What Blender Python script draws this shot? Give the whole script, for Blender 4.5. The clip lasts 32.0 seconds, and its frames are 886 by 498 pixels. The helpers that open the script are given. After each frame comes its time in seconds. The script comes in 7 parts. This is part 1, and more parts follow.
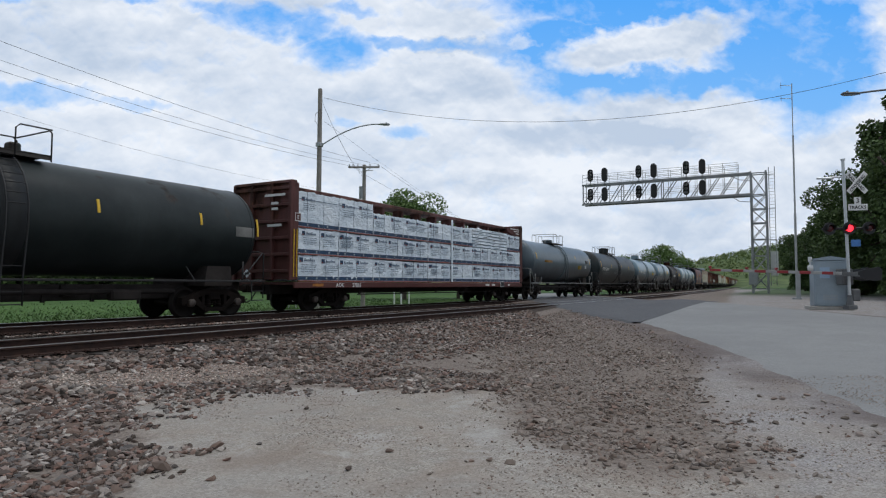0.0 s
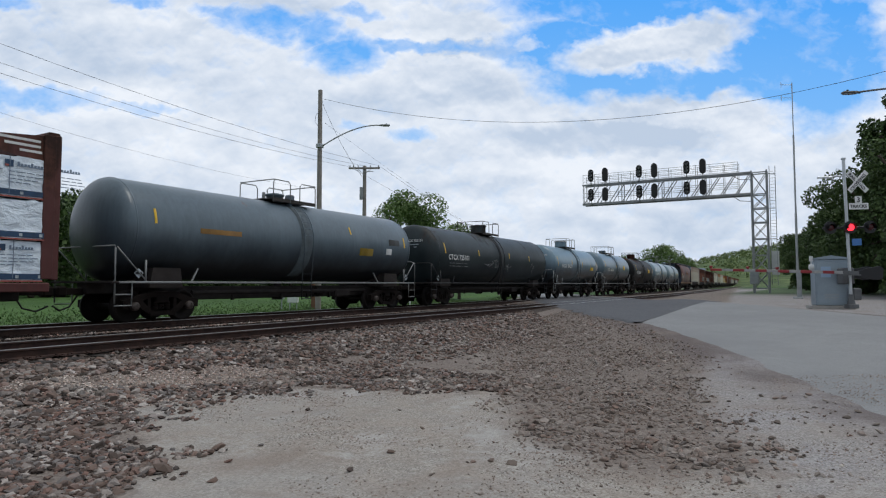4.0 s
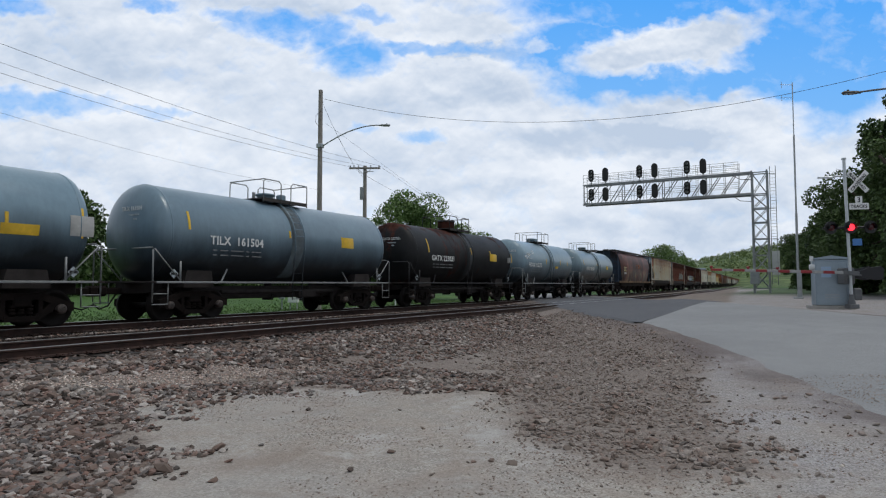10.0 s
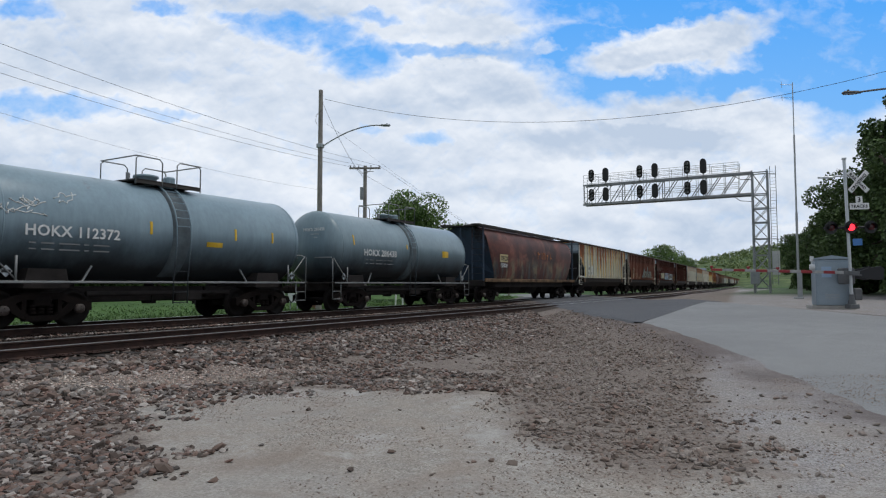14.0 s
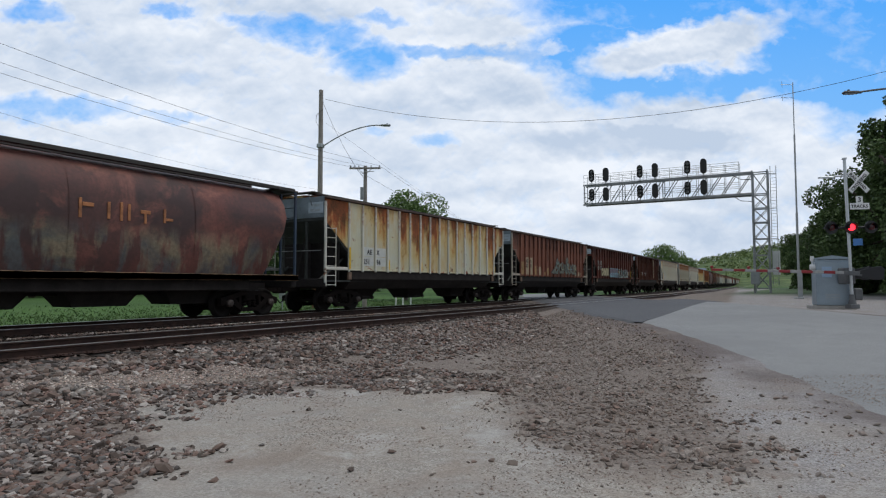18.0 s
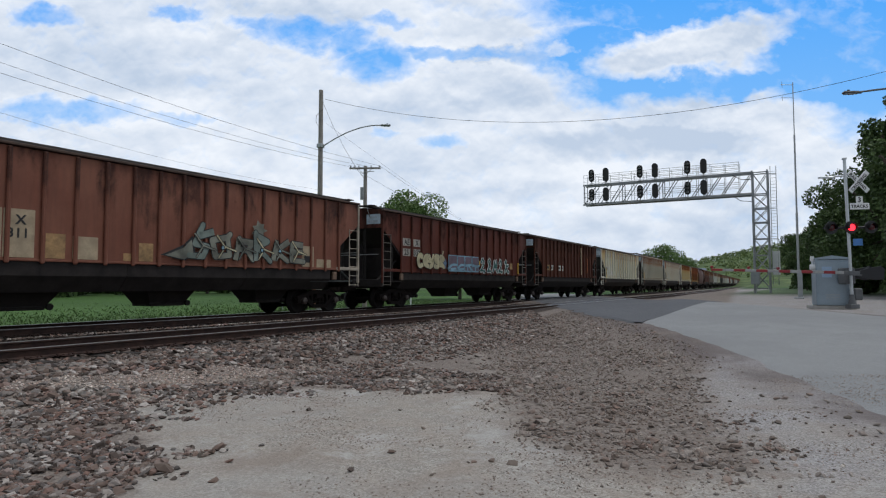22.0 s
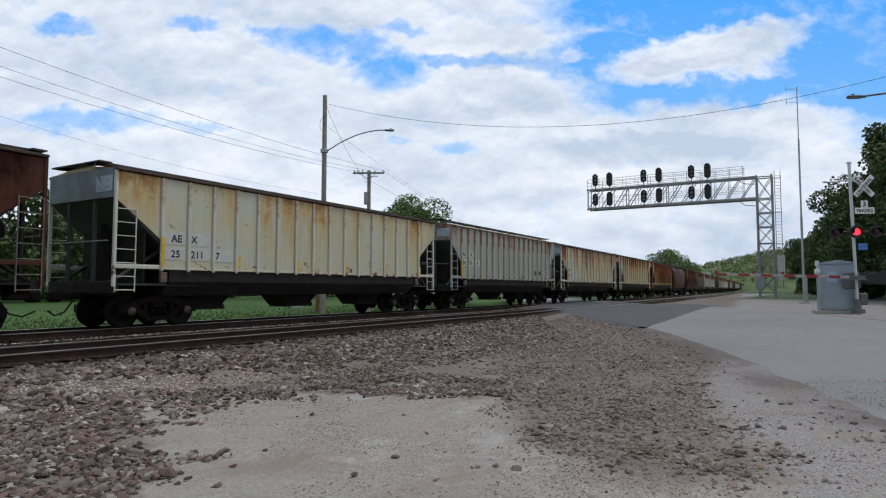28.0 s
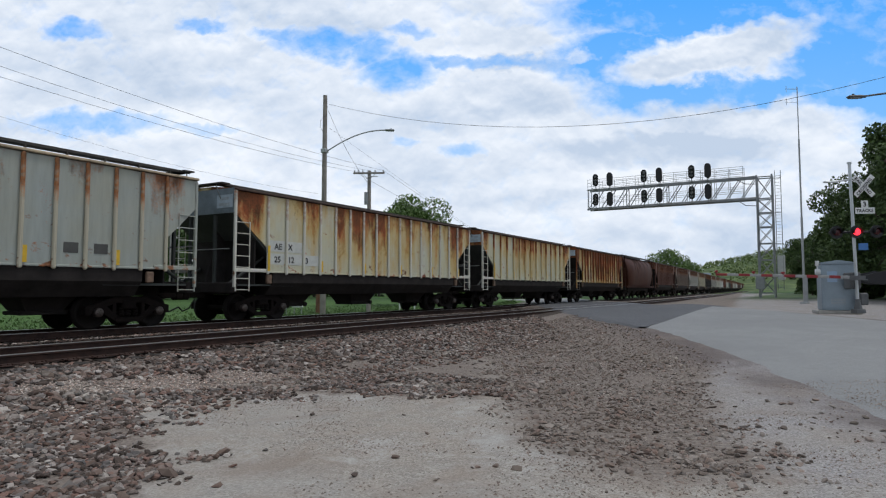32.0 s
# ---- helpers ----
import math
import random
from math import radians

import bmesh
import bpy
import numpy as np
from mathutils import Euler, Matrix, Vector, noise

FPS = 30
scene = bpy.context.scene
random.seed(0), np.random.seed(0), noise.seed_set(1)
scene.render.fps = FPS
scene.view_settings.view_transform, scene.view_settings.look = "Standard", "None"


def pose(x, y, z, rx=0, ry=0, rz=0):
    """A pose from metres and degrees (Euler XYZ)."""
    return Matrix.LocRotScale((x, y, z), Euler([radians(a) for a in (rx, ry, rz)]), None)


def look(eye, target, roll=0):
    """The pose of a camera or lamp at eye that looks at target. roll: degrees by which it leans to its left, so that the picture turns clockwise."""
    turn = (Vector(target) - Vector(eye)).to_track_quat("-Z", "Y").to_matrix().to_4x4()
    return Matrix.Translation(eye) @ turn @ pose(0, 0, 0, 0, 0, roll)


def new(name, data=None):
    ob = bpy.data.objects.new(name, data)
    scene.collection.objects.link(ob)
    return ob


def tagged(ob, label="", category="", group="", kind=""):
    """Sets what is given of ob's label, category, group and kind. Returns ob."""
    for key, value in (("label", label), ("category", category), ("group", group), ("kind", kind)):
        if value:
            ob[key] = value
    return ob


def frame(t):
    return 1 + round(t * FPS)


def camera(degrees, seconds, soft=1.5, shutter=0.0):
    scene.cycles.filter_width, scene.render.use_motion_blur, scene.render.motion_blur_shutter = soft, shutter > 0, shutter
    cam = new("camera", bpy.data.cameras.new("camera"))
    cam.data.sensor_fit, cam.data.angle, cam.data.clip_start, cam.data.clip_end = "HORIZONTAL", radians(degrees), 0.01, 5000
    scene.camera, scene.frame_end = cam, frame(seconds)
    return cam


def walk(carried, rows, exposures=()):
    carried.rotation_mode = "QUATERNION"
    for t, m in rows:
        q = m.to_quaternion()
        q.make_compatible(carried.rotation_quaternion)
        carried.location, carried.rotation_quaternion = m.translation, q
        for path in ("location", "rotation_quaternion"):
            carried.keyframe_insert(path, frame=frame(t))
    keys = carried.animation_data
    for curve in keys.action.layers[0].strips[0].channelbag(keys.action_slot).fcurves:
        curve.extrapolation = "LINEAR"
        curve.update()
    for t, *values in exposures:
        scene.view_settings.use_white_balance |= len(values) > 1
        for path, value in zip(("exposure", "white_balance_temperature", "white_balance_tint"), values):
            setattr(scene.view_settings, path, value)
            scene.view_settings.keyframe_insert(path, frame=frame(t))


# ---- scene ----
# World: x runs along the railway, y across it (the train's track is y = 0), z = 0 is the rail top.
LENS = 69.98
FOCAL = 784 / math.tan(radians(LENS / 2))
EYE = Vector((0.0, -17.4, 1.08))
HEADING, TILT = 30.2, 3.17
cam = camera(LENS, 32.0, soft=1.2)


def aim(dx, dy, roll=0.0):
    """The tripod head turned so that the picture shifts by dx, dy."""
    yaw = math.degrees(math.atan(dx / FOCAL))
    pitch = math.degrees(math.atan(dy / FOCAL))
    return Matrix.Translation(EYE) @ pose(0, 0, 0, 0, 0, HEADING + yaw - 90) @ pose(0, 0, 0, 90 + TILT + pitch) @ pose(0, 0, 0, 0, 0, roll)


walk(cam, [(0.0, aim(-1.5, -1.2, 0.22)), (0.5, aim(-0.6, -0.8, 0.16)), (1.0, aim(-0.4, -0.4, 0.1)), (2.0, aim(-0.2, -0.6, 0.05)),
           (3.0, aim(-0.4, 0, 0)), (6.0, aim(0, 0, 0)), (14.0, aim(0.6, 0, 0)), (18.0, aim(1.0, 0, 0)), (22.0, aim(1.0, 0.1, 0)),
           (23.0, aim(1.2, 1.8, 0)), (24.0, aim(2.0, 4.2, 0)), (24.5, aim(1.8, 5.0, 0)), (25.0, aim(4.0, 5.8, 0)),
           (25.5, aim(5.0, 6.8, 0)), (27.5, aim(7.0, 8.2, 0)), (28.5, aim(7.6, 8.4, 0)), (32.0, aim(7.8, 8.4, 0))],
     exposures=[(0.0, 0.0), (14.0, 0.0), (18.0, 0.03), (24.0, 0.03), (32.0, 0.08)])

# ---- light ----
SUN_EL, SUN_AZ = 71.0, -68.0     # the sun stands high behind thin cloud; azimuth in world degrees from +x
world = bpy.data.worlds.new("sky")
scene.world = world
world.use_nodes = True
wn, wl = world.node_tree.nodes, world.node_tree.links
wn.clear()
w_out = wn.new("ShaderNodeOutputWorld")
w_sky = wn.new("ShaderNodeTexSky")
w_sky.sky_type, w_sky.sun_disc = "NISHITA", False
w_sky.sun_elevation, w_sky.sun_rotation = radians(SUN_EL), radians(90 - SUN_AZ)
w_blue = wn.new("ShaderNodeBackground")
w_blue.inputs["Strength"].default_value = 0.1
w_cloud = wn.new("ShaderNodeBackground")
w_cloud.inputs["Color"].default_value = (0.84, 0.92, 1.0, 1)
w_cloud.inputs["Strength"].default_value = 0.55
w_co = wn.new("ShaderNodeTexCoord")
w_noise = wn.new("ShaderNodeTexNoise")
w_noise.inputs["Scale"].default_value, w_noise.inputs["Detail"].default_value = 2.2, 5
w_ramp = wn.new("ShaderNodeMapRange")
w_ramp.inputs["From Min"].default_value, w_ramp.inputs["From Max"].default_value = 0.40, 0.52
w_mix = wn.new("ShaderNodeMixShader")
wl.new(w_co.outputs["Generated"], w_noise.inputs["Vector"])
wl.new(w_noise.outputs["Fac"], w_ramp.inputs["Value"])
wl.new(w_sky.outputs["Color"], w_blue.inputs["Color"])
wl.new(w_ramp.outputs["Result"], w_mix.inputs[0])
wl.new(w_blue.outputs[0], w_mix.inputs[1])
wl.new(w_cloud.outputs[0], w_mix.inputs[2])
wl.new(w_mix.outputs[0], w_out.inputs[0])

sun = new("sun", bpy.data.lights.new("sun", "SUN"))
sun.data.energy, sun.data.angle, sun.data.color = 1.0, radians(16), (1.0, 0.96, 0.9)
_sd = Vector((math.cos(radians(SUN_EL)) * math.cos(radians(SUN_AZ)), math.cos(radians(SUN_EL)) * math.sin(radians(SUN_AZ)), math.sin(radians(SUN_EL))))
sun.matrix_world = look(_sd * 300, (0, 0, 0))


# ---- mesh building ----
class Geo:
    """Collects vertices and faces of one mesh."""

    def __init__(self):
        self.v, self.f, self.s, self.mi = [], [], [], []
        self.mat = 0

    def add(self, verts, faces, smooth=False, m=None):
        n = len(self.v)
        if m is not None:
            verts = [m @ Vector(p) for p in verts]
        self.v.extend(tuple(p) for p in verts)
        self.f.extend(tuple(i + n for i in q) for q in faces)
        self.s.extend([smooth] * len(faces))
        self.mi.extend([self.mat] * len(faces))
        return self

    def box(self, c, s, m=None, bev=0.0):
        hx, hy, hz = s[0] / 2, s[1] / 2, s[2] / 2
        b = min(bev, hx * 0.9, hy * 0.9, hz * 0.9)
        if b <= 0:
            vs = [(c[0] + x * hx, c[1] + y * hy, c[2] + z * hz) for z in (-1, 1) for y in (-1, 1) for x in (-1, 1)]
            return self.add(vs, [(0, 2, 3, 1), (4, 5, 7, 6), (0, 1, 5, 4), (2, 6, 7, 3), (0, 4, 6, 2), (1, 3, 7, 5)], False, m)
        vs, idx = [], {}
        for x in (-1, 1):
            for y in (-1, 1):
                for z in (-1, 1):
                    for k, (dx, dy, dz) in enumerate(((0, b, b), (b, 0, b), (b, b, 0))):
                        idx[x, y, z, k] = len(vs)
                        vs.append((c[0] + x * (hx - dx), c[1] + y * (hy - dy), c[2] + z * (hz - dz)))
        fs = []
        for q in (-1, 1):
            w = 1 if q > 0 else -1
            fx = [idx[q, -1, -1, 0], idx[q, 1, -1, 0], idx[q, 1, 1, 0], idx[q, -1, 1, 0]]
            fy = [idx[-1, q, -1, 1], idx[-1, q, 1, 1], idx[1, q, 1, 1], idx[1, q, -1, 1]]
            fz = [idx[-1, -1, q, 2], idx[1, -1, q, 2], idx[1, 1, q, 2], idx[-1, 1, q, 2]]
            fs += [tuple(a[::w]) for a in (fx, fy, fz)]
        for a in (-1, 1):
            for d in (-1, 1):
                e = [(idx[-1, a, d, 1], idx[1, a, d, 1], idx[1, a, d, 2], idx[-1, a, d, 2]),
                     (idx[a, -1, d, 0], idx[a, -1, d, 2], idx[a, 1, d, 2], idx[a, 1, d, 0]),
                     (idx[a, d, -1, 0], idx[a, d, 1, 0], idx[a, d, 1, 1], idx[a, d, -1, 1])]
                fs += [q if a * d < 0 else q[::-1] for q in e]
        for x in (-1, 1):
            for y in (-1, 1):
                for z in (-1, 1):
                    t = (idx[x, y, z, 0], idx[x, y, z, 1], idx[x, y, z, 2])
                    fs.append(t if x * y * z > 0 else t[::-1])
        return self.add(vs, fs, False, m)

    def tube(self, p0, p1, r, n=8, r2=None, caps=True, m=None):
        p0, p1 = Vector(p0), Vector(p1)
        r2 = r if r2 is None else r2
        q = (p1 - p0).to_track_quat("Z", "Y").to_matrix()
        ring = [q @ Vector((math.cos(2 * math.pi * i / n), math.sin(2 * math.pi * i / n), 0)) for i in range(n)]
        a = [p0 + d * r for d in ring]
        b = [p1 + d * r2 for d in ring]
        self.add(a + b, [(i, (i + 1) % n, n + (i + 1) % n, n + i) for i in range(n)], n > 5, m)
        if caps:
            self.add(a, [tuple(range(n))[::-1]], False, m)
            self.add(b, [tuple(range(n))], False, m)
        return self

    def path(self, pts, r, n=6, m=None):
        pts = [Vector(p) for p in pts]
        rings = []
        up = Vector((0.123, 0.31, 0.94)).normalized()
        for i, p in enumerate(pts):
            d = (pts[min(i + 1, len(pts) - 1)] - pts[max(i - 1, 0)]).normalized()
            a = d.cross(up)
            a = a.normalized() if a.length > 1e-4 else Vector((1, 0, 0))
            b = d.cross(a)
            rings.append([p + (a * math.cos(2 * math.pi * k / n) + b * math.sin(2 * math.pi * k / n)) * r for k in range(n)])
        vs = [q for ring in rings for q in ring]
        fs = [(i * n + k, (i + 1) * n + k, (i + 1) * n + (k + 1) % n, i * n + (k + 1) % n) for i in range(len(pts) - 1) for k in range(n)]
        fs += [tuple(range(n)), tuple(range(len(vs) - n, len(vs)))[::-1]]
        return self.add(vs, fs, True, m)

    def lathe(self, prof, n=24, m=None, smooth=True):
        """Turns a profile of (radius, z) round z."""
        vs = [(r * math.cos(2 * math.pi * k / n), r * math.sin(2 * math.pi * k / n), z) for r, z in prof for k in range(n)]
        fs = [(i * n + k, i * n + (k + 1) % n, (i + 1) * n + (k + 1) % n, (i + 1) * n + k) for i in range(len(prof) - 1) for k in range(n)]
        self.add(vs, fs, smooth, m)
        if prof[0][0] > 1e-4:
            self.add(vs[:n], [tuple(range(n))[::-1]], False, m)
        if prof[-1][0] > 1e-4:
            self.add(vs[-n:], [tuple(range(n))], False, m)
        return self

    def prism(self, poly, a, b, m=None):
        """A polygon of (x, z), counter-clockwise seen from -y, between y = a and y = b."""
        n = len(poly)
        vs = [(x, a, z) for x, z in poly] + [(x, b, z) for x, z in poly]
        fs = [tuple(range(n)), tuple(range(n, 2 * n))[::-1]] + [(i, n + i, n + (i + 1) % n, (i + 1) % n) for i in range(n)]
        return self.add(vs, fs, False, m)

    def mesh(self, name, mats):
        me = bpy.data.meshes.new(name)
        me.from_pydata(self.v, [], self.f)
        for mt in (mats if isinstance(mats, (list, tuple)) else [mats]):
            me.materials.append(mt)
        me.polygons.foreach_set("use_smooth", self.s)
        me.polygons.foreach_set("material_index", self.mi)
        me.update()
        return me


def part(name, geo, material, parent=None, label=""):
    """One mesh object, under a thing or a part."""
    ob = new(name, geo.mesh(name, material) if isinstance(geo, Geo) else geo)
    if parent is not None:
        ob.parent = parent
    if label:
        ob["label"] = label
    return ob


def thing(name, m, label, category, group="", kind=""):
    ob = new(name)
    ob.empty_display_size = 0.2
    ob.matrix_basis = m
    return tagged(ob, label, category, group, kind)


def lettering(name, text, size, m, material, parent, label="", fat=0.022, space=1.05):
    """Raised letters in the built-in font, standing in the local xz plane and facing -y."""
    cu = bpy.data.curves.new(name, "FONT")
    cu.body, cu.size, cu.extrude, cu.align_x, cu.resolution_u = text, size, 0.002, "LEFT", 2
    cu.offset, cu.space_character = size * fat, space
    tmp = bpy.data.objects.new(name, cu)
    me = bpy.data.meshes.new_from_object(tmp)
    bpy.data.objects.remove(tmp)
    bpy.data.curves.remove(cu)
    me.materials.clear()
    me.materials.append(material)
    ob = new(name, me)
    ob.parent = parent
    ob.matrix_basis = m
    if label:
        ob["label"] = label
    return ob


# ---- materials ----
def tree_of(name):
    mt = bpy.data.materials.new(name)
    mt.use_nodes = True
    nt = mt.node_tree
    return mt, nt, nt.nodes["Principled BSDF"]


class Nodes:
    """Short hands for building node trees."""

    def __init__(self, nt):
        self.nt = nt

    def n(self, kind, **props):
        node = self.nt.nodes.new(kind)
        for key, value in props.items():
            node.inputs[key.replace("_", " ")].default_value = value
        return node

    def link(self, a, b):
        self.nt.links.new(a, b)

    def coords(self, scale=(1, 1, 1), loc=(0, 0, 0), rot=(0, 0, 0)):
        tc, mp = self.n("ShaderNodeTexCoord"), self.n("ShaderNodeMapping")
        mp.inputs["Scale"].default_value, mp.inputs["Location"].default_value, mp.inputs["Rotation"].default_value = scale, loc, rot
        self.link(tc.outputs["Object"], mp.inputs["Vector"])
        return mp.outputs["Vector"]

    def noise(self, vec, scale, detail=4.0, rough=0.55, dist=0.0):
        nd = self.n("ShaderNodeTexNoise")
        nd.inputs["Scale"].default_value, nd.inputs["Detail"].default_value = scale, detail
        nd.inputs["Roughness"].default_value, nd.inputs["Distortion"].default_value = rough, dist
        self.link(vec, nd.inputs["Vector"])
        return nd.outputs["Fac"]

    def ramp(self, fac, a, b, c=0.0, d=1.0):
        mr = self.n("ShaderNodeMapRange")
        for key, value in (("From Min", a), ("From Max", b), ("To Min", c), ("To Max", d)):
            mr.inputs[key].default_value = value
        self.link(fac, mr.inputs["Value"])
        return mr.outputs["Result"]

    def math(self, op, a, b=0.0, clamp=False):
        nd = self.nt.nodes.new("ShaderNodeMath")
        nd.operation, nd.use_clamp = op, clamp
        for k, val in enumerate((a, b)):
            if isinstance(val, (int, float)):
                nd.inputs[k].default_value = val
            else:
                self.link(val, nd.inputs[k])
        return nd.outputs[0]

    def mix(self, fac, a, b):
        nd = self.nt.nodes.new("ShaderNodeMix")
        nd.data_type = "RGBA"
        for k, val in ((0, fac), (6, a), (7, b)):
            if isinstance(val, (int, float)):
                nd.inputs[k].default_value = val
            elif isinstance(val, (tuple, list)):
                nd.inputs[k].default_value = (*val[:3], 1)
            else:
                self.link(val, nd.inputs[k])
        return nd.outputs[2]

    def bump(self, height, strength, dist, bsdf):
        nd = self.n("ShaderNodeBump", Strength=strength, Distance=dist)
        self.link(height, nd.inputs["Height"])
        self.link(nd.outputs["Normal"], bsdf.inputs["Normal"])


def plain(name, col, rough=0.6, metal=0.0, vary=0.25, scale=3.0, grain=40.0, bump=0.15, spec=None):
    """A painted or raw surface with patchy wear and fine grain."""
    mt, nt, bs = tree_of(name)
    k = Nodes(nt)
    vec = k.coords()
    big, fine = k.noise(vec, scale, 5, 0.6), k.noise(vec, grain, 3, 0.6)
    lo = tuple(c * (1 - vary) for c in col)
    hi = tuple(min(1, c * (1 + vary)) for c in col)
    c1 = k.mix(k.ramp(big, 0.3, 0.7), lo, hi)
    c2 = k.mix(k.math("MULTIPLY", k.ramp(fine, 0.35, 0.75), 0.35), c1, lo)
    k.link(c2, bs.inputs["Base Color"])
    k.link(k.ramp(big, 0.2, 0.8, max(0, rough - 0.12), min(1, rough + 0.12)), bs.inputs["Roughness"])
    bs.inputs["Metallic"].default_value = metal
    if spec is not None:
        bs.inputs["Specular IOR Level"].default_value = spec
    if bump:
        k.bump(fine, bump, 0.01, bs)
    return mt


def glow(name, col, strength):
    mt, nt, bs = tree_of(name)
    bs.inputs["Base Color"].default_value = (*col, 1)
    bs.inputs["Emission Color"].default_value = (*col, 1)
    bs.inputs["Emission Strength"].default_value = strength
    return mt


def car_paint(name, col, rust=(0.16, 0.06, 0.03), amount=0.3, streak=0.5, grime=0.35, rough=0.5, top=4.3, low=1.6, pale=None, halo=None, grimy_shade=None, spec=0.5, foot=0.0):
    """Weathered freight car paint: rust patches, streaks that run down from the roof edge, grime and fading."""
    mt, nt, bs = tree_of(name)
    k = Nodes(nt)
    vec = k.coords()
    tall = k.coords(scale=(1.7, 1.7, 0.22))
    big = k.noise(vec, 0.55, 5, 0.62)
    streaks = k.noise(tall, 2.1, 5, 0.65)
    fine = k.noise(vec, 14, 5, 0.7)
    sep = k.n("ShaderNodeSeparateXYZ")
    k.link(k.coords(), sep.inputs[0])
    hang = k.ramp(sep.outputs["Z"], low, top)
    faded = k.mix(k.ramp(big, 0.35, 0.7), col, pale if pale else tuple(min(1, c * 1.25 + 0.02) for c in col))
    # streaks fade out on their way down the side, and differ from panel to panel
    panel = k.noise(k.coords(scale=(1.0, 1.0, 0.12), loc=(3.0, 0, 0)), 0.95, 3, 0.5)
    drops = k.noise(k.coords(scale=(1, 1, 0.6), loc=(4, 8, 2)), 2.3, 5, 0.6, 0.6)
    s1 = k.math("ADD", k.math("MULTIPLY", hang, 0.75), k.math("ADD", k.math("ADD", k.math("MULTIPLY", k.ramp(streaks, 0.32, 0.68), 0.25), k.math("MULTIPLY", k.ramp(drops, 0.34, 0.66), 0.3)), k.math("MULTIPLY", k.ramp(panel, 0.38, 0.62), 0.75)))
    s2 = k.ramp(k.math("ADD", s1, k.math("MULTIPLY", k.math("SUBTRACT", fine, 0.5), 0.5)), 1.55 - streak, 1.92 - streak)
    p1 = k.ramp(k.math("ADD", k.math("MULTIPLY", k.ramp(big, 0.3, 0.7), 0.6), k.math("MULTIPLY", k.ramp(fine, 0.3, 0.7), 0.4)), 1.0 - 0.5 * amount, 1.15 - 0.5 * amount)
    rusty = k.math("MAXIMUM", s2, p1)
    if foot:
        # rust eats upward from the bottom edge in ragged patches
        spots = k.noise(k.coords(scale=(1, 1, 1.4), loc=(2, 7, 1)), 3.2, 5, 0.6, 0.4)
        edge = k.math("ADD", k.math("MULTIPLY", k.ramp(sep.outputs["Z"], low + 0.85, low + 0.05), 0.26 * foot), spots)
        rusty = k.math("MAXIMUM", rusty, k.ramp(edge, 0.66, 0.74))
    if halo:
        faded = k.mix(k.math("MULTIPLY", k.ramp(s1, 1.08 - streak, 1.7 - streak), 0.85), faded, halo)
    blot = k.noise(k.coords(scale=(1, 1, 0.55), loc=(6, 2, 3)), 1.9, 6, 0.65, 0.5)
    rustc = k.mix(k.ramp(k.math("ADD", k.math("MULTIPLY", fine, 0.35), k.math("MULTIPLY", blot, 0.65)), 0.43, 0.58), tuple(c * 0.42 for c in rust), tuple(min(1, c * 2.5) for c in rust))
    rustc = k.mix(k.math("MULTIPLY", k.ramp(s1, 1.72 - streak, 2.0 - streak), 0.55), rustc, tuple(c * 0.4 for c in rust))
    dirt = k.math("MULTIPLY", k.ramp(k.noise(tall, 5.0, 4, 0.6), 0.35, 0.75), grime)
    dusty = k.mix(dirt, faded, tuple(c * 0.3 + 0.012 for c in col))
    c2 = k.mix(k.math("MULTIPLY", rusty, 0.94), dusty, rustc)
    if grimy_shade:
        # underside shade and black grime painted on the lower flank, with ragged upper edge
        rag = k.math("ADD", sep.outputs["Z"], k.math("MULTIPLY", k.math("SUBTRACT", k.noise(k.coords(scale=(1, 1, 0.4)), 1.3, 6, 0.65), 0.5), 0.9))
        c2 = k.mix(k.math("MULTIPLY", k.ramp(rag, grimy_shade + 0.75, grimy_shade - 0.4), 0.93), c2, (0.012, 0.013, 0.015))
    bs.inputs["Specular IOR Level"].default_value = spec
    k.link(c2, bs.inputs["Base Color"])
    k.link(k.ramp(rusty, 0, 1, rough, 0.88), bs.inputs["Roughness"])
    k.bump(k.math("ADD", fine, k.math("MULTIPLY", rusty, 0.5)), 0.18, 0.012, bs)
    return mt

M_STEEL = plain("galvanised steel", (0.42, 0.44, 0.45), 0.5, 0.55, 0.18, 2, 30)
M_GREYP = plain("grey painted steel", (0.34, 0.36, 0.37), 0.5, 0.2, 0.2, 2, 30)
M_WHITE = plain("white sheet", (0.78, 0.79, 0.78), 0.45, 0, 0.08, 4, 50, 0.05)
M_BLACK = plain("black paint", (0.015, 0.015, 0.016), 0.5, 0, 0.3, 3, 40)
M_RUBBER = plain("grimy black iron", (0.022, 0.019, 0.018), 0.75, 0.1, 0.35, 4, 30)
M_WOODP = plain("weathered pole wood", (0.3, 0.275, 0.25), 0.85, 0, 0.3, 1.5, 25, 0.4)
M_WOODB = plain("brown post wood", (0.2, 0.1, 0.06), 0.85, 0, 0.3, 1.5, 25, 0.4)
M_WIRE = plain("dark cable", (0.05, 0.05, 0.055), 0.6, 0, 0.1)
M_BLUE = plain("blue sign", (0.06, 0.2, 0.5), 0.45, 0, 0.1, 5, 50, 0.05)
M_ALU = plain("bare aluminium", (0.6, 0.63, 0.65), 0.42, 0.75, 0.12, 1.5, 30)
M_CABINET = plain("brushed aluminium cabinet", (0.33, 0.40, 0.46), 0.45, 0.5, 0.14, 1.2, 26)
M_LETTER = plain("black lettering", (0.02, 0.02, 0.022), 0.6, 0, 0.2)
M_WLET = plain("white lettering", (0.72, 0.73, 0.72), 0.6, 0, 0.15, 6, 40, 0.05)
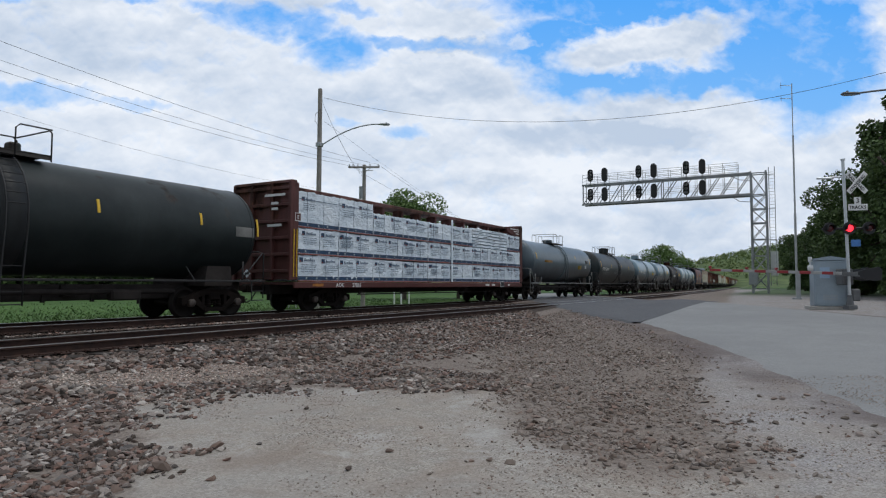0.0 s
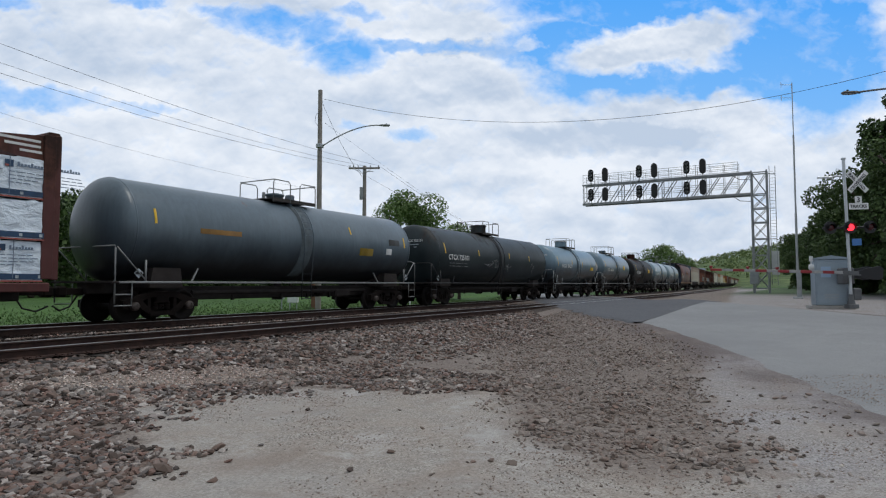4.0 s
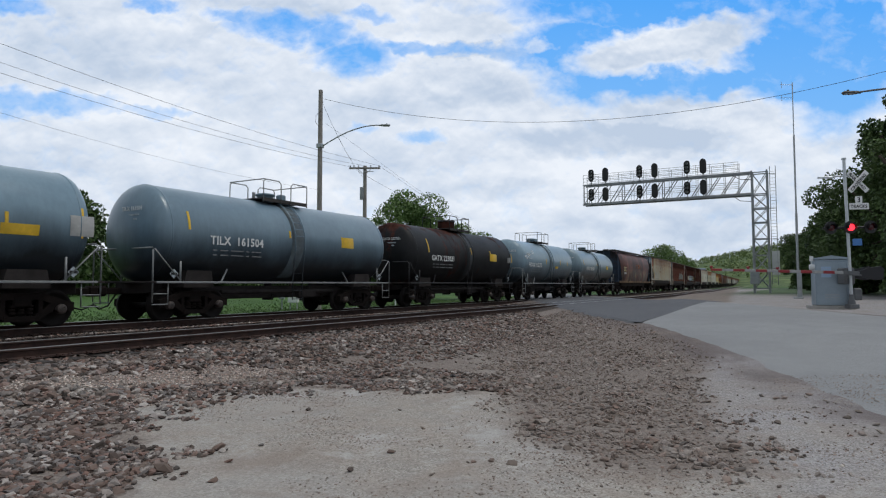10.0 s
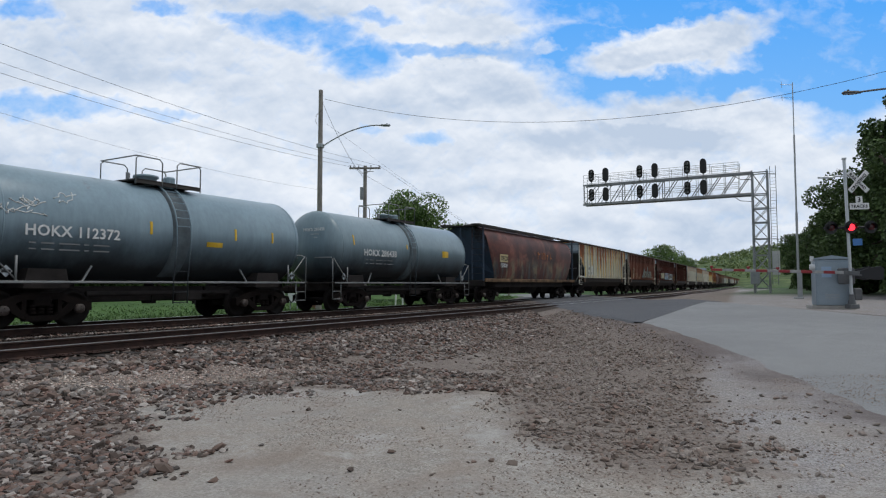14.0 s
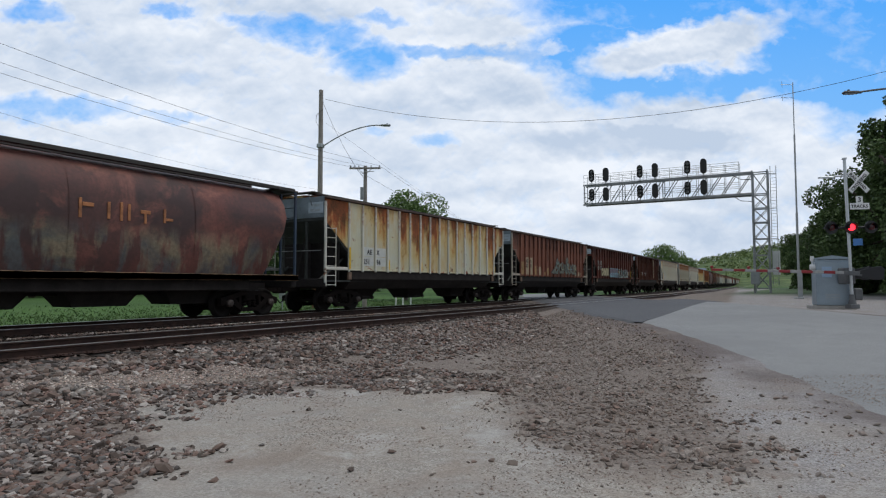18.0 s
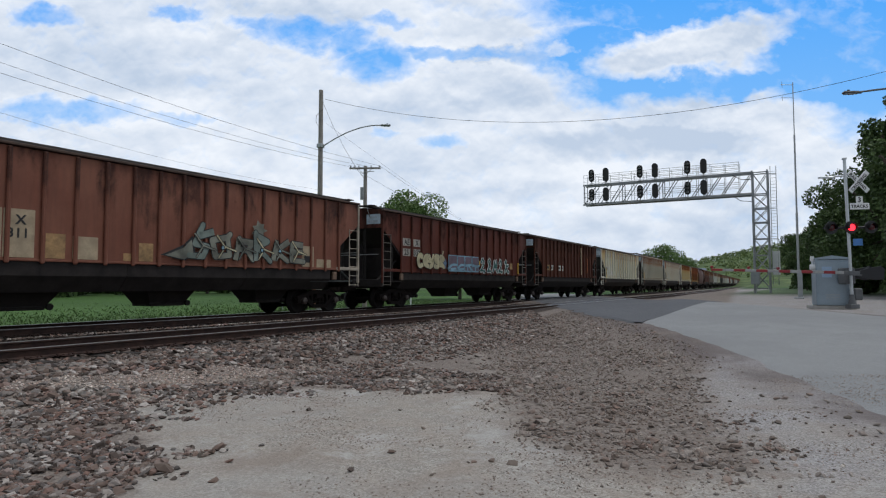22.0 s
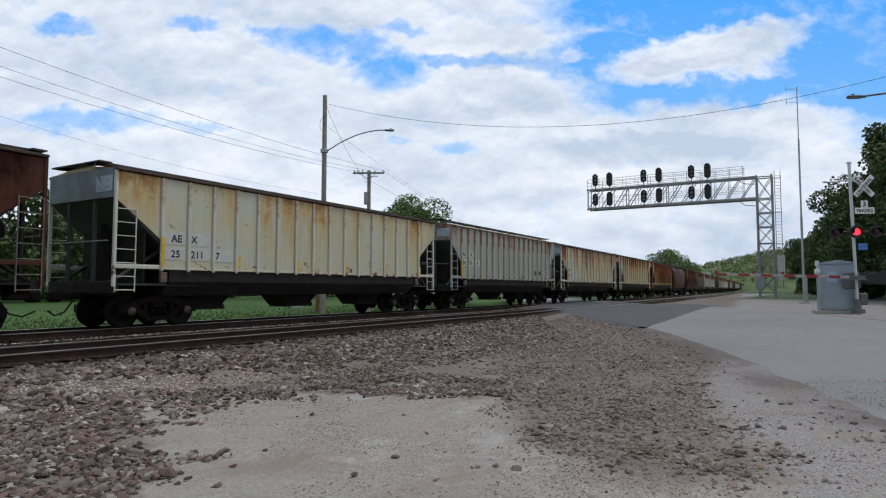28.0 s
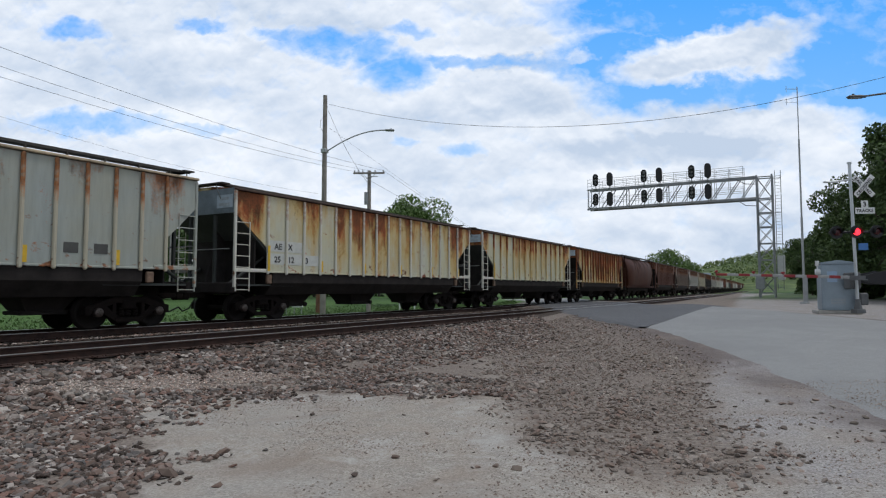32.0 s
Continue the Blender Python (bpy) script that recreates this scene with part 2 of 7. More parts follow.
M_YEL = plain("yellow reflector", (0.78, 0.49, 0.035), 0.5, 0, 0.15, 6, 40, 0.05)
M_REDLAMP = glow("lit red lens", (1.0, 0.03, 0.05), 2.2)
M_DARKLENS = plain("dark red lens", (0.06, 0.01, 0.012), 0.2, 0, 0.1)
M_CONC = plain("footing concrete", (0.42, 0.4, 0.37), 0.85, 0, 0.2, 2, 25, 0.3)
M_TIE = plain("creosoted tie", (0.035, 0.027, 0.022), 0.85, 0, 0.4, 3, 30, 0.5)


def rail_material():
    mt, nt, bs = tree_of("rail steel")
    k = Nodes(nt)
    vec = k.coords()
    sep = k.n("ShaderNodeSeparateXYZ")
    k.link(vec, sep.inputs[0])
    polished = k.ramp(sep.outputs["Z"], -0.012, -0.003)
    rust = k.mix(k.ramp(k.noise(vec, 6, 4), 0.3, 0.7), (0.022, 0.0105, 0.008), (0.055, 0.026, 0.018))
    k.link(k.mix(polished, rust, (0.5, 0.48, 0.47)), bs.inputs["Base Color"])
    k.link(k.math("MULTIPLY", polished, 0.85), bs.inputs["Metallic"])
    k.link(k.ramp(polished, 0, 1, 0.85, 0.38), bs.inputs["Roughness"])
    return mt


M_RAIL = rail_material()


# ---- sky backdrop: drifting cloud bank, far beyond the hills ----
def sky_material():
    """Clouds over blue, in the tangent plane ahead of the dome's x axis; units are thousandths of its distance."""
    mt = bpy.data.materials.new("cloudy sky")
    mt.use_nodes = True
    nt = mt.node_tree
    nt.nodes.clear()
    k = Nodes(nt)
    out, em = k.n("ShaderNodeOutputMaterial"), k.n("ShaderNodeEmission")
    sep = k.n("ShaderNodeSeparateXYZ")
    tc = k.n("ShaderNodeTexCoord")
    k.link(tc.outputs["Object"], sep.inputs[0])
    ahead = k.math("MAXIMUM", sep.outputs["X"], 300.0)
    across = k.math("MULTIPLY", k.math("DIVIDE", sep.outputs["Y"], ahead), -1000.0)
    up = k.math("MULTIPLY", k.math("DIVIDE", sep.outputs["Z"], ahead), 1000.0)
    cmb = k.n("ShaderNodeCombineXYZ")
    k.link(across, cmb.inputs[0])
    k.link(up, cmb.inputs[1])

    def scaled(sx, sy, loc=(0, 0, 0)):
        mp = k.n("ShaderNodeMapping")
        mp.inputs["Scale"].default_value, mp.inputs["Location"].default_value = (sx, sy, 1), loc
        k.link(cmb.outputs[0], mp.inputs["Vector"])
        return mp.outputs["Vector"]

    puff = k.noise(scaled(0.0088, 0.0125), 1.0, 8, 0.55, 0.1)
    wisp = k.noise(scaled(0.03, 0.042, (3, 1, 0)), 1.0, 7, 0.6, 0.3)

    # the edges of the blue and of the clouds are frayed at two sizes
    def frayed(value, sx, sy, loc, amount, channel):
        nd = k.n("ShaderNodeTexNoise", Scale=1.0, Detail=6.0)
        k.link(scaled(sx, sy, loc), nd.inputs["Vector"])
        ch = k.n("ShaderNodeSeparateColor")
        k.link(nd.outputs["Color"], ch.inputs[0])
        return k.math("ADD", value, k.math("MULTIPLY", k.math("SUBTRACT", ch.outputs[channel], 0.5), amount))
    ax = frayed(frayed(across, 0.013, 0.017, (7, 2, 0), 84.0, 0), 0.055, 0.07, (1, 6, 0), 34.0, 0)
    ay = frayed(frayed(up, 0.013, 0.017, (7, 2, 0), 56.0, 1), 0.055, 0.07, (1, 6, 0), 26.0, 1)

    def blob(cx, cy, rx, ry, w, lean=0.0):
        dx = k.math("DIVIDE", k.math("SUBTRACT", ax, cx), rx)
        dyy = k.math("SUBTRACT", ay, cy)
        if lean:
            dyy = k.math("SUBTRACT", dyy, k.math("MULTIPLY", k.math("SUBTRACT", ax, cx), lean))
        dy = k.math("DIVIDE", dyy, ry)
        d = k.math("ADD", k.math("MULTIPLY", dx, dx), k.math("MULTIPLY", dy, dy))
        return k.math("MULTIPLY", k.ramp(d, 0.25, 1.6, 1.0, 0.0), w)

    def pile(rows):
        total = None
        for row in rows:
            b = blob(*row)
            total = b if total is None else k.math("MAXIMUM", total, b)
        return total

    d1 = k.math("SUBTRACT", 0.8, pile(SKY_GAPS))
    d2 = k.math("MAXIMUM", d1, pile(SKY_CLOUDS))
    d3 = k.math("ADD", d2, k.math("MULTIPLY", k.math("SUBTRACT", puff, 0.5), 0.75))
    dens = k.math("ADD", d3, k.math("MULTIPLY", k.math("SUBTRACT", wisp, 0.5), 0.6))
    mask = k.ramp(dens, 0.02, 0.76)
    bluec = k.mix(k.ramp(up, 0, 480), (0.34, 0.62, 0.95), (0.085, 0.385, 0.95))
    # grey undersides, billows lit from above, and bright thin edges
    under = k.noise(scaled(0.0034, 0.0088, (11, 5, 0)), 1.0, 5, 0.5, 0.1)
    lift = k.noise(scaled(0.0088, 0.0125, (0, 0.22, 0)), 1.0, 4, 0.5, 0.1)
    relief = k.math("SUBTRACT", k.noise(scaled(0.0088, 0.0125), 1.0, 4, 0.5, 0.1), lift)
    small = k.math("SUBTRACT", wisp, k.noise(scaled(0.03, 0.042, (3, 1.25, 0)), 1.0, 5, 0.55, 0.3))
    tone = k.math("ADD", k.math("ADD", k.math("MULTIPLY", under, 0.75), k.math("MULTIPLY", relief, 0.62)), k.math("MULTIPLY", small, 0.3))
    tone = k.math("ADD", tone, k.ramp(dens, 0.95, 0.5, 0.05, 0.22))
    tone = k.math("SUBTRACT", tone, pile(SKY_SHADES))
    cloudc = k.mix(k.ramp(tone, 0.28, 0.62), (0.52, 0.62, 0.77), (0.85, 0.90, 0.975))
    k.link(k.mix(mask, bluec, cloudc), em.inputs["Color"])
    em.inputs["Strength"].default_value = 1.0
    k.link(em.outputs[0], out.inputs[0])
    return mt


# centre across and up, half-widths, weight, lean
SKY_GAPS = [(264, 360, 140, 72, 1.1), (621, 369, 138, 118, 1.1), (416, 458, 295, 54, 1.1), (416, 326, 140, 26, 1.0), (604, 279, 54, 32, 0.9),
            (-254, 413, 84, 25, 0.64), (-325, 428, 62, 14, 0.55), (-129, 360, 66, 30, 0.66), (-20, 376, 160, 12, 0.55), (-173, 396, 42, 27, 0.62), (-110, 428, 46, 13, 0.5),
            (-640, 284, 130, 21, 0.56), (-459, 270, 66, 10, 0.44), (-673, 440, 56, 20, 0.55), (-459, 445, 38, 12, 0.5), (-26, 230, 40, 13, 0.5),
            (-120, 244, 24, 10, 0.42)]
SKY_SHADES = [(285, 226, 200, 26, 0.2), (-60, 286, 120, 24, 0.07), (-250, 440, 170, 26, 0.13), (-480, 330, 170, 26, 0.12), (150, 150, 280, 18, 0.1), (330, 362, 110, 14, 0.07), (41, 376, 115, 14, 0.28), (430, 300, 190, 12, 0.1), (-600, 380, 230, 70, 0.1)]
SKY_CLOUDS = [(372, 384, 142, 36, 1.15, 0.2), (50, 314, 138, 52, 1.0), (389, 255, 216, 44, 1.0), (32, 422, 96, 30, 0.9), (165, 386, 30, 12, 0.5)]


def build_sky():
    radius, rows, cols = 4200.0, 26, 72
    vs, fs = [], []
    for i in range(rows + 1):
        el = radians(-4 + 50 * i / rows)
        for j in range(cols + 1):
            az = radians(-75 + 150 * j / cols)
            vs.append((radius * math.cos(el) * math.cos(az), radius * math.cos(el) * math.sin(az), radius * math.sin(el)))
    for i in range(rows):
        for j in range(cols):
            a = i * (cols + 1) + j
            fs.append((a, a + cols + 1, a + cols + 2, a + 1))
    g = Geo().add(vs, fs, True)
    ob = part("backdrop", g, sky_material())
    return tagged(ob, "bright white cumulus clouds drifting over blue sky", "sky", kind="structure")


sky_bank = build_sky()

# ---- ground ----
RU, RN = Vector((0.879, 0.477)), Vector((0.477, -0.879))     # along the road, and across it
R0, ROAD_W = Vector((19.5, -12.7)), 7.7
NEAR = -5.15                                                    # the nearer, empty track


def smooth(a, b, x):
    t = min(1.0, max(0.0, (x - a) / (b - a)))
    return t * t * (3 - 2 * t)


def road_coords(x, y):
    d = Vector((x, y)) - R0
    return d.dot(RU), d.dot(RN)


def road_level(x, y):
    al, ac = road_coords(x, y)
    z = -0.45 + 0.37 * smooth(-14, 1, al) + 0.065 * smooth(0, 9, al)
    z += 0.24 * smooth(-1, 8.5, ac) * (1 - smooth(-11.5, -7.5, y))
    return z - 0.5 * smooth(5, 25, y)


CURVE_S, CURVE_R, CURVE_TURN = 17.0, 1630.0, 0.066     # the line bends gently to the left, then runs straight on


def track_point(s, off=0.0):
    """Place and heading at s metres along the railway, off metres to its left."""
    if s <= CURVE_S:
        return Vector((s, off, 0)), 0.0
    th = min((s - CURVE_S) / CURVE_R, CURVE_TURN)
    p = Vector((CURVE_S + (CURVE_R - off) * math.sin(th), CURVE_R - (CURVE_R - off) * math.cos(th), 0))
    rest = s - CURVE_S - th * CURVE_R
    return p + Vector((math.cos(th), math.sin(th), 0)) * max(0.0, rest), th


def across_track(x, y):
    """Distance to the left of the train's track."""
    if x <= CURVE_S:
        return y
    end = track_point(CURVE_S + CURVE_R * CURVE_TURN)[0]
    if x <= end.x:
        return CURVE_R - math.hypot(x - CURVE_S, y - CURVE_R)
    return (y - end.y) * math.cos(CURVE_TURN) - (x - end.x) * math.sin(CURVE_TURN)


def level(x, y):
    """Height of the ground."""
    t = across_track(x, y)
    al, ac = road_coords(x, y)
    near_side = -0.52 + 0.55 * smooth(18, 45, x) * smooth(-1, 9, ac) + 0.25 * smooth(30, 60, x)
    far_side = -0.75
    z = near_side if t < -2.5 else far_side
    if -2.5 <= t < 5:
        z = near_side + (far_side - near_side) * smooth(-2.5, 5, t)
    z += 0.05 * noise.noise((x * 0.35, y * 0.35, 3.0)) * (1 - smooth(40, 80, abs(x)))
    bed = smooth(-9.4, -7.3, t) * (1 - smooth(2.6, 4.4, t))
    z = z + (-0.20 - 0.06 * smooth(-5.9, -6.2, t) - z) * bed
    w = smooth(-3.6, 0.2, ac) * (1 - smooth(ROAD_W - 0.2, ROAD_W + 3.5, ac)) * (1 - smooth(30, 60, y))
    z = z + (road_level(x, y) - 0.03 - z) * w
    r = math.hypot(x, y)
    if r > 140:
        hx, hy = (x - 900) / 330, (y + 10) / 150
        z += 44 * math.exp(-(hx * hx + hy * hy)) * smooth(300, 600, r)
        z += 40 * math.exp(-(((x - 1500) / 500) ** 2 + ((y - 700) / 700) ** 2)) * 0.25
        z += 1.2 * noise.noise((x * 0.012, y * 0.012, 9.0)) * smooth(300, 700, r)
    if y < -24 and x > 25:
        z += 5.0 * smooth(-24, -60, y) * smooth(25, 50, x)
    return z


def ground_material():
    mt, nt, bs = tree_of("gravel dirt and grass")
    k = Nodes(nt)
    vec = k.coords()
    sep = k.n("ShaderNodeSeparateXYZ")
    k.link(vec, sep.inputs[0])
    x, y = sep.outputs["X"], sep.outputs["Y"]
    big, mid, fine = k.noise(vec, 0.35, 5, 0.6), k.noise(vec, 2.2, 6, 0.65), k.noise(vec, 26, 5, 0.7)
    vor = k.n("ShaderNodeTexVoronoi", Scale=22.0)
    k.link(vec, vor.inputs["Vector"])
    vor2 = k.n("ShaderNodeTexVoronoi", Scale=60.0)
    k.link(vec, vor2.inputs["Vector"])
    hue = k.n("ShaderNodeSeparateColor")
    k.link(vor.outputs["Color"], hue.inputs[0])
    stone = k.mix(hue.outputs[0], (0.13, 0.107, 0.092), (0.32, 0.28, 0.248))
    stone = k.mix(k.ramp(mid, 0.3, 0.7), stone, (0.225, 0.185, 0.16))
    grit = k.n("ShaderNodeSeparateColor")
    k.link(vor2.outputs["Color"], grit.inputs[0])
    packed = k.mix(grit.outputs[0], (0.22, 0.198, 0.175), (0.46, 0.43, 0.39))
    packed = k.mix(k.math("MULTIPLY", k.ramp(k.noise(vec, 5.0, 5, 0.7), 0.45, 0.7), 0.5), packed, (0.24, 0.215, 0.19))
    packed = k.mix(k.math("MULTIPLY", k.ramp(mid, 0.4, 0.75), 0.55), packed, (0.36, 0.295, 0.24))
    packed = k.mix(k.math("MULTIPLY", k.ramp(big, 0.45, 0.65), 0.5), packed, (0.38, 0.37, 0.355))
    packed = k.mix(k.math("MULTIPLY", k.ramp(k.noise(k.coords(loc=(3, 8, 0)), 0.75, 6, 0.65, 0.6), 0.52, 0.66), 0.6), packed, (0.25, 0.20, 0.165))
    packed = k.mix(k.math("MULTIPLY", k.ramp(k.noise(k.coords(loc=(9, 1, 0)), 1.1, 6, 0.7, 0.4), 0.56, 0.68), 0.6), packed, (0.47, 0.455, 0.44))
    # the worn turning place before the camera
    a = radians(-HEADING)
    loc = Matrix.Rotation(a, 3, "Z") @ (-EYE)
    cv = k.n("ShaderNodeSeparateXYZ")
    k.link(k.coords(loc=(loc.x, loc.y, 0), rot=(0, 0, a)), cv.inputs[0])

    ahead, left = cv.outputs[0], cv.outputs[1]
    wob = k.math("ADD", k.math("MULTIPLY", k.math("SUBTRACT", mid, 0.5), 1.5), k.math("MULTIPLY", k.math("SUBTRACT", k.noise(vec, 0.9, 3), 0.5), 1.6))

    def within(value, soft=0.16):
        return k.ramp(k.math("ADD", value, wob), -soft, soft)

    far_edge = within(k.math("SUBTRACT", 9.8, ahead))
    left_edge = within(k.math("SUBTRACT", k.math("SUBTRACT", k.math("MULTIPLY", ahead, 0.533), 0.4), left))
    right_edge = within(k.math("ADD", left, 1.05))
    near_tail = k.math("MINIMUM", within(k.math("SUBTRACT", 5.5, ahead)), within(k.math("ADD", left, 2.7)))
    patch = k.math("MINIMUM", k.math("MINIMUM", far_edge, left_edge), k.math("MAXIMUM", right_edge, near_tail))
    # a tongue of darker broken stone runs in from the tracks
    t1 = k.math("SUBTRACT", k.math("SUBTRACT", -0.85, k.math("MULTIPLY", k.math("MAXIMUM", k.math("SUBTRACT", 6.7, ahead), 0.0), 0.6)), left)
    t2 = k.math("ADD", k.math("ADD", left, 3.0), k.math("ADD", k.math("MULTIPLY", k.math("SUBTRACT", ahead, 6.0), 0.22), k.math("MULTIPLY", k.math("MAXIMUM", k.math("SUBTRACT", ahead, 9.1), 0.0), 0.25)))
    t3 = k.math("SUBTRACT", ahead, 5.45)
    half = k.math("MULTIPLY", wob, 0.55)
    tongue_mask = k.ramp(k.math("ADD", k.math("MINIMUM", k.math("MINIMUM", t1, t2), t3), half), -0.25, 0.35)
    away = k.math("SUBTRACT", 1.0, tongue_mask)
    beside = k.ramp(left, -0.55, -0.8)
    patch = k.math("MAXIMUM", k.math("MULTIPLY", patch, away), k.math("MULTIPLY", k.math("MULTIPLY", beside, away), k.ramp(ahead, 6.5, 10.0, 0.92, 0.5)))
    col = k.mix(patch, stone, packed)
    # grey grit towards the road, and a stained dark verge along its edge
    grey = k.math("MULTIPLY", k.ramp(k.math("ADD", left, wob), -2.3, -3.0), k.ramp(k.noise(k.coords(loc=(2, 5, 0)), 0.9, 5, 0.6), 0.36, 0.56, 0.25, 0.8))
    col = k.mix(k.math("MULTIPLY", grey, away), col, k.mix(grit.outputs[0], (0.21, 0.20, 0.205), (0.44, 0.425, 0.425)))
    verge = k.math("ADD", k.math("SUBTRACT", k.math("MULTIPLY", x, RN.x), -RN.y * -1.0 * R0.y + RN.x * R0.x), k.math("MULTIPLY", y, RN.y))
    damp = k.math("MULTIPLY", k.ramp(k.math("ADD", verge, k.math("MULTIPLY", wob, 0.5)), -1.1, -0.45), k.ramp(k.noise(k.coords(loc=(1, 1, 4)), 0.7, 5, 0.65), 0.36, 0.56, 0.25, 0.8))
    col = k.mix(k.math("MULTIPLY", damp, k.ramp(x, 30, 24)), col, (0.14, 0.115, 0.112))
    # brake dust and oil on the track beds
    oily = k.math("MINIMUM", k.ramp(k.math("ADD", y, k.math("MULTIPLY", wob, 0.2)), -7.1, -6.75), k.ramp(y, 1.6, 1.2))
    col = k.mix(k.math("MULTIPLY", k.math("MULTIPLY", oily, k.ramp(x, 40, 34)), 0.85), col, (0.035, 0.024, 0.019))
    # grass beyond the tracks and past the road
    edge = k.math("ADD", y, k.math("MULTIPLY", k.math("SUBTRACT", mid, 0.5), 1.6))
    far = k.ramp(edge, 4.2, 5.2)
    past = k.math("MULTIPLY", k.ramp(edge, -10.6, -12.4), k.ramp(x, 50, 60, 0.0, 0.85))
    beside_line = k.math("SUBTRACT", edge, k.math("MULTIPLY", k.math("SUBTRACT", x, 70.0), 0.066))
    dist = k.math("MULTIPLY", k.ramp(x, 95, 140), k.ramp(beside_line, -8.5, -10))
    grassy = k.math("MAXIMUM", far, k.math("MAXIMUM", past, dist))
    blade = k.noise(k.coords(scale=(1, 1, 1)), 9, 5, 0.7)
    green = k.mix(k.ramp(blade, 0.3, 0.7), (0.04, 0.09, 0.02), (0.105, 0.2, 0.05))
    green = k.mix(k.ramp(k.noise(vec, 0.012, 4, 0.6), 0.42, 0.6), green, (0.035, 0.075, 0.022))
    green = k.mix(k.math("MULTIPLY", k.ramp(x, 130, 300), 0.85), green, k.mix(k.ramp(k.noise(vec, 0.05, 5, 0.65), 0.4, 0.6), (0.045, 0.075, 0.028), (0.15, 0.19, 0.07)))
    k.link(k.mix(grassy, col, green), bs.inputs["Base Color"])
    bs.inputs["Roughness"].default_value = 0.92
    bs.inputs["Specular IOR Level"].default_value = 0.2
    bumps = k.math("ADD", k.math("MULTIPLY", vor.outputs["Distance"], k.math("SUBTRACT", 1.0, k.math("MULTIPLY", patch, 0.85))), k.math("MULTIPLY", fine, 0.35))
    k.bump(bumps, 0.7, 0.04, bs)
    return mt


def build_ground():
    n = 300
    def spread(i, span, tight):
        t = 2 * i / n - 1
        return span * math.sinh(tight * t) / math.sinh(tight)
    xs = [14 + spread(i, 2900, 7.6) for i in range(n + 1)]
    ys = [-9 + spread(i, 2900, 7.8) for i in range(n + 1)]
    vs = [(x, y, level(x, y)) for y in ys for x in xs]
    fs = [(j * (n + 1) + i, j * (n + 1) + i + 1, (j + 1) * (n + 1) + i + 1, (j + 1) * (n + 1) + i) for j in range(n) for i in range(n)]
    ob = part("ground", Geo().add(vs, fs, True), ground_material())
    return tagged(ob, "grey-brown gravel and dirt beside the railway, grass beyond", "ground", kind="structure")


build_ground()


def asphalt(name, col, dark, stains=0.4):
    mt, nt, bs = tree_of(name)
    k = Nodes(nt)
    vec = k.coords()
    big, mid = k.noise(vec, 0.25, 5, 0.6), k.noise(vec, 1.3, 6, 0.65)
    vor = k.n("ShaderNodeTexVoronoi", Scale=70.0)
    k.link(vec, vor.inputs["Vector"])
    g = k.n("ShaderNodeSeparateColor")
    k.link(vor.outputs["Color"], g.inputs[0])
    c = k.mix(g.outputs[0], tuple(q * 0.82 for q in col), tuple(q * 1.15 for q in col))
    c = k.mix(k.math("MULTIPLY", k.ramp(mid, 0.45, 0.75), stains), c, dark)
    c = k.mix(k.math("MULTIPLY", k.ramp(big, 0.4, 0.65), stains), c, dark)
    k.link(c, bs.inputs["Base Color"])
    bs.inputs["Roughness"].default_value = 0.85
    k.bump(vor.outputs["Distance"], 0.35, 0.01, bs)
    return mt


M_ROAD = asphalt("worn pale road", (0.265, 0.268, 0.268), (0.20, 0.203, 0.205), 0.6)
M_APRON = asphalt("newer dark asphalt", (0.095, 0.097, 0.105), (0.065, 0.066, 0.072), 0.5)


def road_strip(name, al0, al1, step, edge0, edge1, mat, label, lift=0.0):
    """A strip of road with thickness and ragged edges between two distances along it."""
    n = int((al1 - al0) / step)
    cols = 12
    vs, fs = [], []
    for i in range(n + 1):
        al = al0 + (al1 - al0) * i / n
        for j in range(cols + 1):
            a0, a1 = edge0(al), edge1(al)
            r = 0.26 * noise.noise((al * 0.9, 0.0 if j < 6 else 9.0, 1.0)) + 0.12 * noise.noise((al * 4.0, 0.0 if j < 6 else 9.0, 5.0))
            ac = a0 + (a1 - a0) * j / cols + (r if j in (0, cols) else 0)
            p = R0 + RU * al + RN * ac
            z = road_level(p.x, p.y) + lift
            vs.append((p.x, p.y, z - (0.06 if j in (0, cols) else 0)))
    for i in range(n):
        for j in range(cols):
            a = i * (cols + 1) + j
            fs.append((a, a + 1, a + cols + 2, a + cols + 1)[::-1])
    ob = part(name, Geo().add(vs, fs, True), mat)
    return tagged(ob, label, "road", kind="structure")


road_strip("road", -75, 75, 0.4, lambda a: -0.55 * smooth(-5, -13, a), lambda a: ROAD_W, M_ROAD, "worn pale grey road surface running over the level crossing")
# the dark apron lies between the tracks and a line parallel to them
road_strip("road", 0.0, 34, 0.3, lambda a: -0.5 * smooth(0, 6, a), lambda a: min(ROAD_W + 0.6, 0.25 + a * 0.58), M_APRON,
           "darker newer asphalt apron at the level crossing", 0.012)

# ---- stones ----
PHI = (1 + 5 ** 0.5) / 2
ICO_V = np.array([(-1, PHI, 0), (1, PHI, 0), (-1, -PHI, 0), (1, -PHI, 0), (0, -1, PHI), (0, 1, PHI), (0, -1, -PHI), (0, 1, -PHI), (PHI, 0, -1), (PHI, 0, 1), (-PHI, 0, -1), (-PHI, 0, 1)]) / 1.902
ICO_F = np.array([(0, 11, 5), (0, 5, 1), (0, 1, 7), (0, 7, 10), (0, 10, 11), (1, 5, 9), (5, 11, 4), (11, 10, 2), (10, 7, 6), (7, 1, 8), (3, 9, 4), (3, 4, 2), (3, 2, 6), (3, 6, 8), (3, 8, 9), (4, 9, 5), (2, 4, 11), (6, 2, 10), (8, 6, 7), (9, 8, 1)])


